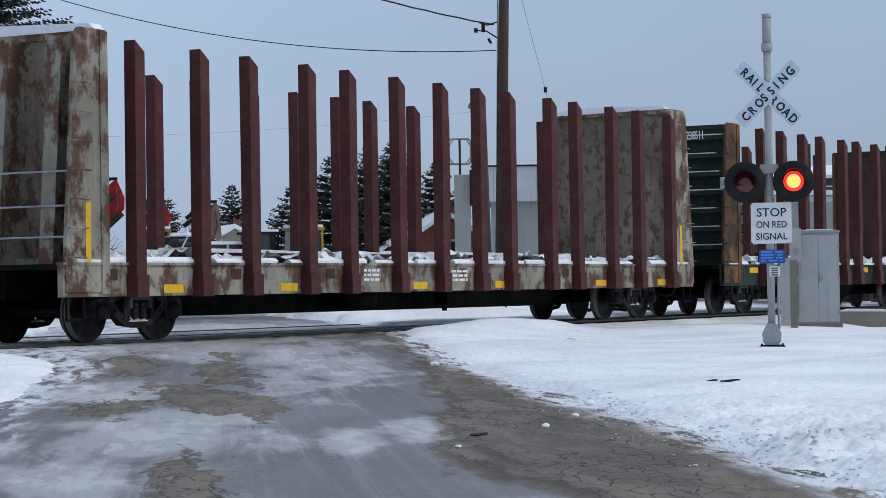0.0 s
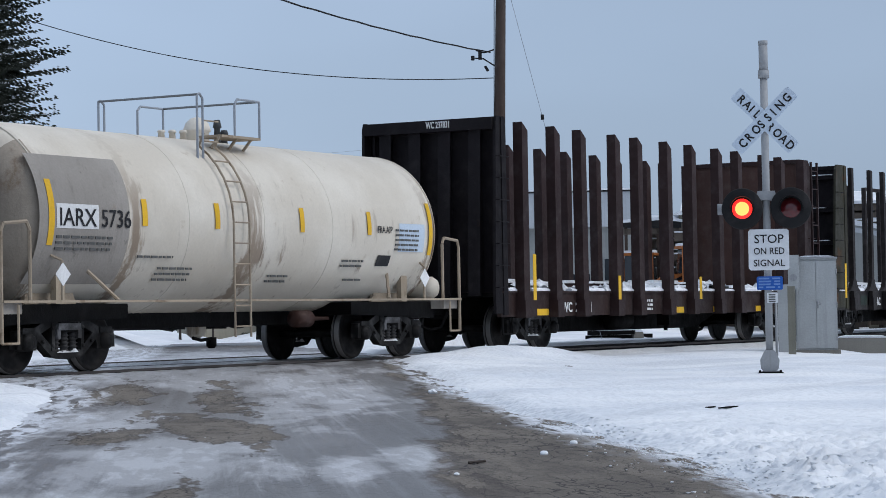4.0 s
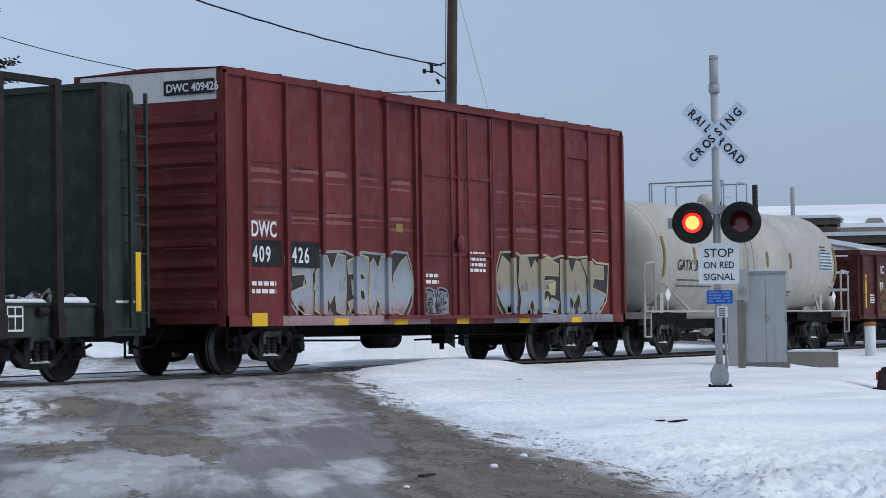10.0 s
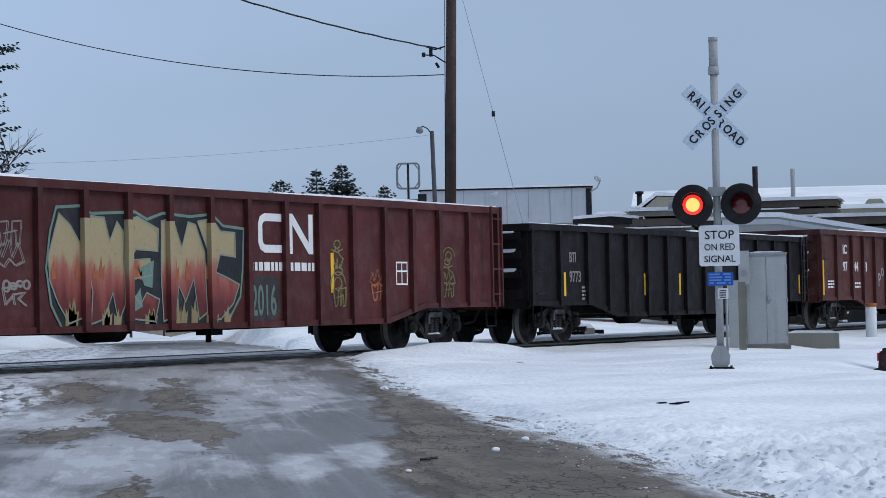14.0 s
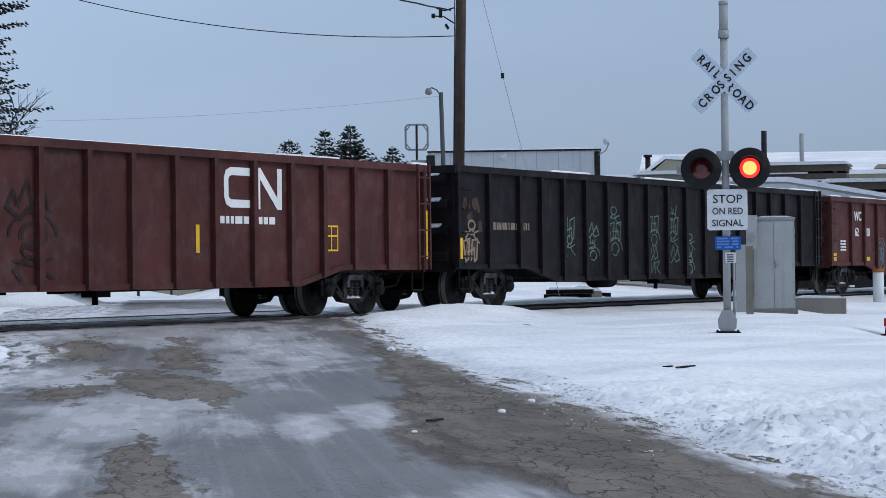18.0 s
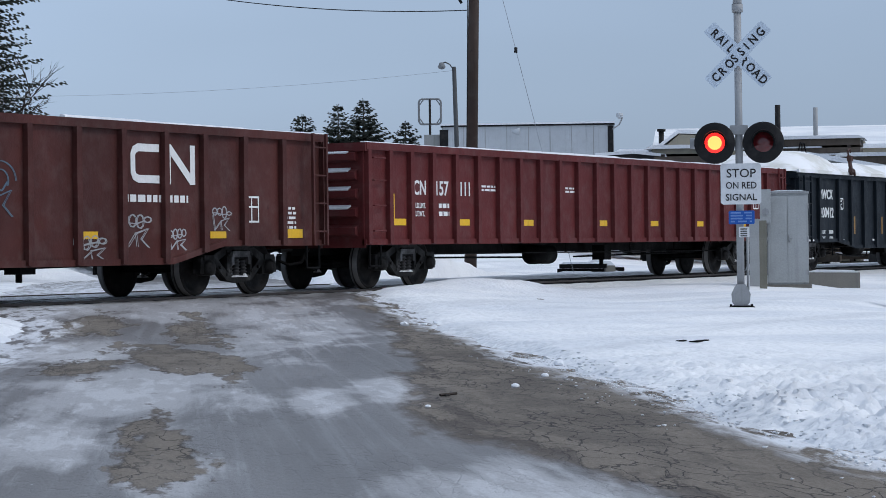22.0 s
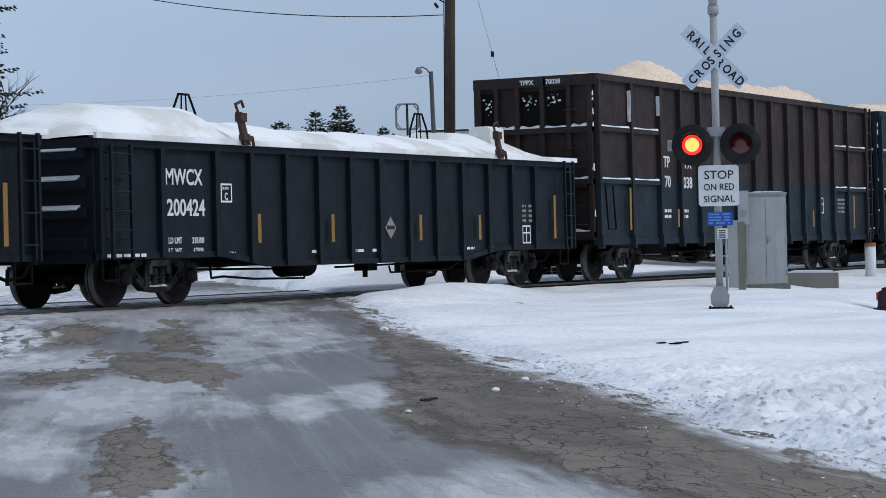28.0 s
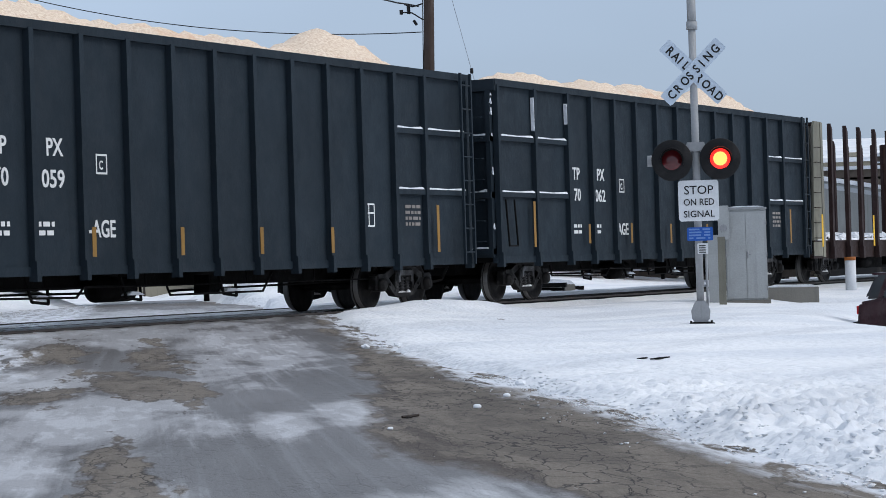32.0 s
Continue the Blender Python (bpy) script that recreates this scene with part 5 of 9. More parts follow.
def cars():
    rust_rnd = random.Random(12)
    # worn cream bulkhead flat with red stakes
    a = flat_car("bulkhead_flat_car", "cream and rust bulkhead flat car with red stakes", 25.34, 22.45, 4.47, "worn_cream", "stake_red",
                 [1.62, 3.28, 4.67, 6.34, 7.64, 9.31, 10.82, 12.3, 13.51, 15.22, 16.44, 18.08, 19.43, 21.07], inset=2.3)
    bulkhead(a, 0.95, -1, 4.58, 2.9, 0.9, "rust_panel", "worn_cream", "worn_cream", 3)
    bulkhead(a, 21.3, 1, 4.62, 2.9, 1.15, "rust_panel", "worn_cream", "worn_cream", 3)
    for x in (0.95, 21.3):
        part("cap_snow", prism(B(), [(NEAR + 0.05, 4.58 if x < 2 else 4.62), (NEAR + 0.15, 4.68), (0.3, 4.74), (FAR - 0.1, 4.66), (FAR - 0.04, 4.58)], x - 0.12, x + 0.14, "yz"), "snow", a, "snow on top of the end wall")
    for x in (2.4, 5.6, 9.9, 13.0, 17.4, 20.5):
        plate(a, "yellow_plate", x, 0.72, 0.5, 0.13, NEAR + 0.018, "yellow_paint")
    for x in (0.3, 21.5):
        reflector(a, x + 0.2, 1.15, 0.12, 0.9, NEAR - 0.002)
    for i, x in enumerate((1.0, 2.9, 4.2, 5.2, 7.0, 8.5, 11.6, 14.3, 15.9, 18.8)):
        plate(a, "sill_pocket", x, 0.92, 0.26, 0.17, NEAR + 0.018, "faded_letter" if i % 2 else "rust_brown")
    bars(a, 8.2, NEAR + 0.014, 1.08, 3, 0.55, 0.08, seed=4)
    bars(a, 11.3, NEAR + 0.014, 1.06, 3, 0.6, 0.08, seed=5)

    # dark flat with rust-streaked ends
    b = flat_car("bulkhead_flat_car", "dark green bulkhead flat car, red stakes, rust-streaked ends", 49.57, 16.5, 4.45, "flat_green", "stake_red",
                 [2.33, 3.52, 5.12, 6.27, 8.0, 9.05, 10.6, 11.72, 13.42, 14.53])
    bulkhead(b, 0.95, -1, 4.5, 2.9, 0.95, "bulkhead_green", "rust_orange", "bulkhead_green", 0, 7)
    bulkhead(b, 15.72, 1, 4.56, 2.9, 1.0, "rust_brown", "rust_orange", "bulkhead_green", 2, 0)
    for x in (1.6, 4.2, 6.9, 9.5, 12.4, 15.4):
        plate(b, "yellow_plate", x, 0.98, 0.52, 0.13, NEAR + 0.018, "yellow_paint")
    marks_y = NEAR + 0.012
    write("AC", 0.2, "letter_white", b, 3.80, marks_y, 0.74, 0.62)
    write("238511", 0.2, "letter_white", b, 4.15, marks_y, 0.74, 0.62)
    o = write("AC 238511", 0.20, "letter_white", b, -0.012, -0.35, 4.12, 0.46)
    o.rotation_euler = (0, 0, -math.pi / 2)
    roster_box(b, 11.9, 0.74, 0.32, marks_y)

    # cream tank car with a grey patch
    t = tank_car("tank_car", "dirty cream tank car with a rust-edged grey patch and railed dome", 67.19, 13.2, "tank_cream", "yellow_paint", "stained_cream", (1.15, 3.35, 5.25, 7.7, 9.85), -0.85)
    part("repair_patch", shell_patch(0.95, 3.05, SHELL_Z, SHELL_R + 0.009, 182, 40, 18), "jacket_patch", t, "grey painted patch with rust at its edges")
    part("head_jacket", head_jacket(SHELL_Z, SHELL_R, 0.55, 130, 405), "tank_stain", t, "brown-stained tank head")
    part("number_panel", shell_patch(1.33, 2.30, SHELL_Z, SHELL_R + 0.014, 180, 7, 5), "letter_white", t)
    on_shell(t, "IARX", 0.27, 1.40, 2.12, "letter_black", r=SHELL_R + 0.020, width=0.84)
    on_shell(t, "5736", 0.27, 2.36, 2.12, "letter_black", r=SHELL_R + 0.020, width=0.70)
    on_shell(t, "FRA.AIP", 0.13, 10.2, 2.2, "letter_black", width=0.5)
    part("data_panel", shell_patch(10.95, 11.85, SHELL_Z, SHELL_R + 0.010, 185, 10, 5), "sign_sheeting", t)
    for i, (x, z, n, w) in enumerate(((1.5, 1.98, 3, 1.3), (3.5, 1.72, 1, 0.9), (4.1, 1.55, 3, 0.9), (7.2, 1.45, 2, 0.6), (9.3, 1.72, 2, 0.7), (10.97, 2.28, 5, 0.8), (9.6, 1.4, 1, 0.6))):
        shell_bars(t, x - 0.15, z, n, w, 0.085, "print_grey", seed=i + 11)
    part("decal", shell_patch(10.3, 10.75, SHELL_Z, SHELL_R + 0.012, 202, 4, 3), "letter_black", t)

    # brown flat with a black end
    c = flat_car("bulkhead_flat_car", "brown bulkhead flat car with dark red stakes and a black end", 81.89, 17.1, 4.47, "flat_brown", "stake_brown",
                 [0.75, 2.16, 3.39, 4.99, 6.13, 7.7, 9.0, 10.58, 11.78, 13.45, 14.58, 16.05])
    bulkhead(c, 0.14, -1, 4.55, 2.9, 0.38, "black_paint", "black_paint", "black_paint", 4)
    bulkhead(c, 16.2, 1, 4.5, 2.9, 0.85, "rust_brown", "stake_brown", "stake_brown", 2)
    part("end_ladder", bar_path(B(), [(0.0, FAR - 0.2, 1.2), (0.0, FAR - 0.2, 4.5)], 0.03), "black_paint", c)
    o = write("WC 237831", 0.13, "letter_white", c, -0.206, 0.0, 4.37, 0.5)
    o.rotation_euler = (0, 0, -math.pi / 2)
    part("bulkhead_header", box(B(), -0.20, 0.1, NEAR + 0.06, FAR - 0.06, 4.30, 4.52), "black_paint", c)
    write("WC  237831", 0.2, "letter_white", c, 2.6, NEAR + 0.012, 0.76, 0.8)
    for x in (1.5, 5.0, 8.2, 10.4, 13.0, 15.1, 16.0):
        plate(c, "yellow_plate", x, 0.70, 0.5, 0.13, NEAR + 0.018, "yellow_paint")
    for x in (1.0, 4.9, 9.2, 16.9):
        reflector(c, x, 1.0, 0.13, 0.9 if x in (1.0, 16.9) else 0.5, NEAR - 0.165)
    ladder(c, 16.6, 0.42, 0.8, 4.45, "stake_brown")
    roster_box(c, 14.9, 0.74, 0.34, NEAR + 0.012)
    bars(c, 6.3, NEAR + 0.012, 1.0, 3, 0.7, 0.09, seed=7)

    # dark flat with square stakes, some tied in pairs
    e = flat_car("bulkhead_flat_car", "dark grey bulkhead flat car with square stakes tied in pairs", 100.4, 17.7, 4.45, "flat_grey", "stake_dark",
                 [1.22, 2.67, 3.82, 5.58, 6.80, 8.38, 9.69, 11.2, 12.56, 14.3, 15.6], cut=0.02, w=0.16, pairs=(5,), far_pairs=(2, 7), foot=0.34, litter=1.0)
    bulkhead(e, 0.9, -1, 4.5, 2.9, 0.9, "black_paint", "rusty_olive", "black_paint", 0, 4)
    bulkhead(e, 16.8, 1, 4.55, 2.9, 0.85, "rust_brown", "rusty_olive", "flat_green", 2)
    write("AC", 0.22, "letter_white", e, 3.3, NEAR + 0.012, 0.80, 0.6)
    write("238436", 0.22, "letter_white", e, 4.13, NEAR + 0.012, 0.80, 0.72)
    for x in (0.3, 3.9, 6.9, 9.6, 14.3, 17.3):
        reflector(e, x, 1.0, 0.13, 0.9 if x in (0.3, 17.3) else 0.5, NEAR - 0.165)
    ladder(e, 17.2, 0.4, 0.8, 4.5, "rusty_olive")
    roster_box(e, 15.2, 0.74, 0.36, NEAR + 0.012)
    for i, x in enumerate((2.0, 7.3, 9.0, 10.4, 13.4, 16.2)):
        plate(e, "sill_pocket", x, 0.8, 0.5, 0.26, NEAR + 0.018, "flat_green" if i % 2 else "bulkhead_green")

    # green flat with black stakes
    f = flat_car("bulkhead_flat_car", "green bulkhead flat car with black stakes and a green end wall", 119.45, 17.7, 4.45, "bulkhead_green", "stake_dark",
                 [1.24, 2.92, 4.01, 5.65, 6.74, 8.58, 9.67, 11.12, 12.55, 14.07, 15.42, 16.5], cut=0.02, w=0.15, pairs=(1, 7, 9), litter=1.5)
    bulkhead(f, 0.9, -1, 4.5, 2.9, 0.9, "black_paint", "olive_green", "black_paint", 0, 5)
    bulkhead(f, 16.8, 1, 4.52, 2.9, 0.85, "bulkhead_green", "bulkhead_green", "bulkhead_green", 2)
    write("WC", 0.22, "letter_white", f, 2.25, NEAR + 0.012, 0.80, 0.62)
    write("37747", 0.22, "letter_white", f, 3.15, NEAR + 0.012, 0.80, 0.62)
    part("bulkhead_header", box(B(), -0.006, 0.04, NEAR + 0.06, FAR - 0.06, 4.28, 4.5), "black_paint", f)
    o = write("WC 37747", 0.14, "letter_white", f, -0.012, 0.0, 4.33, 0.6)
    o.rotation_euler = (0, 0, -math.pi / 2)
    part("stake_tie", box(B(), 0.9, 1.24, NEAR - 0.1, NEAR, 4.33, 4.42), "stake_dark", f)
    write("CRA", 0.30, "letter_white", f, 8.9, NEAR + 0.012, 0.78, 0.85)
    bars(f, 11.5, NEAR + 0.012, 1.08, 3, 0.6, 0.1, seed=8)
    roster_box(f, 14.35, 0.78, 0.34, NEAR + 0.012)
    for x in (1.3, 4.0, 6.75, 9.7, 12.6, 17.2):
        reflector(f, x, 1.05, 0.13, 0.9 if x in (1.3, 17.2) else 0.5, NEAR - 0.165)
    ladder(f, 17.15, 0.42, 0.8, 4.4, "bulkhead_green")
    for x in (1.8, 3.4, 4.8, 6.1, 7.7, 9.2, 10.3, 11.9, 13.3, 15.0):
        part("winch", rod(B(), (x, NEAR + 0.0, 1.05), (x + 0.22, NEAR + 0.0, 1.05), 0.07, 10), "stake_dark", f)

    boxcar()

    t = tank_car("tank_car", "pale grey tank car with black lettering and a railed dome", 156.5, 14.65, "tank_grey", "dull_yellow", "tank_grey", (1.28, 3.14, 5.68, 8.1, 9.84), -0.70)
    on_shell(t, "GATX", 0.27, 2.15, 2.0, "letter_black", sq=1.0, width=0.91)
    on_shell(t, "34648", 0.27, 3.21, 2.0, "letter_black", sq=1.0, width=1.12)
    for z, h, w, n in ((2.62, 0.14, 0.55, 1),):
        o = write("34648", h, "letter_black", t, 0.545, 0.35, z, 0.8)
        o.rotation_euler = (0, 0, -math.pi / 2)
    part("data_panel", shell_patch(12.28, 13.25, SHELL_Z, SHELL_R + 0.010, 176, 9, 5), "sign_sheeting", t)
    for i, (x, z, n, w) in enumerate(((2.4, 1.79, 1, 1.7), (2.45, 1.65, 1, 2.2), (7.2, 1.95, 6, 0.9), (7.2, 1.3, 2, 0.8), (9.5, 1.55, 4, 0.9), (12.48, 2.62, 6, 0.85), (12.65, 2.80, 2, 0.4), (4.6, 1.5, 1, 0.6))):
        shell_bars(t, x - 0.15, z, n, w, 0.085, "print_grey", seed=i + 21)

    g = gondola("gondola_car", "oxide red gondola car with bright sprayed graffiti, snow on edge", 172.05, 20.75, 2.78, "oxide_red", [x + 0.12 for x in LONG_RIBS[:-1]] + [20.65])
    marks(g, (("IC", 0.24, 2.05, 2.12, "letter_white", 0.85), ("97", 0.24, 1.95, 1.63, "letter_white", 0.85), ("354", 0.24, 3.10, 1.63, "letter_white", 0.85)))
    logo(g, 11.91, 1.78, 0.66, Y1)
    bars(g, 11.7, Y1, 1.62, 1, 2.0, 0.26, seed=31)
    reflector(g, 0.36, 1.12, 0.12, 0.95, NEAR - 0.012)
    for x in (13.9, 20.3):
        reflector(g, x + 0.35, 1.1, 0.1, 0.7, Y1 - 0.001)
    block_letters(g, 6.22, 11.50, 0.58, 2.38, Y1, NEAR - 0.021, [x + 0.12 for x in LONG_RIBS if 6.1 < x + 0.12 < 11.3], "flame_blend", "graffiti_shadow", "graffiti_mint", "graffiti_edge", "graffiti_flame", "graffiti_orange")
    part("graffiti_ground", prism(B(), [(11.64, 0.64), (12.36, 0.64), (12.56, 0.78), (12.56, 1.32), (12.46, 1.40), (11.64, 1.36)], Y1 - 0.001, Y1), "graffiti_ink", g)
    write("2016", 0.52, "graffiti_green", g, 11.67, Y1 - 0.003, 0.74, 0.46)
    scrawl(g, 5.1, 0.95, 0.75, 0.4, Y1, "faded_letter", 8, 0.03)
    for x, z, w, h, col, sd in ((1.75, 0.9, 0.9, 1.0, "graffiti_lime", 1), (3.0, 0.95, 0.7, 0.9, "graffiti_lime", 2), (4.05, 0.95, 0.75, 1.0, "graffiti_lime", 3), (5.0, 1.5, 0.8, 0.6, "faded_letter", 4), (14.2, 0.85, 0.6, 1.1, "graffiti_lime", 6), (15.6, 0.95, 0.7, 0.5, "graffiti_orange", 7), (18.3, 1.0, 0.6, 0.9, "graffiti_lime", 9)):
        scrawl(g, x, z, w, h, Y1, col, sd)
    roster_box(g, 16.6, 1.25, 0.4, Y1)
    bars(g, 1.05, Y1, 1.5, 4, 0.4, 0.07, seed=33)

    g = gondola("gondola_car", "black gondola car with yellow side strips", 194.15, 16.65, 2.5, "black_paint", [0.1, 1.45, 2.84, 3.95, 4.98, 6.1, 7.24, 8.39, 9.55, 10.67, 11.85, 13.1, 14.35, 15.45, 16.55])
    marks(g, (("BTI", 0.22, 1.98, 1.72, "faded_letter", 0.7), ("9773", 0.24, 1.98, 1.3, "faded_letter", 0.75)))
    for x, h in ((1.7, 0.5), (3.95, 0.5), (5.97, 0.5), (8.03, 0.5), (11.1, 0.5), (13.1, 0.45), (16.3, 0.5)):
        reflector(g, x, 1.0, 0.1, h, Y1)
    bars(g, 2.6, Y1, 1.2, 4, 0.4, 0.08, "faded_letter", 35)

    g = gondola("gondola_car", "oxide red gondola car with a dented top edge and white tags", 212.1, 20.8, 2.75, "oxide_brown", LONG_RIBS)
    marks(g, (("IC", 0.27, 2.05, 2.1, "letter_white", 0.85), ("97", 0.27, 2.05, 1.62, "letter_white", 0.85), ("44", 0.27, 3.02, 1.62, "letter_white", 0.85), ("8", 0.27, 4.0, 1.62, "letter_white", 0.85)))
    logo(g, 14.0, 1.84, 0.66, Y1)
    bars(g, 13.9, Y1, 1.70, 1, 1.65, 0.22, seed=41)
    for x, z, h in ((0.06, 0.95, 0.95), (3.77, 1.18, 0.48), (6.3, 1.15, 0.48), (10.35, 1.14, 0.48), (13.2, 1.1, 0.45), (20.62, 1.0, 0.9)):
        reflector(g, x, z, 0.1, h, NEAR - 0.025 if x < 0.2 or x > 20 else Y1)
    for ch, h, x, z, tilt in (("S", 0.36, 4.92, 1.32, -6), ("P", 0.40, 5.22, 1.18, -4), ("O", 0.26, 5.50, 1.48, 0), ("T", 0.36, 7.12, 1.38, -8), ("L", 0.34, 7.36, 1.28, -14), ("D", 0.34, 7.62, 1.36, -4)):
        o = write(ch, h, "graffiti_white", g, x, Y1, z, 0.7, 0.0, "sprayed_tag")
        o.rotation_euler = (0, radians(tilt), 0)
    scrawl(g, 6.12, 1.2, 0.4, 0.75, Y1, "graffiti_lime", 48, 0.03)
    scrawl(g, 8.4, 0.7, 1.2, 1.3, Y1, "flat_brown", 45, 0.05)
    roster_box(g, 17.15, 1.15, 0.42, Y1, "yellow_paint")
    bars(g, 0.75, Y1, 1.35, 3, 0.5, 0.08, seed=46)
    bars(g, 2.9, Y1, 1.3, 2, 0.7, 0.1, seed=47)

    g = gondola("gondola_car", "black gondola car with pale green sprayed tags and rust", 234.0, 20.7, 2.8, "black_paint", LONG_RIBS)
    for x, z, w, h, sd in ((4.75, 1.05, 0.75, 0.7, 51), (5.95, 0.95, 0.7, 0.75, 52), (7.05, 1.05, 0.75, 1.0, 53), (9.25, 0.65, 0.7, 1.25, 54), (10.35, 0.9, 0.85, 1.3, 55), (11.4, 0.6, 0.75, 0.9, 56), (13.75, 1.2, 0.75, 1.0, 57)):
        scrawl(g, x, z, w, h, Y1, "graffiti_green", sd, 0.020)
    scrawl(g, 0.3, 0.95, 0.8, 0.7, Y1, "graffiti_tan", 58, 0.04)
    for k in range(14):
        rx, rz, rr = 0.35 + 0.75 * rust_rnd.random(), 0.95 + 1.25 * rust_rnd.random(), rust_rnd.uniform(0.05, 0.17)
        part("rust_patch", prism(B(), [(rx + rr * rust_rnd.uniform(0.5, 1.1) * math.cos(0.7 * i), rz + rr * rust_rnd.uniform(0.6, 1.4) * math.sin(0.7 * i)) for i in range(9)], Y1 - 0.001 - 0.0001 * k, Y1 + 0.001), "rust_brown" if k % 3 else "rust_orange", g)
    bars(g, 1.65, Y1, 1.72, 1, 1.6, 0.26, "rust_panel", 59)
    for x, h in ((0.08, 0.4), (3.74, 0.25), (12.56, 0.4), (16.1, 0.3)):
        reflector(g, x, 1.0, 0.1, h, NEAR - 0.025 if x < 0.2 else Y1)

    g = gondola("gondola_car", "oxide brown gondola car with yellow plates and white tags", 255.7, 16.45, 2.7, "oxide_brown", [0.06, 1.77, 2.92, 4.05, 5.16, 6.26, 7.34, 8.42, 9.55, 10.65, 11.74, 12.79, 13.93, 15.09, 16.38])
    marks(g, (("WC", 0.26, 2.15, 2.07, "letter_white", 0.85), ("62", 0.24, 2.2, 1.63, "letter_white", 0.85), ("700", 0.24, 3.05, 1.63, "letter_white", 0.8)))
    logo(g, 10.88, 1.78, 0.6, Y1, 1.72)
    bars(g, 10.7, Y1, 1.60, 1, 1.7, 0.2, seed=61)
    for x, w, h in ((0.1, 0.5, 0.22), (2.97, 0.52, 0.11), (6.3, 0.48, 0.11), (9.62, 0.45, 0.11), (13.0, 0.45, 0.11), (15.15, 0.6, 0.15)):
        plate(g, "yellow_plate", x, 0.93, w, h, Y1, "yellow_paint")
    scrawl(g, 4.1, 0.66, 0.75, 0.85, Y1, "graffiti_blue", 88, 0.03)
    for x, z, w, h, col, sd in ((5.4, 1.35, 0.5, 0.35, "graffiti_white", 62), (7.35, 1.25, 0.85, 0.7, "graffiti_blue", 63), (9.4, 0.6, 0.9, 0.4, "graffiti_white", 64), (10.6, 0.8, 0.9, 0.55, "graffiti_white", 65), (11.8, 0.75, 0.6, 0.35, "graffiti_white", 66), (12.95, 1.05, 0.7, 0.4, "graffiti_white", 67)):
        scrawl(g, x, z, w, h, Y1, col, sd)
    roster_box(g, 14.0, 1.2, 0.4, Y1)
    bars(g, 0.95, Y1, 1.5, 4, 0.45, 0.08, seed=68)
    bars(g, 15.1, Y1, 1.45, 5, 0.45, 0.08, seed=69)

    g = gondola("gondola_car", "clean oxide red gondola car with yellow plates and white lettering", 273.5, 20.85, 2.62, "bright_oxide", [0.1, 0.85, 1.63, 2.45, 3.35] + [4.25 + 0.897 * k for k in range(17)] + [19.7, 20.75], belly=False, low=0.80, end_ribs=5)
    marks(g, (("CN", 0.27, 1.78, 1.72, "letter_white", 0.75), ("157", 0.27, 2.58, 1.72, "letter_white", 0.82), ("111", 0.27, 3.55, 1.72, "letter_white", 0.75)))
    logo(g, 16.92, 1.90, 0.5, Y1, 1.5)
    bars(g, 16.85, Y1, 1.80, 1, 1.5, 0.15, seed=71)
    for x in (1.0, 3.46, 6.2, 9.75, 12.5, 15.15, 17.85, 19.7):
        plate(g, "yellow_plate", x, 1.15, 0.5, 0.12, Y1, "yellow_paint")
    reflector(g, 1.0, 1.27, 0.08, 0.45, Y1 - 0.001)
    reflector(g, 20.12, 1.15, 0.09, 0.68, Y1 - 0.001)
    roster_box(g, 18.9, 1.6, 0.32, Y1)
    write("LD.LMT.", 0.10, "letter_white", g, 1.86, Y1, 1.47, 0.66)
    write("LT.WT.", 0.10, "letter_white", g, 1.86, Y1, 1.32, 0.66)
    bars(g, 2.75, Y1, 1.56, 2, 0.40, 0.15, seed=73)
    bars(g, 4.45, Y1, 1.93, 2, 0.6, 0.07, seed=74)
    bars(g, 8.2, Y1, 1.95, 2, 0.45, 0.07, seed=75)

    for start, L, num in ((295.38, 16.72, "200412"), (313.5, 16.65, "200435"), (331.5, 16.75, "200424")):
        covered_gondola(start, L, num)
    chip_car(349.6, 18.8, "038", faded=True)
    chip_car(369.6, 18.7, "059")
    chip_car(389.5, 19.1, "062")

    z = flat_car("bulkhead_flat_car", "brown bulkhead flat car with dark stakes at the train's end", 409.1, 17.1, 4.47, "flat_brown", "stake_brown",
                 [1.4, 2.9, 4.1, 5.6, 6.9, 8.4, 9.7, 11.2, 12.6, 14.1, 15.4], w=0.15)
    bulkhead(z, 0.85, -1, 4.5, 2.9, 0.85, "jacket_patch", "post_wood", "flat_brown", 2)
    bulkhead(z, 16.2, 1, 4.5, 2.9, 0.85, "rust_brown", "stake_brown", "stake_brown", 2)
    for x in (0.2, 4.9, 9.2):
        reflector(z, x, 1.0, 0.13, 0.9, NEAR - 0.165)


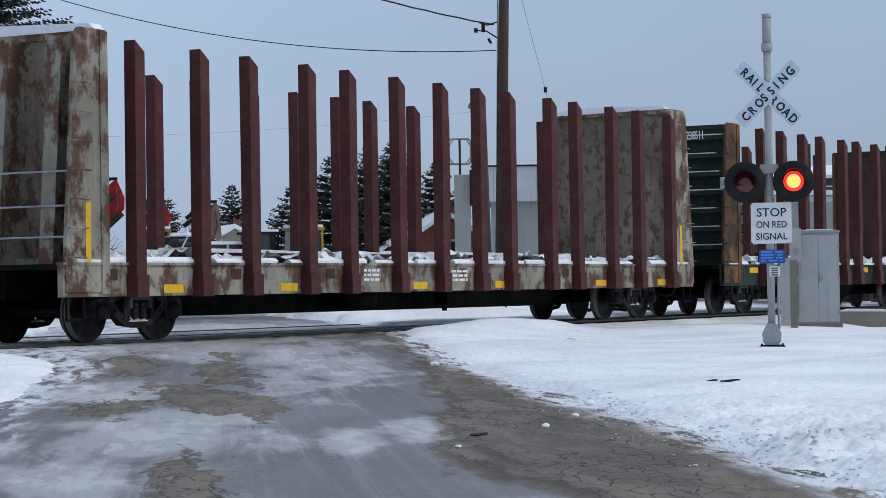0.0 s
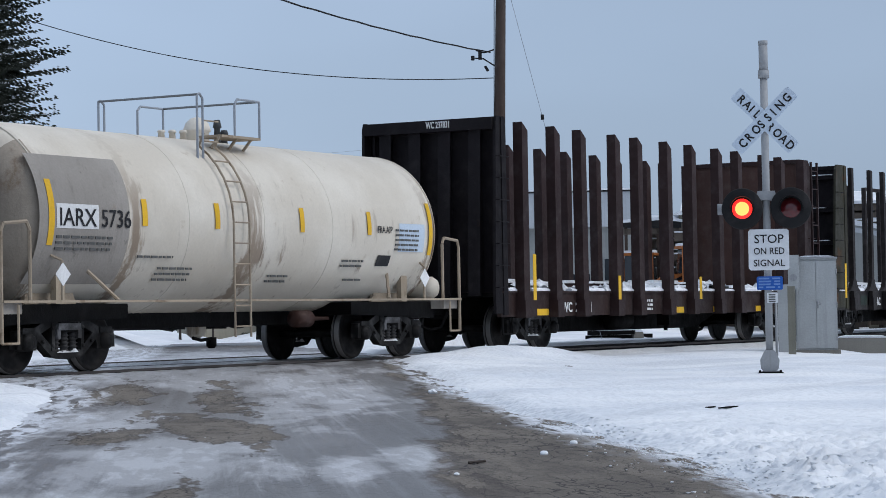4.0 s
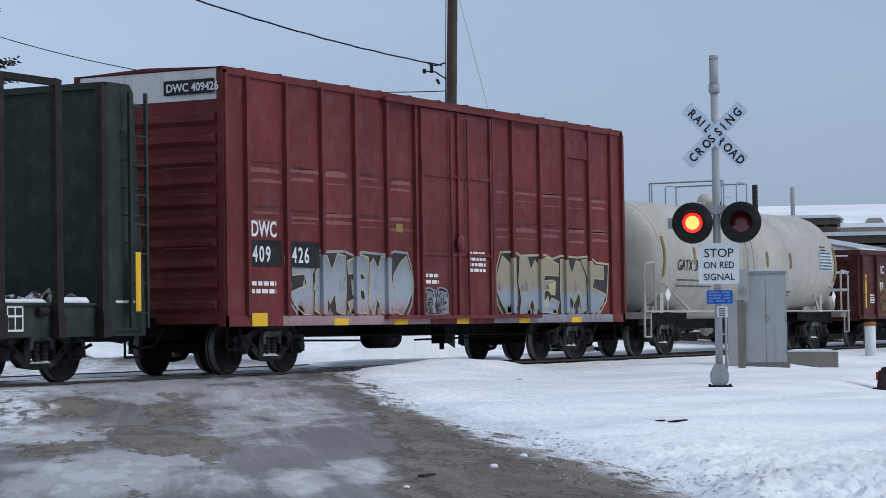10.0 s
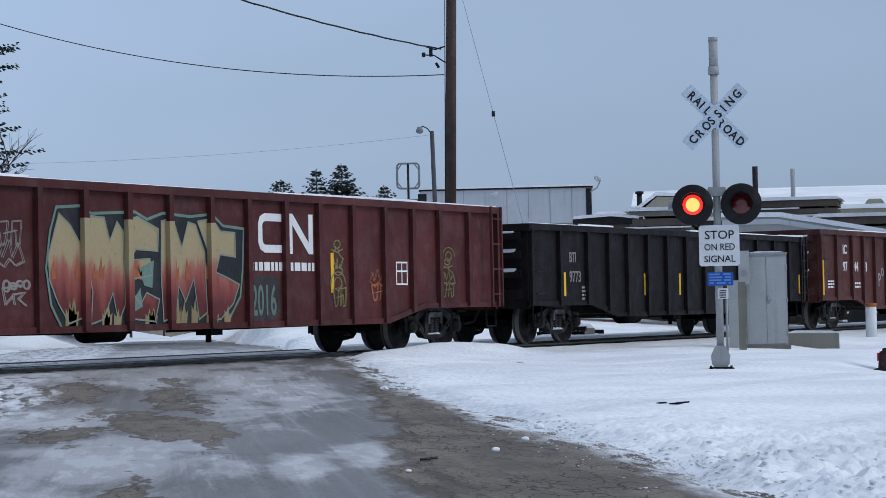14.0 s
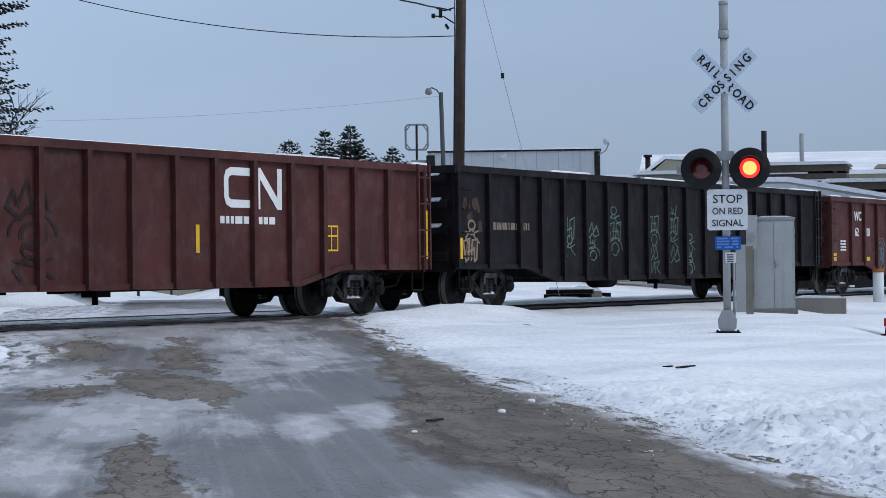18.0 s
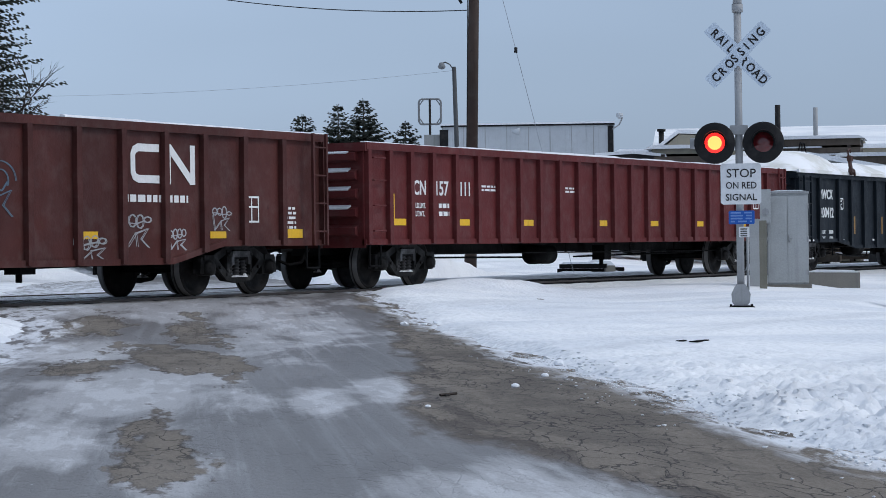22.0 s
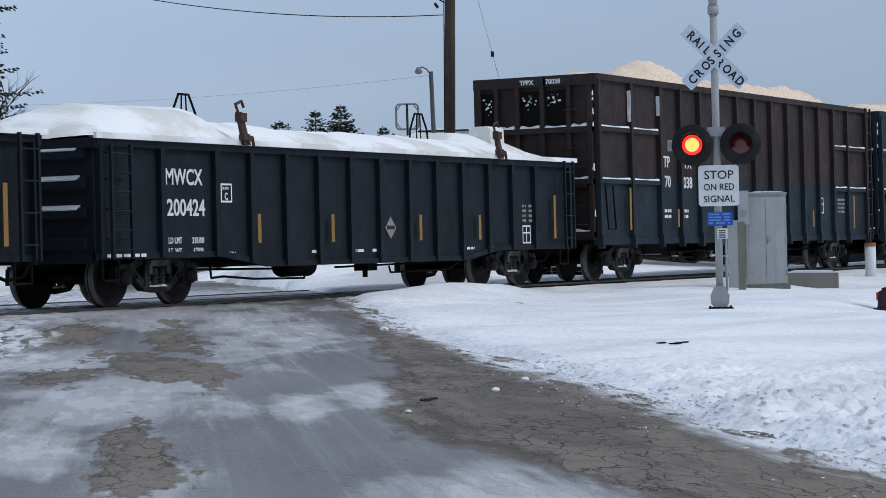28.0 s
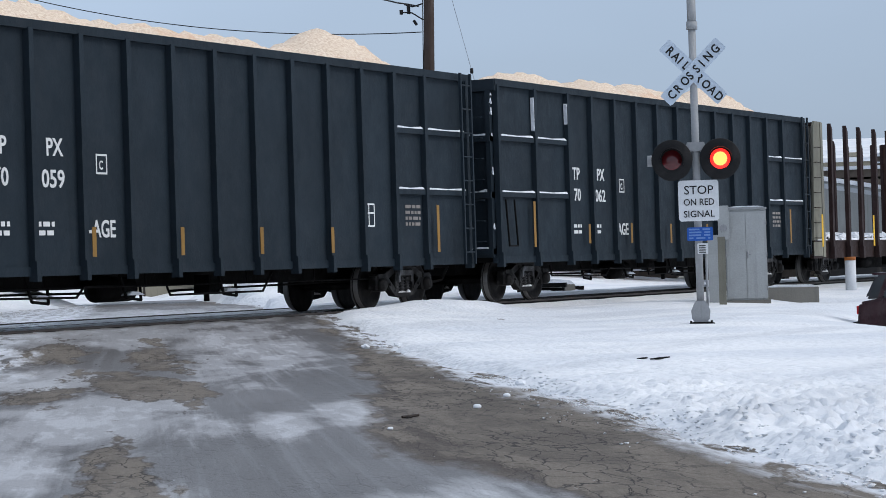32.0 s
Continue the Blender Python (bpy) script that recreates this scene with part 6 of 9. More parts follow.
def boxcar():
    L, H = 16.05, 5.05
    car = car_root("boxcar", "red high boxcar with white upper end and graffiti below", 139.35, L)
    for s, y in ((-1, NEAR + 0.06), (1, FAR - 0.06)):
        part("side_panel", box(B(), 0, L, y - 0.02, y + 0.02, 0.95, H - 0.08), "boxcar_red", car)
        part("side_sill", prism(B(), [(0, 0.80), (L, 0.80), (L, 0.98), (0, 0.98)], y - 0.06, y + 0.03), "boxcar_red", car)
        part("eave", box(B(), 0, L, y - 0.06, y + 0.06, H - 0.12, H), "boxcar_red", car)

    def post(s):
        return lambda: box(B(), -0.045, 0.045, *sorted((0.0, s * 0.075)), 0.97, H - 0.1)
    for x in (0.06, 0.70, 1.92, 3.09, 4.24, 5.38, 6.46, 9.62, 10.50, 11.78, 13.0, 14.2, 15.35, L - 0.06):
        for s, y in ((-1, NEAR + 0.04), (1, FAR - 0.04)):
            part("side_post", shared("box_post_%d" % s, post(s), "boxcar_red"), None, car, "", (x, y, 0))
    part("roof", prism(B(), [(NEAR + 0.02, H - 0.01), (0, H + 0.05), (FAR - 0.02, H - 0.01)], -0.02, L + 0.02, "yz"), "boxcar_red", car)
    for i in range(14):
        x = 0.6 + i * 1.14
        part("roof_rib", prism(B(), [(NEAR, H - 0.01), (0, H + 0.06), (FAR, H - 0.01), (FAR, H + 0.02), (0, H + 0.09), (NEAR, H + 0.02)], x, x + 0.07, "yz"), "boxcar_red", car)
    for x, d in ((0.05, -1), (L - 0.05, 1)):
        part("end_panel", prism(B(), [(NEAR + 0.06, 0.85), (FAR - 0.06, 0.85), (FAR - 0.06, H - 0.02), (0, H + 0.03), (NEAR + 0.06, H - 0.02)], x - 0.03, x + 0.03, "yz"), "boxcar_red", car)
        for k in range(10):
            z = 1.15 + k * 0.34
            part("end_corrugation", prism(B(), [(x + d * 0.02, z - 0.12), (x + d * 0.13, z - 0.04), (x + d * 0.13, z + 0.04), (x + d * 0.02, z + 0.12)], NEAR + 0.15, FAR - 0.15), "boxcar_red", car)
        part("white_end_band", box(B(), *sorted((x + d * 0.032, x + d * 0.042)), NEAR + 0.07, FAR - 0.07, 4.52, H - 0.03), "white_paint", car, "white painted upper end")
        part("corner_post", box(B(), x - 0.06, x + 0.06, NEAR + 0.0, NEAR + 0.12, 0.8, H - 0.05), "boxcar_red", car)
    part("number_plate", box(B(), -0.03, -0.008, NEAR + 0.16, NEAR + 1.15, 4.62, 4.86), "letter_black", car, "black panel with white car number")
    o = write("DWC 409426", 0.14, "letter_white", car, -0.034, NEAR + 1.1, 4.67, 0.78)
    o.rotation_euler = (0, 0, -math.pi / 2)
    # plug door
    part("door", box(B(), 6.55, 9.5, NEAR - 0.03, NEAR + 0.05, 0.95, H - 0.18), "boxcar_red", car)
    for z in (H - 0.16, 0.90):
        part("door_track", box(B(), 5.2, 11.6, NEAR - 0.10, NEAR + 0.02, z, z + 0.07), "boxcar_red", car)
    for x in (6.6, 8.05, 9.42):
        part("door_post", box(B(), x - 0.04, x + 0.04, NEAR - 0.08, NEAR - 0.03, 0.97, H - 0.2), "boxcar_red", car)
    for x in (7.7, 8.4):
        part("lock_rod", rod(B(), (x, NEAR - 0.09, 0.95), (x, NEAR - 0.09, H - 0.3), 0.025, 8), "boxcar_red", car)
    for z in (2.1, 3.6):
        part("door_rail", box(B(), 6.6, 9.42, NEAR - 0.06, NEAR - 0.03, z, z + 0.06), "boxcar_red", car)
    part("door_wheel", lathe(B(), [(NEAR - 0.12, 0.03), (NEAR - 0.12, 0.16), (NEAR - 0.10, 0.16), (NEAR - 0.10, 0.03)], "y", 18, (8.05, 0, 2.35)), "boxcar_red", car)
    part("vent_hatch", box(B(), 13.1, 14.5, NEAR + 0.0, NEAR + 0.045, 4.3, 4.72), "boxcar_red", car)
    y = NEAR + 0.036
    write("DWC", 0.27, "letter_white", car, 0.84, y, 2.3, 0.72)
    for xx, word in ((0.80, "409"), (2.0, "426")):
        plate(car, "number_patch", xx, 1.80, 0.98, 0.44, y - (0.022 if xx > 1 else 0.0), "signal_black", "dark patch behind the number")
        write(word, 0.27, "letter_white", car, xx + 0.07, y - (0.030 if xx > 1 else 0.008), 1.88, 0.72, spacing=1.25)
    bars(car, 0.85, y, 1.55, 2, 0.75, 0.13, seed=81)
    bars(car, 6.75, NEAR - 0.032, 1.75, 2, 0.5, 0.12, seed=82)
    bars(car, 8.5, NEAR - 0.032, 2.2, 4, 0.7, 0.11, seed=83)
    plate(car, "sticker", 5.75, 2.5, 0.25, 0.16, y, "dull_yellow")
    rnd = random.Random(3)
    for x0, x1 in ((0.76, 1.86), (1.97, 3.04), (3.14, 4.19), (4.30, 5.33), (5.43, 6.40), (9.68, 10.45), (10.55, 11.72), (11.84, 12.94), (13.06, 14.14), (14.26, 15.28)):
        for z in (3.38, 2.66):
            for zz, hh, mat in ((z, 0.05, "scuffed_red"), (z - 0.13, 0.03, "scuffed_red"), (z + 0.10, 0.02, "oxide_brown")):
                a, b = x0 + rnd.uniform(0, 0.15), x1 - rnd.uniform(0, 0.2)
                zz += rnd.uniform(-0.05, 0.05)
                hh *= rnd.uniform(0.5, 2.0)
                part("paint_scrape", prism(B(), [(a, zz), (b, zz + 0.01), (b - 0.03, zz + hh), ((a + b) / 2, zz + hh * 1.3), (a + 0.05, zz + hh)], y - 0.003, y), mat, car)
    # two sprayed pieces along the foot of the car, running on over the posts
    plate(car, "graffiti_ground", 1.75, 0.805, 5.2, 0.165, NEAR - 0.001, "silver_blend")
    plate(car, "graffiti_ground", 9.6, 0.805, 5.75, 0.165, NEAR - 0.001, "tan_blend")
    block_letters(car, 1.85, 6.38, 0.92, 2.12, y, NEAR - 0.037, (3.09, 4.24, 5.38), "silver_blend", "graffiti_ink", "graffiti_silver", "graffiti_pale", "graffiti_lilac", "graffiti_silver", True)
    block_letters(car, 9.72, 15.26, 0.92, 2.22, y, NEAR - 0.037, (10.50, 11.78, 13.0, 14.2), "tan_blend", "graffiti_ink", "graffiti_pale", "graffiti_pale", "graffiti_silver", "graffiti_lilac")
    sprayed_piece(car, 6.62, 7.6, 0.97, 1.5, NEAR - 0.031, NEAR - 0.031, (), "silver_blend", "graffiti_ink", "graffiti_silver", "graffiti_lilac", 10, 0.45)
    for x, w in ((0.77, 0.47), (3.4, 0.5), (5.55, 0.5), (8.0, 0.5), (10.7, 0.5), (13.2, 0.5)):
        plate(car, "yellow_plate", x, 0.80, w, 0.22 if x < 1 else 0.12, NEAR - 0.012, "yellow_paint")
    part("floor", box(B(), 0.1, L - 0.1, NEAR + 0.1, FAR - 0.1, 0.82, 1.0), "undergear", car)
    part("centre_sill", box(B(), 0.2, L - 0.2, -0.3, 0.3, 0.6, 0.82), "undergear", car)
    running_gear(car, L, 2.0)
    for k in range(8):
        bm = bar_path(B(), [(-0.02, NEAR + 0.3, 1.2 + k * 0.44), (-0.14, NEAR + 0.3, 1.2 + k * 0.44), (-0.14, NEAR + 1.1, 1.2 + k * 0.44), (-0.02, NEAR + 1.1, 1.2 + k * 0.44)], 0.015)
        part("end_rung", bm, "boxcar_red", car)
    stirrup(car, 0.1, 0.4, 0.42, 0.8)
    stirrup(car, L - 0.5, 0.4, 0.42, 0.8)
    return car


def covered_gondola(start, L, number):
    H = 2.58
    car = gondola("covered_gondola", "dark green gondola car under a snowy white cover", start, L, H, "hopper_green", [0.11, 1.69, 3.21, 4.25, 5.34, 6.41, 7.49, 8.54, 9.64, 10.7, 11.76, 12.87, 13.92, 14.96, L - 0.12], True, 0.74, 0.56, 4, 0.3)
    y = Y1
    tx = 1.79
    write("MWCX", 0.26, "letter_white", car, tx + 0.05, y, 1.9, 0.75)
    write(number, 0.27, "letter_white", car, tx + 0.09, y, 1.41, 0.80)
    for a, b in (((3.42, 1.64), (3.72, 1.64)), ((3.42, 1.92), (3.72, 1.92)), ((3.42, 1.64), (3.42, 1.92)), ((3.72, 1.64), (3.72, 1.92))):
        band(car, "stencil_line", [a, b], 0.03, y, "letter_white")
    write("C", 0.12, "letter_white", car, 3.52, y, 1.67, 0.7)
    write("PLATE", 0.05, "letter_white", car, 3.46, y, 1.83, 0.8)
    for x in (4.36, 6.73, 9.92, 12.33, 15.75):
        reflector(car, x, 0.96, 0.1, 0.48 if x < 15 else 0.9, NEAR - 0.022, "amber_paint")
    for r, mat, out in ((0.24, "letter_black", 0.004), (0.20, "faded_letter", 0.008)):
        part("diamond_plate", prism(B(), [(8.98 - r, 1.2), (8.98, 1.2 - r), (8.98 + r, 1.2), (8.98, 1.2 + r)], y - out, y), mat, car)
    part("diamond_plate", box(B(), 8.84, 9.12, y - 0.011, y, 1.17, 1.24), "letter_black", car)
    roster_box(car, 14.45, 0.88, 0.34, y)
    bars(car, 14.45, y, 1.66, 4, 0.16, 0.10, "faded_letter", seed=91)
    bars(car, 14.74, y, 1.66, 4, 0.18, 0.10, "faded_letter", seed=92)
    for word, xx, zz in (("LD LMT", 1.90, 0.97), ("218100", 2.56, 0.97), ("LT  WT", 1.90, 0.80), (" 67900", 2.56, 0.80)):
        write(word, 0.10, "letter_white", car, xx, y, zz, 0.68)
    bars(car, 0.2, y - 0.07, 0.82, 1, 1.0, 0.09, seed=95)
    for x in (3.4, 6.2, 7.6, 8.3, 11.9, 13.0):
        bars(car, x, y, 0.82, 1, 0.4, 0.09, seed=int(x * 10))
    ladder(car, 0.2, 0.5, 0.74, H - 0.1, "hopper_green", 6)
    part("brake_pipe", bar_path(B(), [(3.3, -1.25, 0.72), (3.35, -1.25, 0.40), (3.7, -1.25, 0.42), (4.7, -1.2, 0.36), (6.3, -1.2, 0.34), (6.4, -1.2, 0.5)], 0.022), "undergear", car)
    part("brake_pipe", bar_path(B(), [(9.3, -1.2, 0.5), (9.35, -1.2, 0.38), (11.6, -1.2, 0.40), (12.3, -1.2, 0.6)], 0.02), "undergear", car)
    # the cover: a shallow hood with low steps near its ends, drifted snow on it
    bm, n, ny = B(), 72, 14
    grid = []
    for i in range(n + 1):
        x = -0.08 + (L + 0.16) * i / n
        e = min(x + 0.08, L + 0.08 - x)
        rise = 0.04 + 0.51 * min(1.0, (max(0.0, e - 0.9) / 1.8) ** 0.6) - (0.16 if 4.0 < x < L - 3.6 else 0.0)
        if x < 4.0:  # the deeper drift on the leading end
            rise = 0.64 * min(1.0, (max(0.0, e) / 1.5) ** 0.55) - 0.25 * min(1.0, max(0.0, x - 3.55) / 0.25)
        row = []
        for j in range(ny + 1):
            q = j / ny * 2 - 1
            yy = q * 1.56
            z = H + 0.02 + rise * (1 - abs(q) ** 2.6) + 0.07 * noise.noise((x * 0.5 + start, q * 1.4, 0.0)) * (1 - q * q) + 0.05 * noise.noise((x * 1.7 + start, q * 3, 4.0)) * (1 - q * q)
            row.append(bm.verts.new((x, yy, z)))
        grid.append(row)
    for i in range(n):
        for j in range(ny):
            bm.faces.new((grid[i][j], grid[i + 1][j], grid[i + 1][j + 1], grid[i][j + 1])).smooth = True
    part("cover", bm, "tarp_snow", car, "white cover with drifted snow")
    for y0 in (-1.58, 1.52):
        part("cover_rim", box(B(), -0.1, L + 0.1, y0, y0 + 0.06, H - 0.02, H + 0.07), "tarp_snow", car)
    for x in (L - 3.2,):
        part("cover_step", prism(B(), [(-1.22, H + 0.08), (-0.7, H + 0.12), (-0.72, H + 0.62), (-0.78, H + 0.66), (-1.12, H + 0.66), (-1.2, H + 0.60)], x, x + 0.6, "yz"), "tarp_snow", car)
    for x in (3.78, L - 3.72):
        bm = prism(B(), [(x + 0.05, H - 0.02), (x + 0.22, H - 0.02), (x + 0.10, H + 0.25), (x - 0.02, H + 0.52), (x - 0.14, H + 0.52), (x - 0.06, H + 0.25)], -1.66, -1.60)
        bar_path(bm, [(x - 0.08, -1.62, H + 0.5), (x - 0.16, -1.62, H + 0.64), (x + 0.02, -1.62, H + 0.70), (x + 0.08, -1.62, H + 0.60)], 0.025)
        box(bm, x - 0.12, x + 0.06, -1.70, -1.58, H + 0.36, H + 0.50)
        box(bm, x - 0.02, x + 0.16, -1.69, -1.58, H + 0.06, H + 0.16)
        bar_path(bm, [(x + 0.12, -1.66, H + 0.02), (x + 0.26, -1.66, H + 0.12), (x + 0.30, -1.66, H - 0.03)], 0.03)
        part("cover_clamp", bm, "rust_brown", car, "rusty red-brown cover clamp")
    for x in (4.5, L - 4.0):
        bm = bar_path(B(), [(x - 0.40, 0.0, H + 0.30), (x - 0.34, 0.0, H + 0.62), (x - 0.15, 0.0, H + 0.93), (x + 0.15, 0.0, H + 0.93), (x + 0.34, 0.0, H + 0.62), (x + 0.40, 0.0, H + 0.30)], 0.022)
        for dx in (-0.06, 0.06):
            bar_path(bm, [(x + dx * 1.6, 0.0, H + 0.3), (x + dx, 0.0, H + 0.93)], 0.015)
        part("lifting_bail", bm, "undergear", car)
    return car


def chip_car(start, L, number, faded=False):
    H, low = 4.55, 0.92
    car = car_root("wood_chip_car", "tall %s wood chip car heaped with chips" % ("brown and green faded" if faded else "dark green"), start, L)
    top = "chip_faded" if faded else "chip_green"
    for s, y in ((-1, NEAR + 0.10), (1, FAR - 0.10)):
        if faded:
            part("side_panel", box(B(), 0.1, L - 0.1, y - 0.02, y + 0.02, 2.32, H - 0.1), top, car, "faded brown upper side")
            part("side_panel", box(B(), 0.1, L - 0.1, y - 0.02, y + 0.02, low, 2.32), "chip_green", car)
        else:
            part("side_panel", box(B(), 0.1, L - 0.1, y - 0.02, y + 0.02, low, H - 0.1), "chip_green", car)
        part("top_chord", box(B(), 0, L, y - 0.11, y + 0.11, H - 0.14, H), top, car)
        part("side_sill", box(B(), 0, L, y - 0.05, y + 0.05, low - 0.12, low + 0.02), "chip_green", car)
    xs = [0.1, 1.85, 3.5] + [3.5 + (L - 5.35) * k / 11 for k in range(1, 12)] + [L - 0.12]

    def rib(s, z0, z1, foot):
        def make():
            bm = box(B(), -0.055, 0.055, *sorted((0.0, s * 0.12)), z0, z1)
            if foot:
                prism(bm, [(-0.05, 0.72), (0.05, 0.72), (0.055, low + 0.1), (-0.055, low + 0.1)], *sorted((0.0, s * 0.15)))
            return bm
        return make
    for i, x in enumerate(xs):
        for s, y in ((-1, NEAR + 0.09), (1, FAR - 0.09)):
            if faded:
                part("side_rib", shared("chip_rib_low_%d" % s, rib(s, low, 2.32, True), "chip_green"), None, car, "", (x, y, 0))
                part("side_rib", shared("chip_rib_top_%d" % s, rib(s, 2.32, H - 0.12, False), "chip_faded"), None, car, "", (x, y, 0))
            else:
                part("side_rib", shared("chip_rib_%d" % s, rib(s, low, H - 0.12, True), "chip_green"), None, car, "", (x, y, 0))
    for x0, x1 in ((0.18, 1.79), (1.91, 3.44), (xs[-3] + 0.06, xs[-2] - 0.06), (xs[-2] + 0.06, L - 0.18)):
        for z in (2.25, 3.4):
            part("side_rail", box(B(), x0, x1, NEAR + 0.0, NEAR + 0.1, z - 0.1, z), top if z > 3 else "chip_green", car)
            w = (x1 - x0)
            part("ledge_snow", prism(B(), [(x0 + 0.03, z), (x0 + 0.1, z + 0.035), (x0 + w * 0.5, z + 0.02), (x1 - 0.1, z + 0.045), (x1 - 0.02, z)], NEAR + 0.0, NEAR + 0.09), "snow", car, "snow on the ledge")
    drift = random.Random(int(start) + 21)
    for x, d in ((0.08, -1), (L - 0.08, 1)):
        part("end_panel", box(B(), x - 0.03, x + 0.03, NEAR + 0.1, FAR - 0.1, low, H - 0.1), top, car)
        part("end_chord", box(B(), x - 0.12, x + 0.12, NEAR, FAR, H - 0.24, H - 0.004), top, car)
        posts = (-1.35, -0.85, -0.21, 0.40, 0.92, 1.35)
        for yy in posts:
            part("end_post", box(B(), *sorted((x, x + d * 0.16)), yy - 0.05, yy + 0.05, low, H - 0.24), top, car)
        for z in (1.1, 2.25, 3.4):
            part("end_rail", box(B(), *sorted((x, x + d * 0.20)), NEAR + 0.1, FAR - 0.1, z - 0.12, z), top, car)
            for y0, y1 in zip(posts[:4], posts[1:]):
                hs = [drift.uniform(0.02, 0.08) for _ in range(3)]
                part("ledge_snow", prism(B(), [(y0 + 0.06, z), (y0 + 0.08, z + hs[0]), ((y0 + y1) / 2, z + hs[1] * 0.5), (y1 - 0.12, z + hs[2]), (y1 - 0.06, z)], *sorted((x + d * 0.02, x + d * 0.19)), "yz"), "snow", car, "snow on the ledge")
    # the leading end: near-black plates paint shaded pockets, with snow, rungs and corner snow
    pick = random.Random(int(start) + 8)
    for yy, w in ((-0.53, 0.46), (0.10, 0.44), (1.14, 0.26)):
        part("end_pocket", box(B(), -0.005, 0.045, yy - w / 2, yy + w / 2, 3.44, 4.22), "undergear", car, "near-black plate painting the shade inside an end wall opening")
        bm = B()
        for _ in range(16):
            fy, fz, fr = yy + pick.gauss(0.02, 0.2) * w, pick.gauss(3.97, 0.08), pick.uniform(0.010, 0.034)
            fy = min(max(fy, yy - w * 0.42), yy + w * 0.42)
            prism(bm, [(fy + fr * pick.uniform(0.5, 1.3) * math.cos(k * 1.2566), fz + fr * pick.uniform(0.5, 1.2) * math.sin(k * 1.2566)) for k in range(5)], -0.012 - pick.uniform(0, 0.008), -0.006, "yz")
        part("pocket_snow", bm, "snow", car, "frosty snow lodged in the opening")
    for k in range(7):
        part("end_rung", bar_path(B(), [(-0.10, NEAR + 0.25, 1.25 + k * 0.42), (-0.18, NEAR + 0.25, 1.25 + k * 0.42), (-0.18, NEAR + 0.70, 1.25 + k * 0.42), (-0.10, NEAR + 0.70, 1.25 + k * 0.42)], 0.014), top, car)
    rnd = random.Random(int(start) + 3)
    for z in (1.5, 2.5, 3.45, 3.75, 4.0, 4.15):
        h, z, t = rnd.uniform(0.04, 0.18), z + rnd.uniform(-0.12, 0.12), rnd.uniform(0.02, 0.05)
        part("corner_snow", prism(B(), [(NEAR + 0.05, z), (NEAR + 0.05 + t, z + h * 0.2), (NEAR + 0.05 + t * 0.6, z + h * 0.8), (NEAR + 0.06, z + h)], -0.09, -0.06, "yz"), "snow", car, "snow clinging to the corner post")
    for x, z0, z1 in ((1.79, 3.55, 4.25), (3.44, 3.75, 4.2)):
        part("rib_snow", prism(B(), [(x - 0.006, z0), (x, z0), (x, z1), (x - 0.022, z1 - 0.03), (x - 0.014, (z0 + z1) / 2)], NEAR - 0.02, NEAR + 0.06), "snow", car, "snow caught beside a rib")
    part("floor", box(B(), 0.1, L - 0.1, NEAR + 0.12, FAR - 0.12, low - 0.1, low), "undergear", car)
    part("centre_sill", box(B(), 0.3, L - 0.3, -0.3, 0.3, 0.58, low - 0.1), "undergear", car)
    part("brake_pipe", bar_path(B(), [(3.2, -1.1, 0.75), (3.3, -1.1, 0.50), (6.2, -1.1, 0.46), (6.4, -1.1, 0.62), (8.6, -1.1, 0.60), (8.7, -1.1, 0.44), (11.5, -1.1, 0.44), (11.8, -1.1, 0.75)], 0.02), "undergear", car)
    for x in (5.2, 7.6, 10.4):
        part("brake_lever", bar_path(B(), [(x, -0.9, 0.8), (x + 0.1, -0.95, 0.42), (x + 0.5, -0.95, 0.38), (x + 0.55, -0.9, 0.6)], 0.025), "undergear", car)
        part("gear_snow", prism(B(), [(x + 0.1, 0.46), (x + 0.55, 0.46), (x + 0.4, 0.51), (x + 0.2, 0.52)], -1.0, -0.85), "snow", car, "snow on the brake gear")
    running_gear(car, L, 2.1)
    ladder(car, L - 0.55, 0.42, 0.8, H, top)
    bm = bar_path(B(), [(0.35, NEAR, 2.1), (0.35, NEAR - 0.06, 1.15), (0.75, NEAR - 0.06, 1.15), (0.75, NEAR, 2.1)], 0.02)
    part("hand_brake_rod", bm, "undergear", car)
    y = NEAR + 0.076
    if faded:
        for word, yy in (("TPPX", 0.33), ("70038", -0.30)):
            part("number_panel", box(B(), -0.052, -0.043, yy - 0.62, yy + 0.06, H - 0.21, H - 0.05), "letter_black", car)
            o = write(word, 0.11, "letter_white", car, -0.058, yy, H - 0.185, 0.8)
            o.rotation_euler = (0, 0, -math.pi / 2)
    write("TP", 0.27, "letter_white", car, 3.83, y, 2.58, 0.75)
    write("PX", 0.27, "letter_white", car, 5.12, y, 2.58, 0.75)
    write("70", 0.27, "letter_white", car, 3.88, y, 2.12, 0.8)
    write(number, 0.27, "letter_white", car, 5.0, y, 2.11, 0.85)
    write("-AGE", 0.27, "letter_white", car, 6.12, y, 1.72 if faded else 1.37, 0.7)
    for a, b in (((6.36, 2.34), (6.62, 2.34)), ((6.36, 2.62), (6.62, 2.62)), ((6.36, 2.34), (6.36, 2.62)), ((6.62, 2.34), (6.62, 2.62))):
        band(car, "stencil_line", [a, b], 0.03, y, "letter_white")
    write("C", 0.14, "letter_white", car, 6.43, y, 2.40, 0.6)
    bars(car, 3.83, y, 1.6, 2, 0.4, 0.13, seed=101)
    bars(car, 4.88, y, 1.6, 2, 0.4, 0.13, seed=102)
    roster_box(car, L - 4.2, 1.55, 0.4, y)
    bars(car, L - 2.6, y, 1.95, 4, 0.6, 0.11, "faded_letter", seed=103)
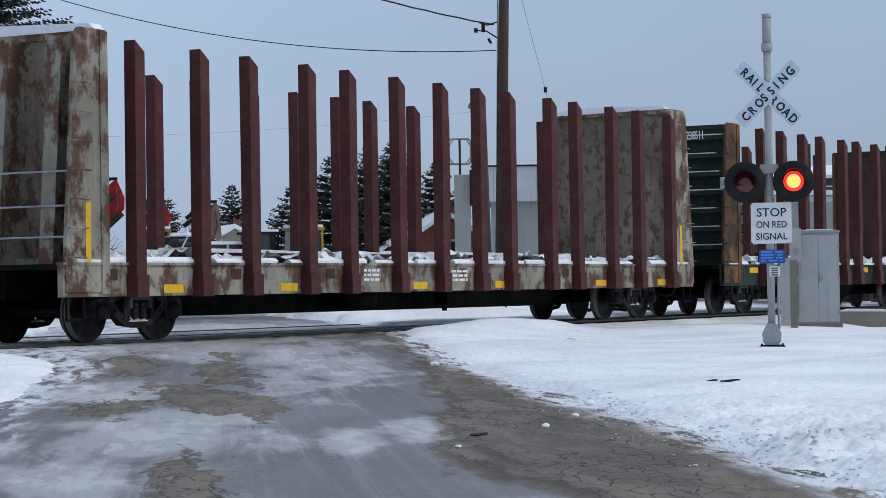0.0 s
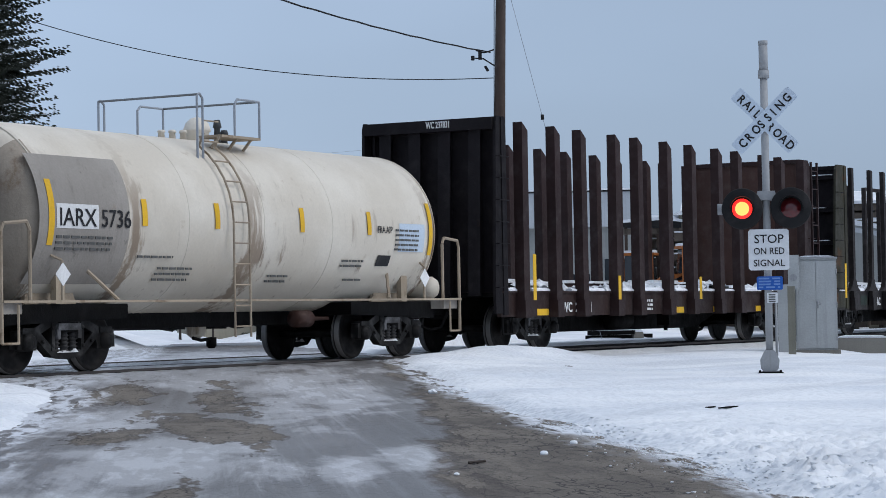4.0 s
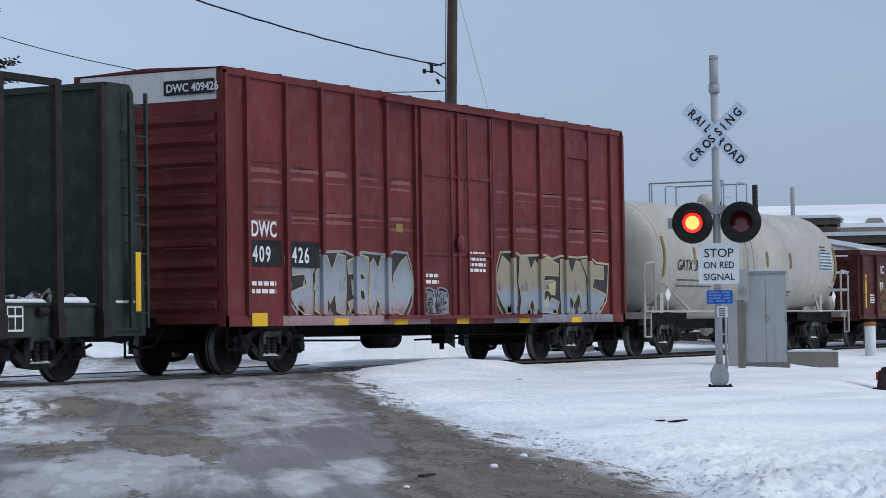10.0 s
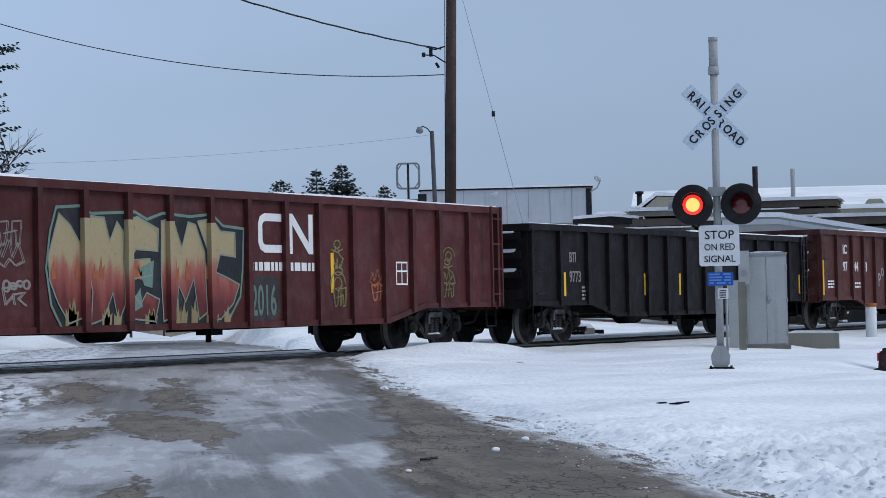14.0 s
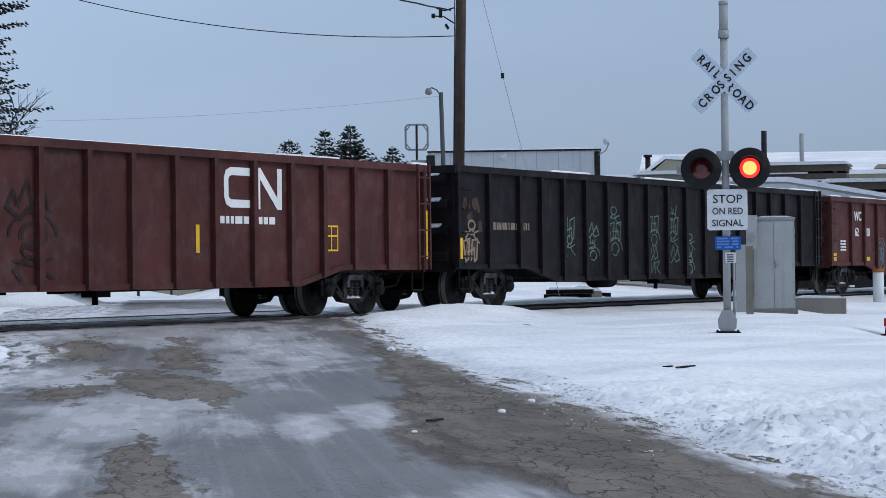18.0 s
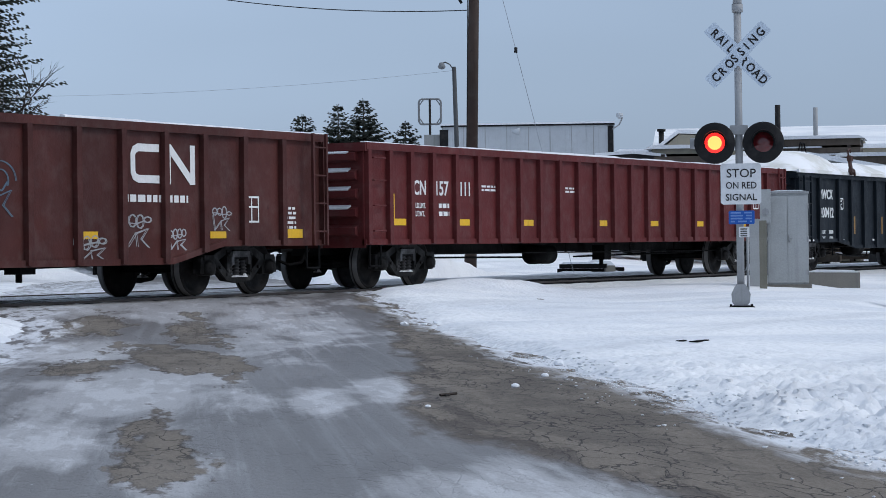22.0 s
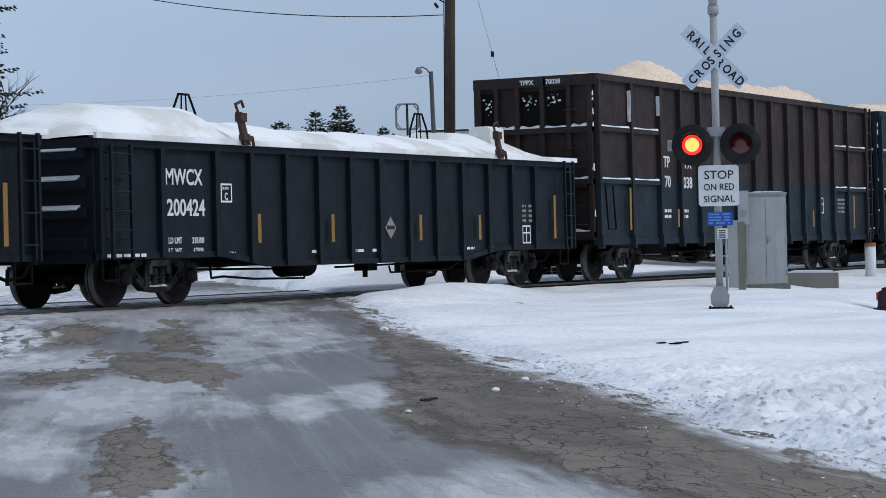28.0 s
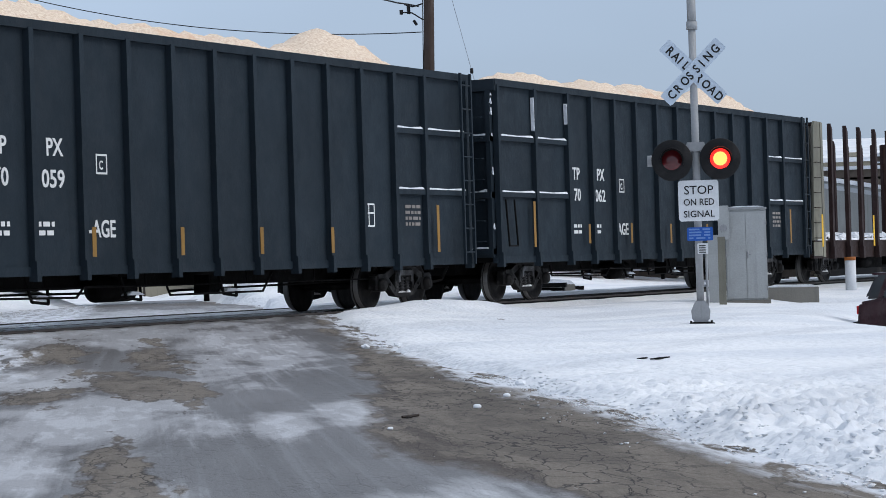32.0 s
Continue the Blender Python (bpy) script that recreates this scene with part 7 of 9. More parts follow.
    spots = ((2.0, 1.05, 0.95), (6.0, 1.07, 0.45), (8.36, 1.07, 0.45), (10.73, 1.07, 0.45), (13.08, 1.07, 0.45), (L - 1.6, 1.05, 0.9))
    if number != "059":
        spots = ((1.52, 1.12, 0.95), (4.3, 1.18, 0.42), (6.64, 1.18, 0.45), (9.0, 1.17, 0.45), (11.34, 1.17, 0.45), (13.76, 1.17, 0.45), (L - 1.6, 1.12, 0.9))
    for x, z, h in spots:
        reflector(car, x + 0.05, z, 0.1, h, NEAR - 0.036, "amber_paint")
    # heaped chips
    bm, n, ny = B(), 90, 16
    rnd = int(start)
    grid = []
    for i in range(n + 1):
        x = 0.2 + (L - 0.4) * i / n
        row = []
        for j in range(ny + 1):
            q = j / ny * 2 - 1
            e = max(0.0, min(1.0, (x - 1.3) / 1.5, (L - 0.1 - x) / 1.6))
            heap = max(0.0, 0.42 + 0.55 * noise.noise((x * 0.42 + rnd, 3.0, 0.0))) * e
            z = H - 0.22 + (heap + 0.2) * e * (1 - abs(q) ** 1.7) + 0.10 * noise.noise((x * 2.4, q * 3, rnd)) + 0.09 * noise.noise((x * 5, q * 7, rnd)) + 0.04 * noise.noise((x * 13, q * 16, rnd))
            row.append(bm.verts.new((x, q * 1.34, z)))
        grid.append(row)
    for i in range(n):
        for j in range(ny):
            bm.faces.new((grid[i][j], grid[i + 1][j], grid[i + 1][j + 1], grid[i][j + 1])).smooth = True
    part("chip_load", bm, "wood_chips", car, "heaped pale wood chips")
    return car


cars()
# ---- ground, road and tracks ----
ROAD_TURN = radians(35)
CU, SU = math.cos(ROAD_TURN), math.sin(ROAD_TURN)


def ease(a, b, x):
    t = min(1.0, max(0.0, (x - a) / (b - a)))
    return t * t * (3 - 2 * t)


def ground_z(y):
    """The lie of the land: level, rising to the crossing, falling a little behind it."""
    return -0.27 + 0.222 * ease(14.5, 20.9, y) + 0.042 * ease(21.86, 22.4, y) - 0.146 * ease(24.6, 31.0, y)


def snow_z(x, y):
    u, v = x * CU + y * SU, -x * SU + y * CU
    wob = 0.30 * noise.noise((u * 0.33, 1.7, 0)) + 0.16 * noise.noise((u * 1.1, v * 1.1, 3)) + 0.07 * noise.noise((u * 4, v * 4, 5))
    widen = 2.2 * ease(29, 33, u) * (1 if v > 0 else 0)
    d = max(-3.10 - 0.05 * ease(20, 32, u) - v, v - 2.0 - widen) + wob
    h = min(0.06, max(-0.16, d * 0.32))
    if d > 0:
        bank = ease(0.0, 0.35, d) * (1 - ease(1.3, 3.2, d)) * (0.35 if v > 0 else 1.0) * (0.22 + 0.78 * (1 - ease(10.5, 22.0, u)))
        if bank > 0.01:
            wx, wy = x + 0.05 * noise.noise((x * 5, y * 5, 1)), y + 0.05 * noise.noise((x * 5, y * 5, 3))
            lump = 0.0
            for scale, tall, slope in ((5.8, 0.065, 0.40), (11.5, 0.062, 0.40)):
                far, spots = noise.voronoi((wx * scale, wy * scale, scale))
                own = 0.5 + 0.5 * math.sin(spots[0][0] * 37.1 + spots[0][1] * 71.7)
                lump += tall * own * min(1.0, (far[1] - far[0]) / slope) ** 0.7 * max(0.0, 1 - 0.5 * far[0])
            h += bank * (0.05 * noise.noise((x * 1.6, y * 1.6, 7)) + lump + 0.022 * noise.noise((x * 14, y * 14, 8)))
        h += 0.035 * noise.noise((x * 0.35, y * 0.35, 2)) + 0.012 * noise.noise((x * 2.2, y * 2.2, 4))
    z = ground_z(y) + h
    if d > 0 and y > 14.5:
        z -= 0.17 * ease(1.0, 5.0, d) * ease(14.5, 18.5, y) * (1 - ease(19.6, 20.9, y))
    # bank left by the plough beside the rails
    if d > -0.2:
        z += 0.11 * math.exp(-((x - 38.2) / 1.6) ** 2 - ((y - 20.4) / 0.7) ** 2) + 0.10 * math.exp(-((x - 41.0) / 3.0) ** 2 - ((y - 20.3) / 0.6) ** 2)
        z += 0.50 * math.exp(-((x - 47.5) / 4.0) ** 2 - ((y - 30.5) / 1.1) ** 2) * (0.6 + 0.5 * noise.noise((x * 1.3, y * 1.3, 11)) + 0.35 * noise.noise((x * 3.1, y * 3.1, 1)))
        z += 0.35 * math.exp(-((x - 33.0) / 3.0) ** 2 - ((y - 33.0) / 1.1) ** 2) * (0.6 + 0.6 * noise.noise((x * 1.4, y * 1.4, 12)))
        z += 0.75 * ease(30.0, 40.0, y) * ease(55.0, 62.0, x)
        z += 0.16 * math.exp(-((x - 55.5) / 3.5) ** 2 - ((y - 15.4) / 1.3) ** 2)
    # ploughed heap where the road meets the far side, and the swept strip beside the near rail
    if d > -0.4 and 42 < x < 64 and 24 < y < 37:
        pile = math.exp(-((x - 51.6) / 3.0) ** 2 - ((y - 28.9) / 0.65) ** 2)
        if pile > 0.01:
            far, _ = noise.voronoi((x * 2.6, y * 2.6, 2.0))
            z += pile * (0.52 + 0.30 * noise.noise((x * 1.1, y * 1.1, 21)) + 0.28 * (0.5 - far[0]))
    if x > 40.2 and 19.2 < y < 21.5:
        z -= (z + 0.17) * ease(40.2, 42.6, x) * ease(19.3, 20.3, y)
    # a hollow before the relay case and its foundation
    z -= 0.15 * math.exp(-((x - 53.6) / 2.2) ** 2 - ((y - 18.3) / 1.1) ** 2)
    # the car park falls away
    z -= 0.80 * math.exp(-((x - 44.5) / 8.5) ** 2 - ((y - 0.274 * x) / 2.2) ** 2)
    for yt in (TRACK_Y, TRACK_Y + 4.6):
        if abs(y - yt) < 1.25:
            z = min(z, (-0.075 if yt == TRACK_Y else -0.10) + 0.02 * noise.noise((x * 2, y * 3, 6)))
    return z


def axis(lo, hi, step, far, grow=1.25, lower=()):
    """Grid lines: fine in the middle, ever wider towards the horizon."""
    fine = list(lower) + [lo + i * step for i in range(int((hi - lo) / step) + 1)]
    up, d = [], step
    while (up or fine)[-1] < far:
        d *= grow
        up.append((up or fine)[-1] + d)
    down, d = [], step
    while (down or [fine[0]])[-1] > -far:
        d *= grow
        down.append((down or [fine[0]])[-1] - d)
    return down[::-1] + fine + up


def sheet(name, xs, ys, height, material):
    verts = [(x, y, height(x, y)) for y in ys for x in xs]
    n = len(xs)
    faces = [(j * n + i, j * n + i + 1, (j + 1) * n + i + 1, (j + 1) * n + i) for j in range(len(ys) - 1) for i in range(n - 1)]
    mesh = bpy.data.meshes.new(name)
    mesh.from_pydata(verts, [], faces)
    mesh.polygons.foreach_set("use_smooth", [True] * len(faces))
    mesh.materials.append(MATS[material])
    return new(name, mesh)


tagged(sheet("ground", axis(34.0, 62.0, 0.22, 3500, lower=[7 + i * 0.07 for i in range(50)] + [10.5 + i * 0.035 for i in range(186)] + [17.0 + i * 0.06 for i in range(117)] + [24.0 + i * 0.1 for i in range(100)]), axis(15.0, 36.0, 0.2, 3500, lower=[1.0 + i * 0.09 for i in range(20)] + [2.8 + i * 0.035 for i in range(155)] + [8.2 + i * 0.06 for i in range(64)] + [12.0 + i * 0.1 for i in range(30)]), snow_z, "snow"), "snow-covered ground with trodden lumps beside the road", "ground", kind="structure")
road = sheet("road", [-6 + i * 0.5 for i in range(190)], [-6 + i * 0.5 for i in range(24)], lambda u, v: ground_z(u * SU + v * CU), "icy_road")
road.matrix_basis = pose(0, 0, 0, 0, 0, 35)
tagged(road, "cracked asphalt road under patchy grey ice and packed snow", "road", kind="structure")


def track(y, name):
    t = thing(name, "steel railway track set in snow", "railway track", kind="structure", at=(0, y, 0))
    for s in (-1, 1):
        part("rail", prism(B(), [(s * 0.7525 - 0.037, -0.035), (s * 0.7525 - 0.037, 0.0), (s * 0.7525 + 0.037, 0.0), (s * 0.7525 + 0.037, -0.035), (s * 0.7525 + 0.01, -0.05), (s * 0.7525 + 0.01, -0.15), (s * 0.7525 - 0.01, -0.15), (s * 0.7525 - 0.01, -0.05)], -400, 500, "yz"), "rail_steel", t)
        # near-black box round the web, below the rail head
        part("rail_web_grime", box(B(), -400, 500, s * 0.7525 - 0.03, s * 0.7525 + 0.03, -0.12, -0.036), "undergear", t)
    return t


track(TRACK_Y, "railway_track")
track(TRACK_Y + 4.6, "siding_track").location.z = -0.055

# crumbs and clods of snow along the ploughed edges
rnd, verts, faces = random.Random(5), [], []
ICO = ((0, 0, 0.72), (0.89, 0, 0.35), (0.28, 0.85, 0.45), (-0.72, 0.53, 0.40), (-0.72, -0.53, 0.5), (0.28, -0.85, 0.35), (0, 0, -0.9))
for k in range(1700):
    u = 8.5 + 13 * rnd.random() ** 2.2
    side = rnd.random() < 0.86
    spread = abs(rnd.gauss(0, 0.9 - 0.72 * ease(11.0, 15.0, u))) - 0.12 - (0.5 * rnd.random() if rnd.random() < 0.12 else 0)
    v = -3.12 - spread if side else 2.05 + spread
    x, y = u * CU - v * SU, u * SU + v * CU
    r = rnd.uniform(0.005, 0.020 - 0.009 * ease(11, 15, u)) if spread < 0.05 else rnd.uniform(0.010, 0.034) * rnd.uniform(0.4, 1)
    z = max(snow_z(x, y), ground_z(y)) + r * (0.25 if spread < 0.05 else -0.1)
    n = len(verts)
    turn = rnd.uniform(0, 6.28)
    for p in ICO:
        q = rnd.uniform(0.7, 1.3) * r
        verts.append((x + q * (p[0] * math.cos(turn) - p[1] * math.sin(turn)) * 1.25, y + q * (p[0] * math.sin(turn) + p[1] * math.cos(turn)) * 1.25, z + q * p[2] * 0.8))
    for i in range(5):
        a, b = n + 1 + i, n + 1 + (i + 1) % 5
        faces += [(n, a, b), (n + 6, b, a)]
mesh = bpy.data.meshes.new("snow_clods")
mesh.from_pydata(verts, [], faces)
mesh.polygons.foreach_set("use_smooth", [True] * len(faces))
mesh.materials.append(MATS["snow"])
tagged(new("snow_clods", mesh), "loose white clods and crumbs of ploughed snow", "snow", kind="stuff")

# small lumps of ice lying on the road, and a dead twig
rnd = random.Random(17)
for k, (x, y, r) in enumerate(((26.13, 14.91, 0.06), (26.55, 14.85, 0.035), (26.86, 14.84, 0.055), (27.3, 14.8, 0.03), (17.77, 8.65, 0.05), (14.9, 7.6, 0.03), (16.2, 8.0, 0.03), (20.4, 9.4, 0.04), (12.9, 7.2, 0.02))):
    bm = B()
    bmesh.ops.create_icosphere(bm, subdivisions=2, radius=r)
    for v in bm.verts:
        v.co *= 1 + 0.35 * noise.noise(v.co * 20 + Vector((k, 0, 0)))
        v.co.z *= 0.6
    lump = part("snow_lump", bm, "snow", None, "", (x, y, ground_z(y) + r * 0.42))
    tagged(lump, "small lump of packed snow on the road", "snow lump", "snow lumps on the road")
bm = B()
rod(bm, (-0.09, 0.03, 0.012), (0.05, -0.02, 0.016), 0.010, 6)
rod(bm, (0.0, -0.0, 0.014), (0.10, 0.05, 0.02), 0.007, 6)
rod(bm, (-0.05, 0.02, 0.012), (-0.10, -0.05, 0.012), 0.006, 6)
tagged(part("twig", bm, "bark", None, "", (13.93, 7.6, ground_z(7.6))), "dead brown twig lying on the road", "twig")
bm = B()
for a, b, c, d in ((-0.19, -0.12, 0.0, 0.02), (-0.13, -0.02, -0.05, 0.01), (0.0, 0.10, -0.02, 0.03), (0.12, 0.19, -0.03, 0.012), (-0.08, 0.09, 0.16, 0.20)):
    box(bm, a, b, c, d, 0, 0.012)
tagged(part("drain_cover", bm, "undergear", None, "", (20.73, 8.61, snow_z(20.73, 8.61) + 0.004)), "dark metal cover showing through the snow", "drain cover")

# ---- crossing signal ----
SX, SY = 33.4, 13.17
FACE = math.degrees(math.atan2(SY, SX)) - 90  # turned square to the road user
sig = thing("crossing_signal", "grey crossing signal mast with crossbuck and two red flashers", "crossing signal", at=pose(SX, SY, -0.27, 0, 0, FACE))
part("mast", rod(rod(B(), (0, 0, 0.25), (0.0, 0, 4.55), 0.057, 20), (0, 0, 4.55), (0, 0, 5.05), 0.068, 20), "galvanised", sig)
part("mast_collar", rod(B(), (0, 0, 4.52), (0, 0, 4.64), 0.085, 20), "galvanised", sig)
part("mast_cap", rod(B(), (0, 0, 5.03), (0, 0, 5.09), 0.072, 20), "galvanised", sig)
bm = prism(B(), [(-0.085, 0.05), (0.085, 0.05), (0.135, 0.12), (0.145, 0.24), (0.10, 0.34), (0.065, 0.39), (-0.065, 0.39), (-0.10, 0.34), (-0.145, 0.24), (-0.135, 0.12)], -0.12, 0.12)
part("junction_base", bm, "galvanised", sig)
bm = prism(B(), [(-0.24, -0.02), (0.26, -0.02), (0.20, 0.05), (0.12, 0.065), (-0.10, 0.07), (-0.19, 0.045)], -0.2, 0.2)
for a, b in ((-0.15, -0.16), (0.16, -0.14)):
    rod(bm, (a, b, 0.0), (a, b, 0.09), 0.018, 8)
part("base_plate", bm, "undergear", sig)
part("base_snow", prism(B(), [(-0.34, -0.06), (0.36, -0.06), (0.22, 0.01), (0.05, 0.035), (-0.12, 0.02)], -0.34, -0.205), "snow", sig, "snow drifted against the foot")
# crossbuck
for k, (word, turn) in enumerate((("RAILROAD", 45), ("CROSSING", -45))):
    y = -0.075 - k * 0.012
    blade = part("crossbuck_blade", prism(B(), [(-0.61, -0.1), (-0.58, -0.114), (0.58, -0.114), (0.61, -0.1), (0.61, 0.1), (0.58, 0.114), (-0.58, 0.114), (-0.61, 0.1)], -0.003, 0.003), "sign_sheeting", sig, "white reflective blade", (0, y, 3.87))
    blade.rotation_euler = (0, radians(turn), 0)
    if word == "RAILROAD":
        spots = [(-0.52, "R"), (-0.40, "A"), (-0.28, "I"), (-0.18, "L"), (0.08, "R"), (0.21, "O"), (0.35, "A"), (0.48, "D")]
    else:
        spots = [(-0.53, "C"), (-0.39, "R"), (-0.25, "O"), (-0.115, "S"), (0.03, "S"), (0.16, "I"), (0.26, "N"), (0.42, "G")]
    for x, ch in spots:
        part("letter", letters(ch, 0.135, 0.85, 0.004, 0.002), "letter_black", blade, "", (x, -0.006, -0.068))
# flashers on their arms
part("cross_arm", rod(B(), (-0.42, -0.02, 2.72), (0.42, -0.02, 2.72), 0.035, 12), "galvanised", sig)
part("arm_clamp", prism(B(), [(-0.13, 2.66), (0.13, 2.66), (0.15, 2.72), (0.13, 2.80), (-0.13, 2.80), (-0.15, 2.72)], -0.09, 0.09), "galvanised", sig)
SHUTTERS = []
for s in (-1, 1):
    cx, cz = s * 0.365, 2.535
    lamp = part("flasher", lathe(B(), [(-0.155, 0.165), (-0.16, 0.300), (-0.15, 0.31), (-0.14, 0.305), (-0.14, 0.172), (0.08, 0.172), (0.10, 0.05), (0.07, 0.03), (0.06, 0.160), (-0.15, 0.162)], "y", 40), "signal_black", sig, "black round flasher with a red lens", (cx, 0, cz))
    # hood: a long half tube over the lens
    bm, prev = B(), None
    for k in range(21):
        t = radians(-25 + 230 * k / 20)
        q = [bm.verts.new((0.185 * math.cos(t), y, 0.185 * math.sin(t))) for y in (-0.42 + 0.16 * (1 - abs(math.sin(t)) if t > 0 else 1), -0.15)]
        q += [bm.verts.new((0.178 * math.cos(t), y, 0.178 * math.sin(t))) for y in (-0.15, -0.42 + 0.16 * (1 - abs(math.sin(t)) if t > 0 else 1))]
        if prev:
            for a in range(4):
                bm.faces.new((prev[a], q[a], q[(a + 1) % 4], prev[(a + 1) % 4]))
        prev = q
    bmesh.ops.recalc_face_normals(bm, faces=bm.faces)
    part("hood", bm, "signal_black", lamp)
    part("hanger", rod(B(), (0, -0.02, 0.1), (0, -0.02, 0.19), 0.03, 10), "galvanised", lamp)
    # a turning lens: one face lit, the other dark red glass
    bm = lathe(B(), [(-0.010, 0.02), (-0.009, 0.105), (-0.007, 0.150), (0.0, 0.153), (0.007, 0.150), (0.011, 0.02)], "y", 32)
    lens_mesh = bpy.data.meshes.new("lens")
    for f in bm.faces:
        q = f.calc_center_median()
        f.material_index = 2 if q.y > -0.001 else (1 if Vector((q.x, q.z)).length < 0.10 else 0)
    bm.to_mesh(lens_mesh)
    bm.free()
    for mm in ("lens_glow", "lamp_core", "lens_red"):
        lens_mesh.materials.append(MATS[mm])
    lit = part("lens", lens_mesh, None, lamp, "red lens", (0, -0.155, 0))
    SHUTTERS.append((lit, s))
    back = part("rear_target", lathe(B(), [(0.16, 0.29), (0.15, 0.305), (0.14, 0.02)], "y", 32), "signal_black", sig, "", (cx, 0.1, cz))
part("bell", rod(B(), (-0.74, 0.04, 2.54), (-0.62, 0.04, 2.54), 0.085, 16), "galvanised", sig)
# plates
def sign_plate(parent, x, y, z, w, h, mat, name, r=0.03):
    o = [(x + r, z), (x + w - r, z), (x + w, z + r), (x + w, z + h - r), (x + w - r, z + h), (x + r, z + h), (x, z + h - r), (x, z + r)]
    return part(name, prism(B(), o, y, y + 0.006), mat, parent)
sp = sign_plate(sig, -0.285, -0.085, 1.60, 0.61, 0.62, "sign_white", "stop_sign_plate")
for word, h, w, z in (("STOP", 0.135, 0.44, 2.01), ("ON RED", 0.105, 0.46, 1.84), ("SIGNAL", 0.105, 0.47, 1.66)):
    me = letters(word, h, 0.8, 0.001, 0.002)
    span = max(v.co.x for v in me.vertices) - min(v.co.x for v in me.vertices)
    me.transform(Matrix.Diagonal((w / span, 1, 1, 1)))
    part("letters", me, "letter_black", sp, "", (0.02 - w / 2, -0.089, z))
bp = sign_plate(sig, -0.17, -0.082, 1.30, 0.39, 0.205, "sign_blue", "notice_plate", 0.015)
bars(bp, -0.14, -0.083, 1.485, 4, 0.32, 0.044, "notice_text", 5)
sign_plate(sig, -0.02, -0.078, 1.10, 0.16, 0.16, "sign_white", "number_tag", 0.01)
bars(sig, 0.005, -0.079, 1.235, 4, 0.10, 0.034, "print_grey", 6)
part("conduit", rod(B(), (0.11, 0.05, 0.3), (0.11, 0.05, 1.2), 0.02, 8), "galvanised", sig)

# ---- relay case and posts beside the track ----
CX, CY = 49.6, 18.45
turn = math.degrees(math.atan2(CY, CX)) - 90
cab = thing("relay_case", "pale grey steel relay case with double doors", "equipment cabinet", at=pose(CX, CY, -0.27, 0, 0, turn))
part("case_body", box(B(), -0.44, 0.48, 0.0, 0.6, 0.08, 2.12), "cabinet_metal", cab)
part("case_roof", prism(B(), [(-0.46, 2.115), (0.50, 2.115), (0.50, 2.15), (0.02, 2.165), (-0.46, 2.15)], -0.045, 0.62), "galvanised", cab)
for x0, x1 in ((-0.42, 0.015), (0.025, 0.46)):
    part("case_door", box(B(), x0, x1, -0.03, 0.0, 0.12, 2.06), "cabinet_metal", cab)
part("door_handle", rod(rod(B(), (0.06, -0.05, 1.02), (0.06, -0.05, 1.18), 0.018, 8), (0.06, -0.05, 1.1), (0.13, -0.05, 1.1), 0.014, 8), "galvanised", cab)
for z in (0.35, 1.08, 1.82):
    for x in (-0.43, 0.47):
        part("hinge", rod(B(), (x, -0.035, z - 0.06), (x, -0.035, z + 0.06), 0.016, 8), "galvanised", cab)
part("case_snow", prism(B(), [(-0.40, 2.16), (0.44, 2.16), (0.3, 2.185), (-0.2, 2.19)], 0.0, 0.58), "snow", cab)
part("case_plinth", box(B(), -0.5, 0.54, -0.05, 0.66, -0.05, 0.08), "concrete", cab)
bx = thing("meter_box", "narrow pale grey meter box on a post", "utility box", at=pose(49.0, 18.85, -0.27, 0, 0, turn))
part("box_body", box(B(), -0.24, 0.06, 0, 0.3, 0.05, 1.55), "cabinet_metal", bx)
part("box_upper", box(B(), 0.0, 0.24, -0.05, 0.25, 1.45, 2.2), "cabinet_metal", bx)
part("box_dial", rod(B(), (0.12, -0.05, 1.7), (0.12, -0.10, 1.7), 0.08, 16), "galvanised", bx)
po = thing("wooden_post", "short weathered wooden post beside the case", "post", at=pose(48.0, 18.40, -0.27, 0, 0, turn))
part("post", box(B(), -0.08, 0.08, -0.08, 0.08, 0, 1.5), "post_wood", po)
sl = thing("concrete_slab", "low concrete foundation beside the relay case", "foundation", at=pose(53.8, 18.85, -0.35, 0, 0, turn))
part("slab", prism(B(), [(-0.62, -0.1), (0.62, -0.1), (0.62, 0.36), (-0.62, 0.38)], -0.5, 0.7), "concrete", sl)
part("slab_snow", prism(B(), [(-0.6, 0.38), (0.6, 0.36), (0.5, 0.41), (-0.4, 0.43)], -0.45, 0.65), "snow", sl)
wp = thing("marker_post", "short white marker post with an orange cap", "marker post", at=(60.2, 19.45, -0.27))
part("post", rod(B(), (0, 0, -0.1), (0, 0, 0.88), 0.145, 20), "sign_white", wp)
part("cap", rod(B(), (0, 0, 0.88), (0, 0, 0.97), 0.152, 20), "machine_orange", wp)


# ---- beyond the tracks ----
def facing(x, y, z=-0.3, extra=0.0):
    """A pose whose -y side looks back towards the road user."""
    return pose(x, y, z, 0, 0, math.degrees(math.atan2(y, x)) - 90 + extra)


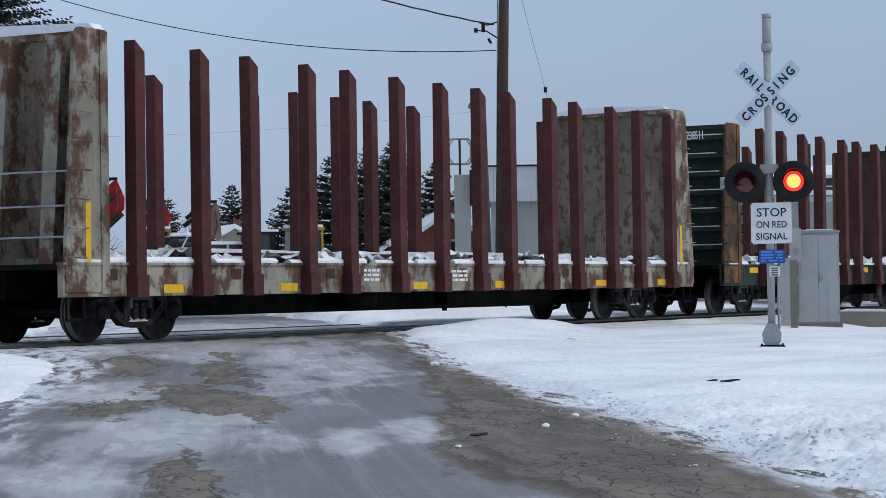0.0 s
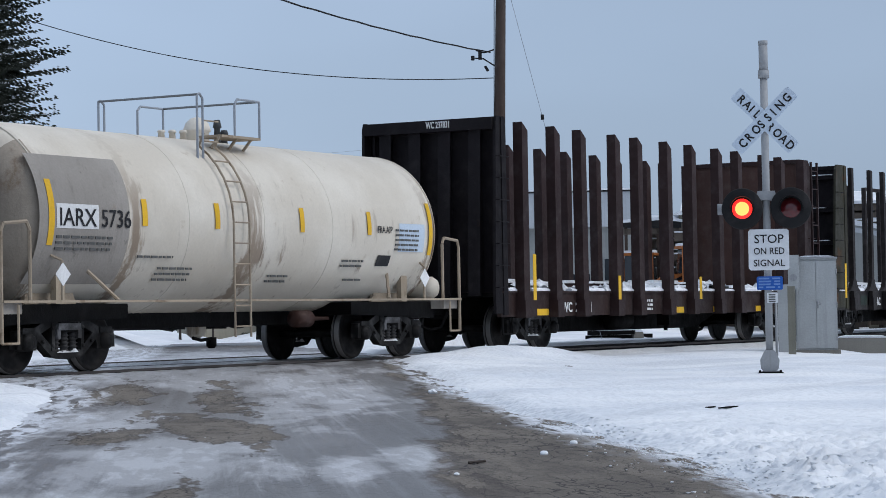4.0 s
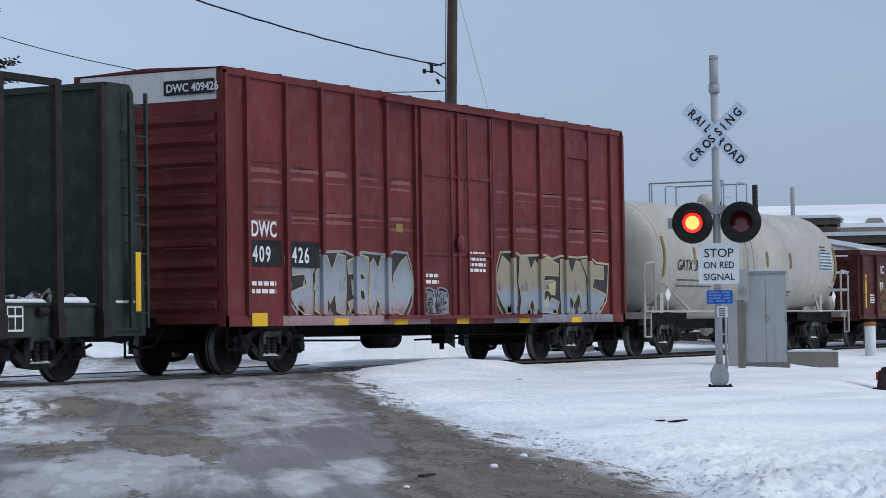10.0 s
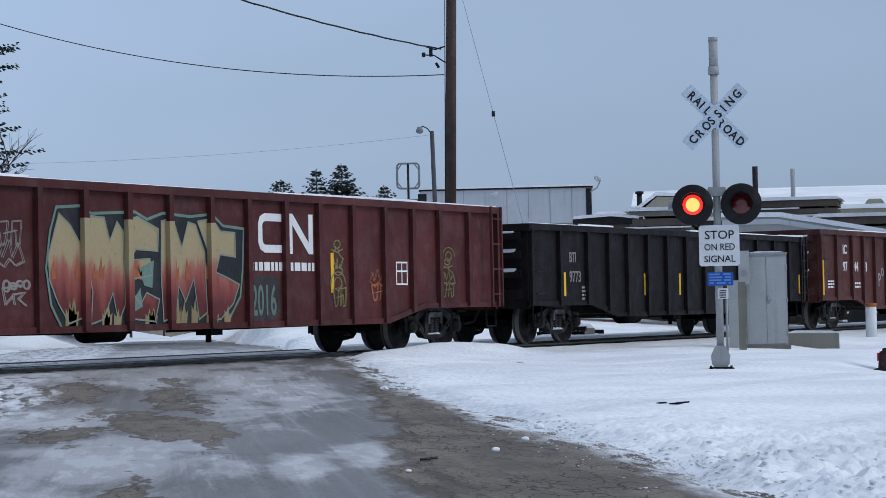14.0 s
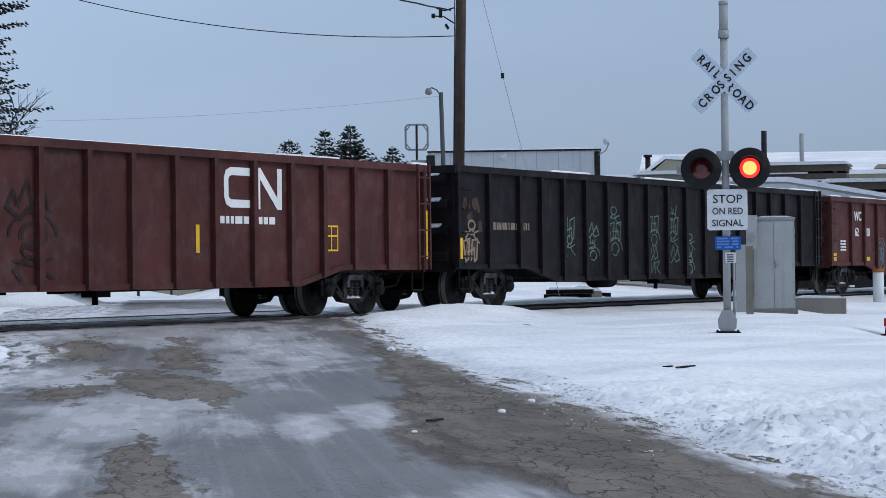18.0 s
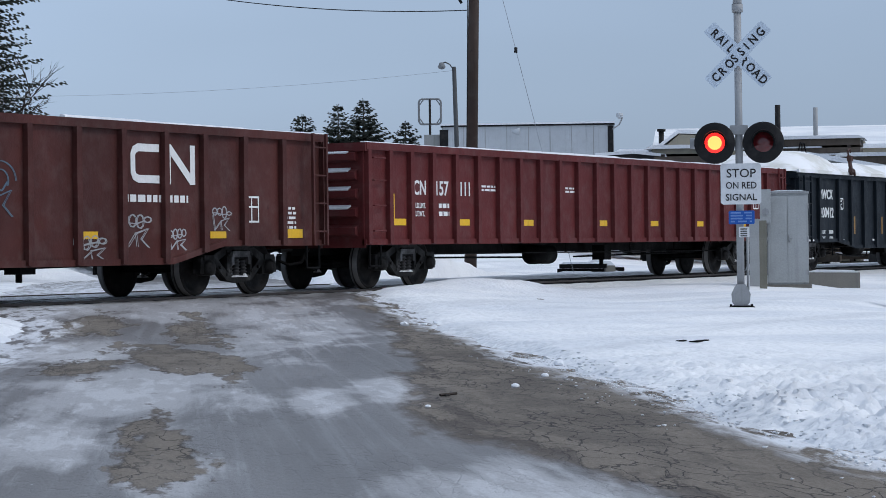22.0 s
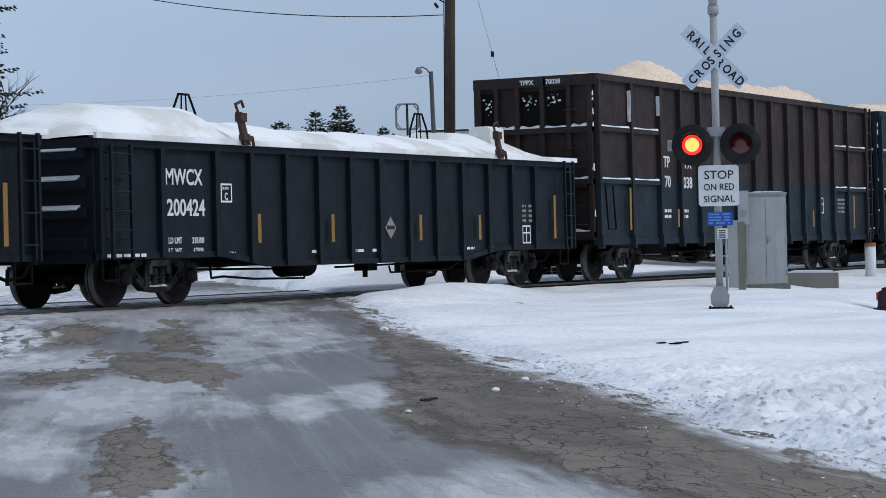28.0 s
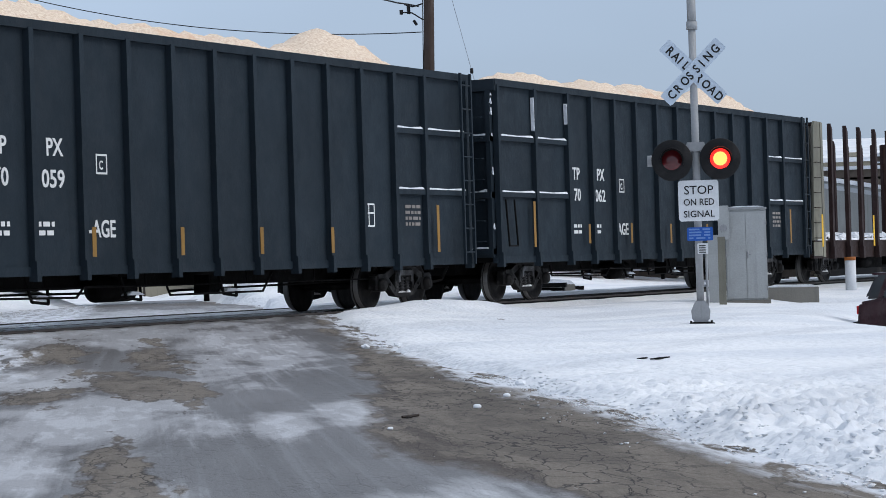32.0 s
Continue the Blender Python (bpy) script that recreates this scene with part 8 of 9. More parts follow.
def spruce(height, radius, seed, snowy=0.2, low=0.13):
    """Trunk, whorls of drooping boughs built of many small needle sprays, snow caught on some."""
    rnd = random.Random(seed)
    trunk = B()
    lathe(trunk, [(0, height * 0.02 + 0.05), (height * 0.5, height * 0.012 + 0.02), (height * 0.97, 0.015)], "z", 8)
    crown, caps = ([], []), ([], [])

    def spray(store, p, d, length, width):
        """Two crossed leaf shapes along d."""
        d = d.normalized()
        side = d.cross(Vector((0, 0, 1)))
        side = side.normalized() if side.length > 0.01 else Vector((1, 0, 0))
        up = side.cross(d)
        for a in (0.0, 1.57):
            w = (side * math.cos(a) + up * math.sin(a)) * width
            n = len(store[0])
            store[0].extend([p, p + d * length * 0.45 + w, p + d * length, p + d * length * 0.45 - w])
            store[1].append((n, n + 1, n + 2, n + 3))
    tiers = int(height * (1 - low) / (0.17 if height > 10 else 0.2))
    for k in range(tiers):
        f = (k + rnd.uniform(0, 0.5)) / tiers
        z = height * (low + (1.0 - low) * f)
        reach = radius * 1.2 * (1 - f) ** 0.80 * rnd.uniform(0.72, 1.08) + 0.05
        n = max(5, int((19 if height > 10 else 12) - 6 * f))
        turn = rnd.uniform(0, 6.28)
        for i in range(n):
            a = turn + 6.283 * i / n + rnd.uniform(-0.3, 0.3)
            r = reach * rnd.uniform(0.6, 1.1)
            lift = 0.55 * f
            steps = max(3, int(r / 0.13))
            white = rnd.random() < snowy
            for s in range(1, steps + 1):
                q = s / steps
                for fork in (-0.75, 0.75, rnd.uniform(-0.3, 0.3)):
                    p = Vector((math.cos(a) * r * q, math.sin(a) * r * q, z + r * (lift * q - 0.42 * q + 0.22 * q * q) + rnd.uniform(-0.05, 0.05)))
                    d = Vector((math.cos(a + fork), math.sin(a + fork), rnd.uniform(-0.55, -0.05)))
                    ln = (0.18 + (0.012 if height > 10 else 0.045) * radius) * rnd.uniform(0.7, 1.3) * (1.2 - 0.55 * q) * min(1.0, 0.5 + 0.5 * reach)
                    spray(crown, p, d, ln, ln * 0.17)
                    if white and rnd.random() < 0.45:
                        spray(caps, p + Vector((0, 0, 0.04)), Vector((d.x, d.y, -0.08)), ln * 0.75, ln * 0.14)
    for k in range(14):  # the leader
        a = rnd.uniform(0, 6.28)
        spray(crown, Vector((0, 0, height - 0.75 + 0.05 * k)), Vector((math.cos(a), math.sin(a), 1.6)), 0.17, 0.022)
    meshes = []
    for name, store, mat in (("crown", crown, "needles"), ("bough_snow", caps, "snow_tuft")):
        mesh = bpy.data.meshes.new(name)
        mesh.from_pydata([tuple(v) for v in store[0]], [], store[1])
        mesh.materials.append(MATS[mat])
        meshes.append(mesh)
    return trunk, meshes


def plant(name, label, x, y, height, radius, seed, snowy, group="spruces beyond the tracks"):
    trunk, (crown, caps) = spruce(height, radius, seed, snowy)
    t = thing(name, label, "tree", group, at=(x, y, -0.35))
    part("trunk", trunk, "bark", t)
    part("crown", crown, None, t, "dark green needles")
    part("bough_snow", caps, None, t, "snow caught on the boughs")
    return t


plant("spruce_tree", "tall dark spruce with snow on its boughs", 53.3, 45.8, 18.5, 3.1, 1, 0.30)
plant("spruce_tree", "dark spruce with snow-dusted boughs beyond the road", 101.61, 63.84, 8.0, 3.0, 2, 0.22)
plant("spruce_tree", "dark spruce with snow-dusted boughs beyond the road", 102.57, 62.28, 8.5, 2.6, 3, 0.30)
plant("spruce_tree", "dark spruce with snow-dusted boughs beyond the road", 103.24, 61.16, 8.75, 3.0, 4, 0.22)
plant("spruce_tree", "dark spruce with snow-dusted boughs beyond the road", 104.3, 59.3, 7.6, 2.5, 5, 0.22)
plant("spruce_tree", "dark spruce with snow-dusted boughs beyond the road", 100.4, 65.6, 6.4, 2.4, 12, 0.22)
plant("pine_tree", "small dark pine beyond the yard", 107.0, 73.8, 7.0, 2.4, 6, 0.10)
plant("pine_tree", "small dark pine beyond the yard", 104.0, 76.0, 6.2, 2.0, 7, 0.10)


def bare_tree(x, y, height, seed, spread=0.5, name="bare_tree", label="bare leafless tree with fine grey twigs"):
    rnd = random.Random(seed)
    trunk, twigs = B(), B()

    def grow(p, d, length, r, depth):
        q = p + d * length
        rod(trunk if depth < 2 else twigs, p, q, r, 5 if depth < 2 else 3, r * 0.6)
        if depth >= 5:
            return
        for _ in range(3 if depth < 4 else 2):
            e = (d + Vector((rnd.uniform(-1, 1), rnd.uniform(-1, 1), rnd.uniform(-0.35, 0.6))) * spread).normalized()
            grow(p + d * length * rnd.uniform(0.55, 1.0), e, length * rnd.uniform(0.55, 0.78), r * 0.55, depth + 1)
    grow(Vector((0, 0, 0)), Vector((0, 0, 1)), height * 0.36, height * 0.014, 0)
    t = thing(name, label, "tree", "bare trees beyond the tracks", at=(x, y, -0.35))
    part("trunk", trunk, "bark", t)
    tw = part("twig_spray", twigs, "bark", t)
    tw["kind"] = "stuff"
    return t


bare_tree(53.8, 45.45, 9.4, 3, 0.8)
for k, (x, y, h) in enumerate(((89.2, 64.4, 5.2), (92.0, 64.5, 4.8), (84.0, 66.0, 5.0), (109.0, 66.0, 5.0))):
    bare_tree(x, y, h, 20 + k, 0.7)

# utility pole with its cables
PX, PY = 54.70, 29.15
pole = thing("utility_pole", "tall brown wooden utility pole with cables and brackets", "utility pole", at=(PX, PY, -0.3))
part("pole", rod(B(), (0.0, 0.05, 0), (0.14, -0.22, 12.0), 0.165, 16, 0.125), "pole_wood", pole)
bm = bar_path(B(), [(0, 0, 8.05), (-0.05, 0.28, 7.98), (-0.06, 0.52, 8.06)], 0.02)
bar_path(bm, [(0, 0, 7.62), (-0.05, 0.3, 7.82), (-0.06, 0.62, 7.86)], 0.02)
rod(bm, (-0.06, 0.40, 7.80), (-0.06, 0.40, 8.02), 0.05, 8)
rod(bm, (-0.06, 0.62, 7.80), (-0.06, 0.62, 7.92), 0.05, 8)
rod(bm, (0, 0.2, 7.5), (0, 0.28, 7.62), 0.04, 8)
part("bracket", bm, "signal_black", pole)
part("ground_wire", rod(B(), (-0.10, 0.12, 0.2), (-0.02, -0.08, 11.5), 0.012, 5), "signal_black", pole)


def cable(name, label, p, q, sag, r=0.018, wobble=0.0, mat="signal_black"):
    cu = bpy.data.curves.new(name, "CURVE")
    cu.dimensions, cu.bevel_depth, cu.bevel_resolution = "3D", r, 1
    sp = cu.splines.new("POLY")
    n = 40
    sp.points.add(n)
    for i in range(n + 1):
        t = i / n
        w = wobble * math.sin(i * 2.4)
        sp.points[i].co = (*(Vector(p).lerp(Vector(q), t) + Vector((0, 0, -4 * sag * t * (1 - t) + w))), 1)
    ob = new(name, cu)
    mesh = bpy.data.meshes.new_from_object(ob.evaluated_get(bpy.context.evaluated_depsgraph_get()))
    bpy.data.objects.remove(ob)
    mesh.materials.append(MATS[mat])
    return tagged(new(name, mesh), label, "cable", "overhead cables", "")


cable("overhead_cable", "twisted black overhead cable from the pole", (PX - 0.05, PY + 0.1, 7.68), (27.6, 27.6, 9.2), 0.50, 0.020, 0.008)
cable("overhead_cable", "single black overhead cable from the pole", (PX, PY + 0.05, 7.0), (54.4, 46.6, 10.4), 0.75, 0.014)
cable("guy_wire", "thin grey guy wire stretched from the pole", (PX + 0.10, PY - 0.22, 10.0), (54.7, 26.1, -0.2), 0.0, 0.007, 0.0, "wire_grey")
tagged(part("guy_insulator", rod(B(), (0, 0, -0.07), (0, 0, 0.07), 0.045, 10), "signal_black", None, "", (54.76, 27.79, 5.88)), "dark insulator on the guy wire", "insulator")
cable("overhead_cable", "faint distant cable to the street lamp", (83.55, 45.25, 7.9), (76.0, 62.5, 7.2), 0.25, 0.006, 0.0, "wire_grey")

# street lamp and an empty sign frame
sl = thing("street_lamp", "grey street lamp with a curved arm and round shade", "street lamp", at=facing(83.6, 45.15))
part("post", rod(B(), (0.10, 0, 0), (-0.08, 0, 8.35), 0.11, 12, 0.085), "lamp_grey", sl)
part("arm", bar_path(B(), [(-0.08, 0, 8.2), (-0.25, 0, 8.45), (-0.45, 0, 8.55), (-0.55, 0, 8.48)], 0.028), "lamp_grey", sl)
part("shade", lathe(B(), [(0.12, 0.03), (0.10, 0.09), (0.02, 0.12), (-0.06, 0.16), (-0.10, 0.15), (-0.15, 0.09), (-0.17, 0.02)], "z", 16, (-0.58, 0, 8.42)), "rail_grey", sl)
fr = thing("sign_frame", "empty rounded steel sign frame on a post", "sign frame", at=facing(96.6, 53.6))
bm = bar_path(B(), [(-0.42, 0, 5.55), (-0.52, 0, 5.66), (-0.52, 0, 6.62), (-0.42, 0, 6.73), (0.42, 0, 6.73), (0.52, 0, 6.62), (0.52, 0, 5.66), (0.42, 0, 5.55), (-0.42, 0, 5.55)], 0.05)
for a, b in (((-0.5, 5.85), (-0.3, 5.57)), ((0.5, 5.85), (0.3, 5.57)), ((-0.5, 6.43), (-0.3, 6.71)), ((0.5, 6.43), (0.3, 6.71))):
    rod(bm, (a[0], 0, a[1]), (b[0], 0, b[1]), 0.03, 6)
part("frame", bm, "rail_grey", fr)
part("post", rod(B(), (0, 0, 0), (0, 0, 6.73), 0.055, 10), "signal_black", fr)
fr.location.z += 1.3

# stop sign across the tracks
st = thing("stop_sign", "red octagonal stop sign on a post across the tracks", "stop sign", at=facing(64.65, 38.01))
o = [(0.33 * math.cos(radians(22.5 + 45 * k)), 2.80 + 0.33 * math.sin(radians(22.5 + 45 * k))) for k in range(8)]
part("sign_rim", prism(B(), o, 0.0, 0.006), "sign_white", st)
part("sign_face", prism(B(), [(x * 0.94, 2.8 + (z - 2.8) * 0.94) for x, z in o], -0.006, -0.001), "stop_red", st)
me = letters("STOP", 0.2, 0.7, 0.008, 0.002)
wd = max(v.co.x for v in me.vertices)
part("letters", me, "sign_white", st, "", (-wd / 2, -0.009, 2.70))
part("post", box(B(), -0.03, 0.03, 0.008, 0.05, 0, 3.05), "galvanised", st)

# flat-roofed shop building
W = 4.05
bl = thing("shop_building", "low flat-roofed building with a pale metal upper band", "building", at=facing(98.2, 49.3, -0.35, -1.0))
part("wall", box(B(), -W + 0.9, W, 0.7, 9, 0, 5.2), "building_grey", bl)
part("upper_band", box(B(), -W + 0.05, W, 0.0, 9, 5.1, 6.72), "building_white", bl, "pale sheet metal band under the roof")
for k in range(8):
    x = -W + 0.05 + k * (2 * W) / 8
    part("band_seam", box(B(), x, x + 0.025, -0.012, 0.0, 5.1, 6.72), "building_grey", bl)
part("roof_edge", box(B(), -W, W + 0.05, -0.08, 9.1, 6.72, 6.80), "signal_black", bl)
part("roof_snow", box(B(), -W, W + 0.05, -0.10, 9.1, 6.80, 6.88), "snow", bl)
part("corner_post", box(B(), W - 0.28, W - 0.02, -0.03, -0.005, 4.9, 6.68), "signal_black", bl)
# solid black box: the gap's shade is put into its colour
part("doorway", box(B(), -W - 0.05, -W + 0.35, -0.03, 0.5, 4.9, 6.6), "signal_black", bl, "black box painting the shade of an open gap beside the band")
part("side_post", box(B(), -W - 0.8, -W - 0.05, 0.3, 0.6, 0.0, 6.4), "building_grey", bl)
part("window", box(B(), 0.2, 1.6, 0.66, 0.7, 1.9, 2.9), "glass_dark", bl)
part("window", box(B(), 2.3, 3.7, 0.66, 0.7, 2.6, 3.6), "glass_dark", bl)
part("flood_light", lathe(B(), [(-0.25, 0.05), (-0.1, 0.1), (0.05, 0.17), (0.12, 0.16)], "x", 12, (-0.45, -0.35, 6.45)), "building_white", bl)
bm = bar_path(B(), [(W - 0.1, 0, 6.5), (W + 0.25, -0.05, 6.7), (W + 0.42, -0.1, 7.05)], 0.035)
part("lamp_arm", bm, "galvanised", bl)
part("corner_lamp", lathe(B(), [(-0.14, 0.06), (0.0, 0.17), (0.12, 0.15), (0.16, 0.04)], "z", 12, (W + 0.28, -0.1, 7.12)), "building_white", bl)


def house(x, y, w, d, h, roof, wall, label):
    ho = thing("house", label, "house", "houses beyond the tracks", at=facing(x, y, -0.35, 12))
    part("wall", box(B(), -w / 2, w / 2, 0, d, 0, h), wall, ho)
    part("gable", prism(B(), [(-w / 2, h), (w / 2, h), (0, h + roof)], 0.02, 0.2), wall, ho)
    for s in (-1, 1):
        part("roof_slope", prism(B(), [(s * (w / 2 + 0.3), h - 0.1), (0, h + roof + 0.05), (0, h + roof + 0.27), (s * (w / 2 + 0.3), h + 0.12)], -0.35, d + 0.3), "snow", ho, "snow-covered roof")
    fr = part("window", box(B(), -0.5, 0.5, -0.03, 0.0, h - 0.95, h + 0.15), "building_white", ho)
    part("pane", box(B(), -0.4, 0.4, -0.045, -0.031, h - 0.85, h + 0.05), "glass_dark", fr)
    part("chimney", box(B(), w * 0.2, w * 0.2 + 0.35, d * 0.5, d * 0.5 + 0.35, h + roof * 0.5, h + roof + 0.6), "brick_red", ho)
    return ho


house(100.2, 56.4, 3.9, 6, 3.3, 1.3, "brick_red", "red-brown house with a snowy gable roof")
house(102.2, 59.8, 2.6, 5, 2.9, 1.0, "stop_red", "small red shed with a snowy roof under trees")
house(98.0, 67.5, 3.4, 6, 3.2, 1.0, "building_tan", "tan house with a snowy roof beyond the yard")


# yard machines, on ground a little higher than the road
YARD = 0.42


def plough(x, y, z, label, outline, arms, mat="machine_red", turn=0.0):
    """A folded plough blade: curved red sheets with stiffeners, carried on dark arms; its highest corner is at z."""
    pl = thing("snow_plough", label, "snow plough", "ploughs parked in the yard", at=facing(x, y, YARD, turn))
    top = z - YARD
    part("mouldboard", prism(B(), [(a, top + b) for a, b in outline], 0.0, 0.10), mat, pl, "curved steel blade")
    part("blade_back", prism(B(), [(a * 0.86 - 0.12, top + b * 0.9 - 0.12) for a, b in outline], 0.10, 0.4), mat, pl)
    part("wear_edge", prism(B(), [(-0.34, top - 0.22), (-0.30, top + 0.02), (0.04, top + 0.03), (0.05, top - 0.05), (-0.2, top - 0.08)], -0.06, 0.16), "signal_black", pl)
    for (a, b), (c, d) in arms:
        part("push_arm", rod(B(), (a, -0.12, top + b), (c, -0.12, top + d), 0.085, 8), "signal_black", pl)
        part("arm_snow", rod(B(), (a, -0.12, top + b + 0.10), (c * 0.6 + a * 0.4, -0.12, top + d * 0.6 + b * 0.4 + 0.10), 0.045, 6), "snow", pl)
    part("lift_chain", bar_path(B(), [(0.0, -0.05, top - 0.35), (0.04, -0.06, top - 0.9), (-0.25, -0.08, top - 1.7)], 0.025), "lumber", pl)
    part("base_frame", box(B(), -2.0, 0.4, -0.2, 1.4, 0, max(0.5, top - 2.6)), "signal_black", pl)
    return pl


BLADE = [(-0.26, -0.25), (0, 0), (0.28, -0.67), (0.26, -1.06), (-0.45, -1.67), (-1.67, -2.23), (-2.17, -2.34), (-1.62, -1.95), (-0.84, -1.1), (-0.5, -0.39)]
plough(63.56, 48.57, 4.61, "red snow plough wing folded up on dark arms", BLADE, (((-2.3, -2.0), (-0.35, -0.3)), ((-1.9, -2.1), (-0.1, -0.6)), ((-1.2, -2.5), (0.2, -1.2))))
plough(64.51, 47.31, 4.2, "dark red snow plough wing folded on its arms", [(-0.5, -0.25), (0, 0), (-0.06, -0.2), (0.31, -1.0), (0.17, -1.17), (-0.4, -1.4), (-1.0, -1.5), (-0.6, -1.0)], (((-1.0, -1.1), (-0.32, -0.12)), ((-0.8, -1.25), (-0.15, -0.3))))
plough(65.54, 45.88, 3.8, "faded pink plough wing with pale stiffeners", [(-0.06, -0.05), (0, 0), (0.10, -0.2), (0.2, -1.3), (-0.7, -1.3), (-0.92, -1.05)], (((-1.0, -0.6), (-0.3, 0.05)), ((-1.1, -0.85), (-0.15, -0.15))), "machine_pink")


def loader(x, y, s, mat, label, turn=0.0, name="wheel_loader"):
    lo = thing(name, label, "machine", "machines parked in the yard", at=facing(x, y, -0.35, turn) @ Matrix.Scale(s, 4))
    part("chassis", prism(B(), [(-1.9, 0.7), (1.9, 0.7), (2.0, 1.5), (0.6, 1.7), (-1.8, 1.6)], -0.7, 0.7), mat, lo)
    part("cab", prism(B(), [(-0.5, 1.6), (0.9, 1.6), (0.75, 3.0), (-0.4, 3.0)], -0.6, 0.6), "glass_dark", lo)
    part("cab_roof", box(B(), -0.55, 0.95, -0.68, 0.68, 3.0, 3.12), mat, lo)
    for dx in (-0.5, 0.85):
        part("cab_post", box(B(), dx - 0.05, dx + 0.05, -0.66, -0.6, 1.6, 3.0), mat, lo)
    part("bucket", prism(B(), [(-3.2, 0.3), (-2.3, 0.4), (-2.2, 1.3), (-2.6, 1.5), (-2.7, 0.8)], -1.1, 1.1), mat, lo)
    part("boom", prism(B(), [(-2.5, 0.9), (-1.2, 1.9), (0.0, 2.0), (-1.2, 1.6), (-2.4, 0.7)], -0.3, 0.3), mat, lo)
    for wx in (-1.3, 1.3):
        for wy in (-0.8, 0.8):
            w = part("wheel", lathe(B(), [(-0.22, 0.4), (-0.2, 0.66), (0.2, 0.66), (0.22, 0.4)], "y", 24), "rubber", lo, "", (wx, wy, 0.66))
            part("rim", lathe(B(), [(-0.235, 0.1), (-0.225, 0.36), (0.225, 0.36), (0.235, 0.1)], "y", 18), mat, w)
    part("roof_snow", box(B(), -0.5, 0.9, -0.62, 0.62, 3.12, 3.24), "snow", lo)
    return lo


for x, y, sc, mat, label, turn in ((64.15, 47.75, 0.78, "dull_yellow", "cream and yellow loader with snow on its cab", 10), (62.0, 50.5, 1.18, "machine_yellow", "tall yellow machine at the yard's edge", 0),
                                   (78.0, 33.7, 0.85, "machine_orange", "orange loader among snow-covered timber", 15), (79.6, 36.6, 0.8, "machine_orange", "rusty orange loader parked by the timber", -10),
                                   (66.28, 44.8, 0.74, "hopper_green", "dark green parked machine with snow on top", 30), (67.1, 43.55, 0.78, "machine_yellow", "small yellow loader with an open cab", 20)):
    loader(x, y, sc, mat, label, turn).location.z = YARD
boom = thing("yellow_boom", "yellow steel boom leaning over a parked machine", "boom", at=facing(62.1, 50.2, YARD))
part("boom_leg", prism(B(), [(-0.75, 1.9), (-0.25, 3.75), (0.12, 3.8), (0.10, 3.1), (-0.25, 1.9)], -0.2, 0.1), "machine_yellow", boom)
part("boom_strut", prism(B(), [(-1.2, 2.2), (-0.9, 3.4), (-0.7, 3.4), (-1.0, 2.2)], -0.1, 0.1), "machine_yellow", boom)
part("boom_foot", box(B(), -1.1, 0.2, -0.3, 0.5, 0, 2.0), "signal_black", boom)


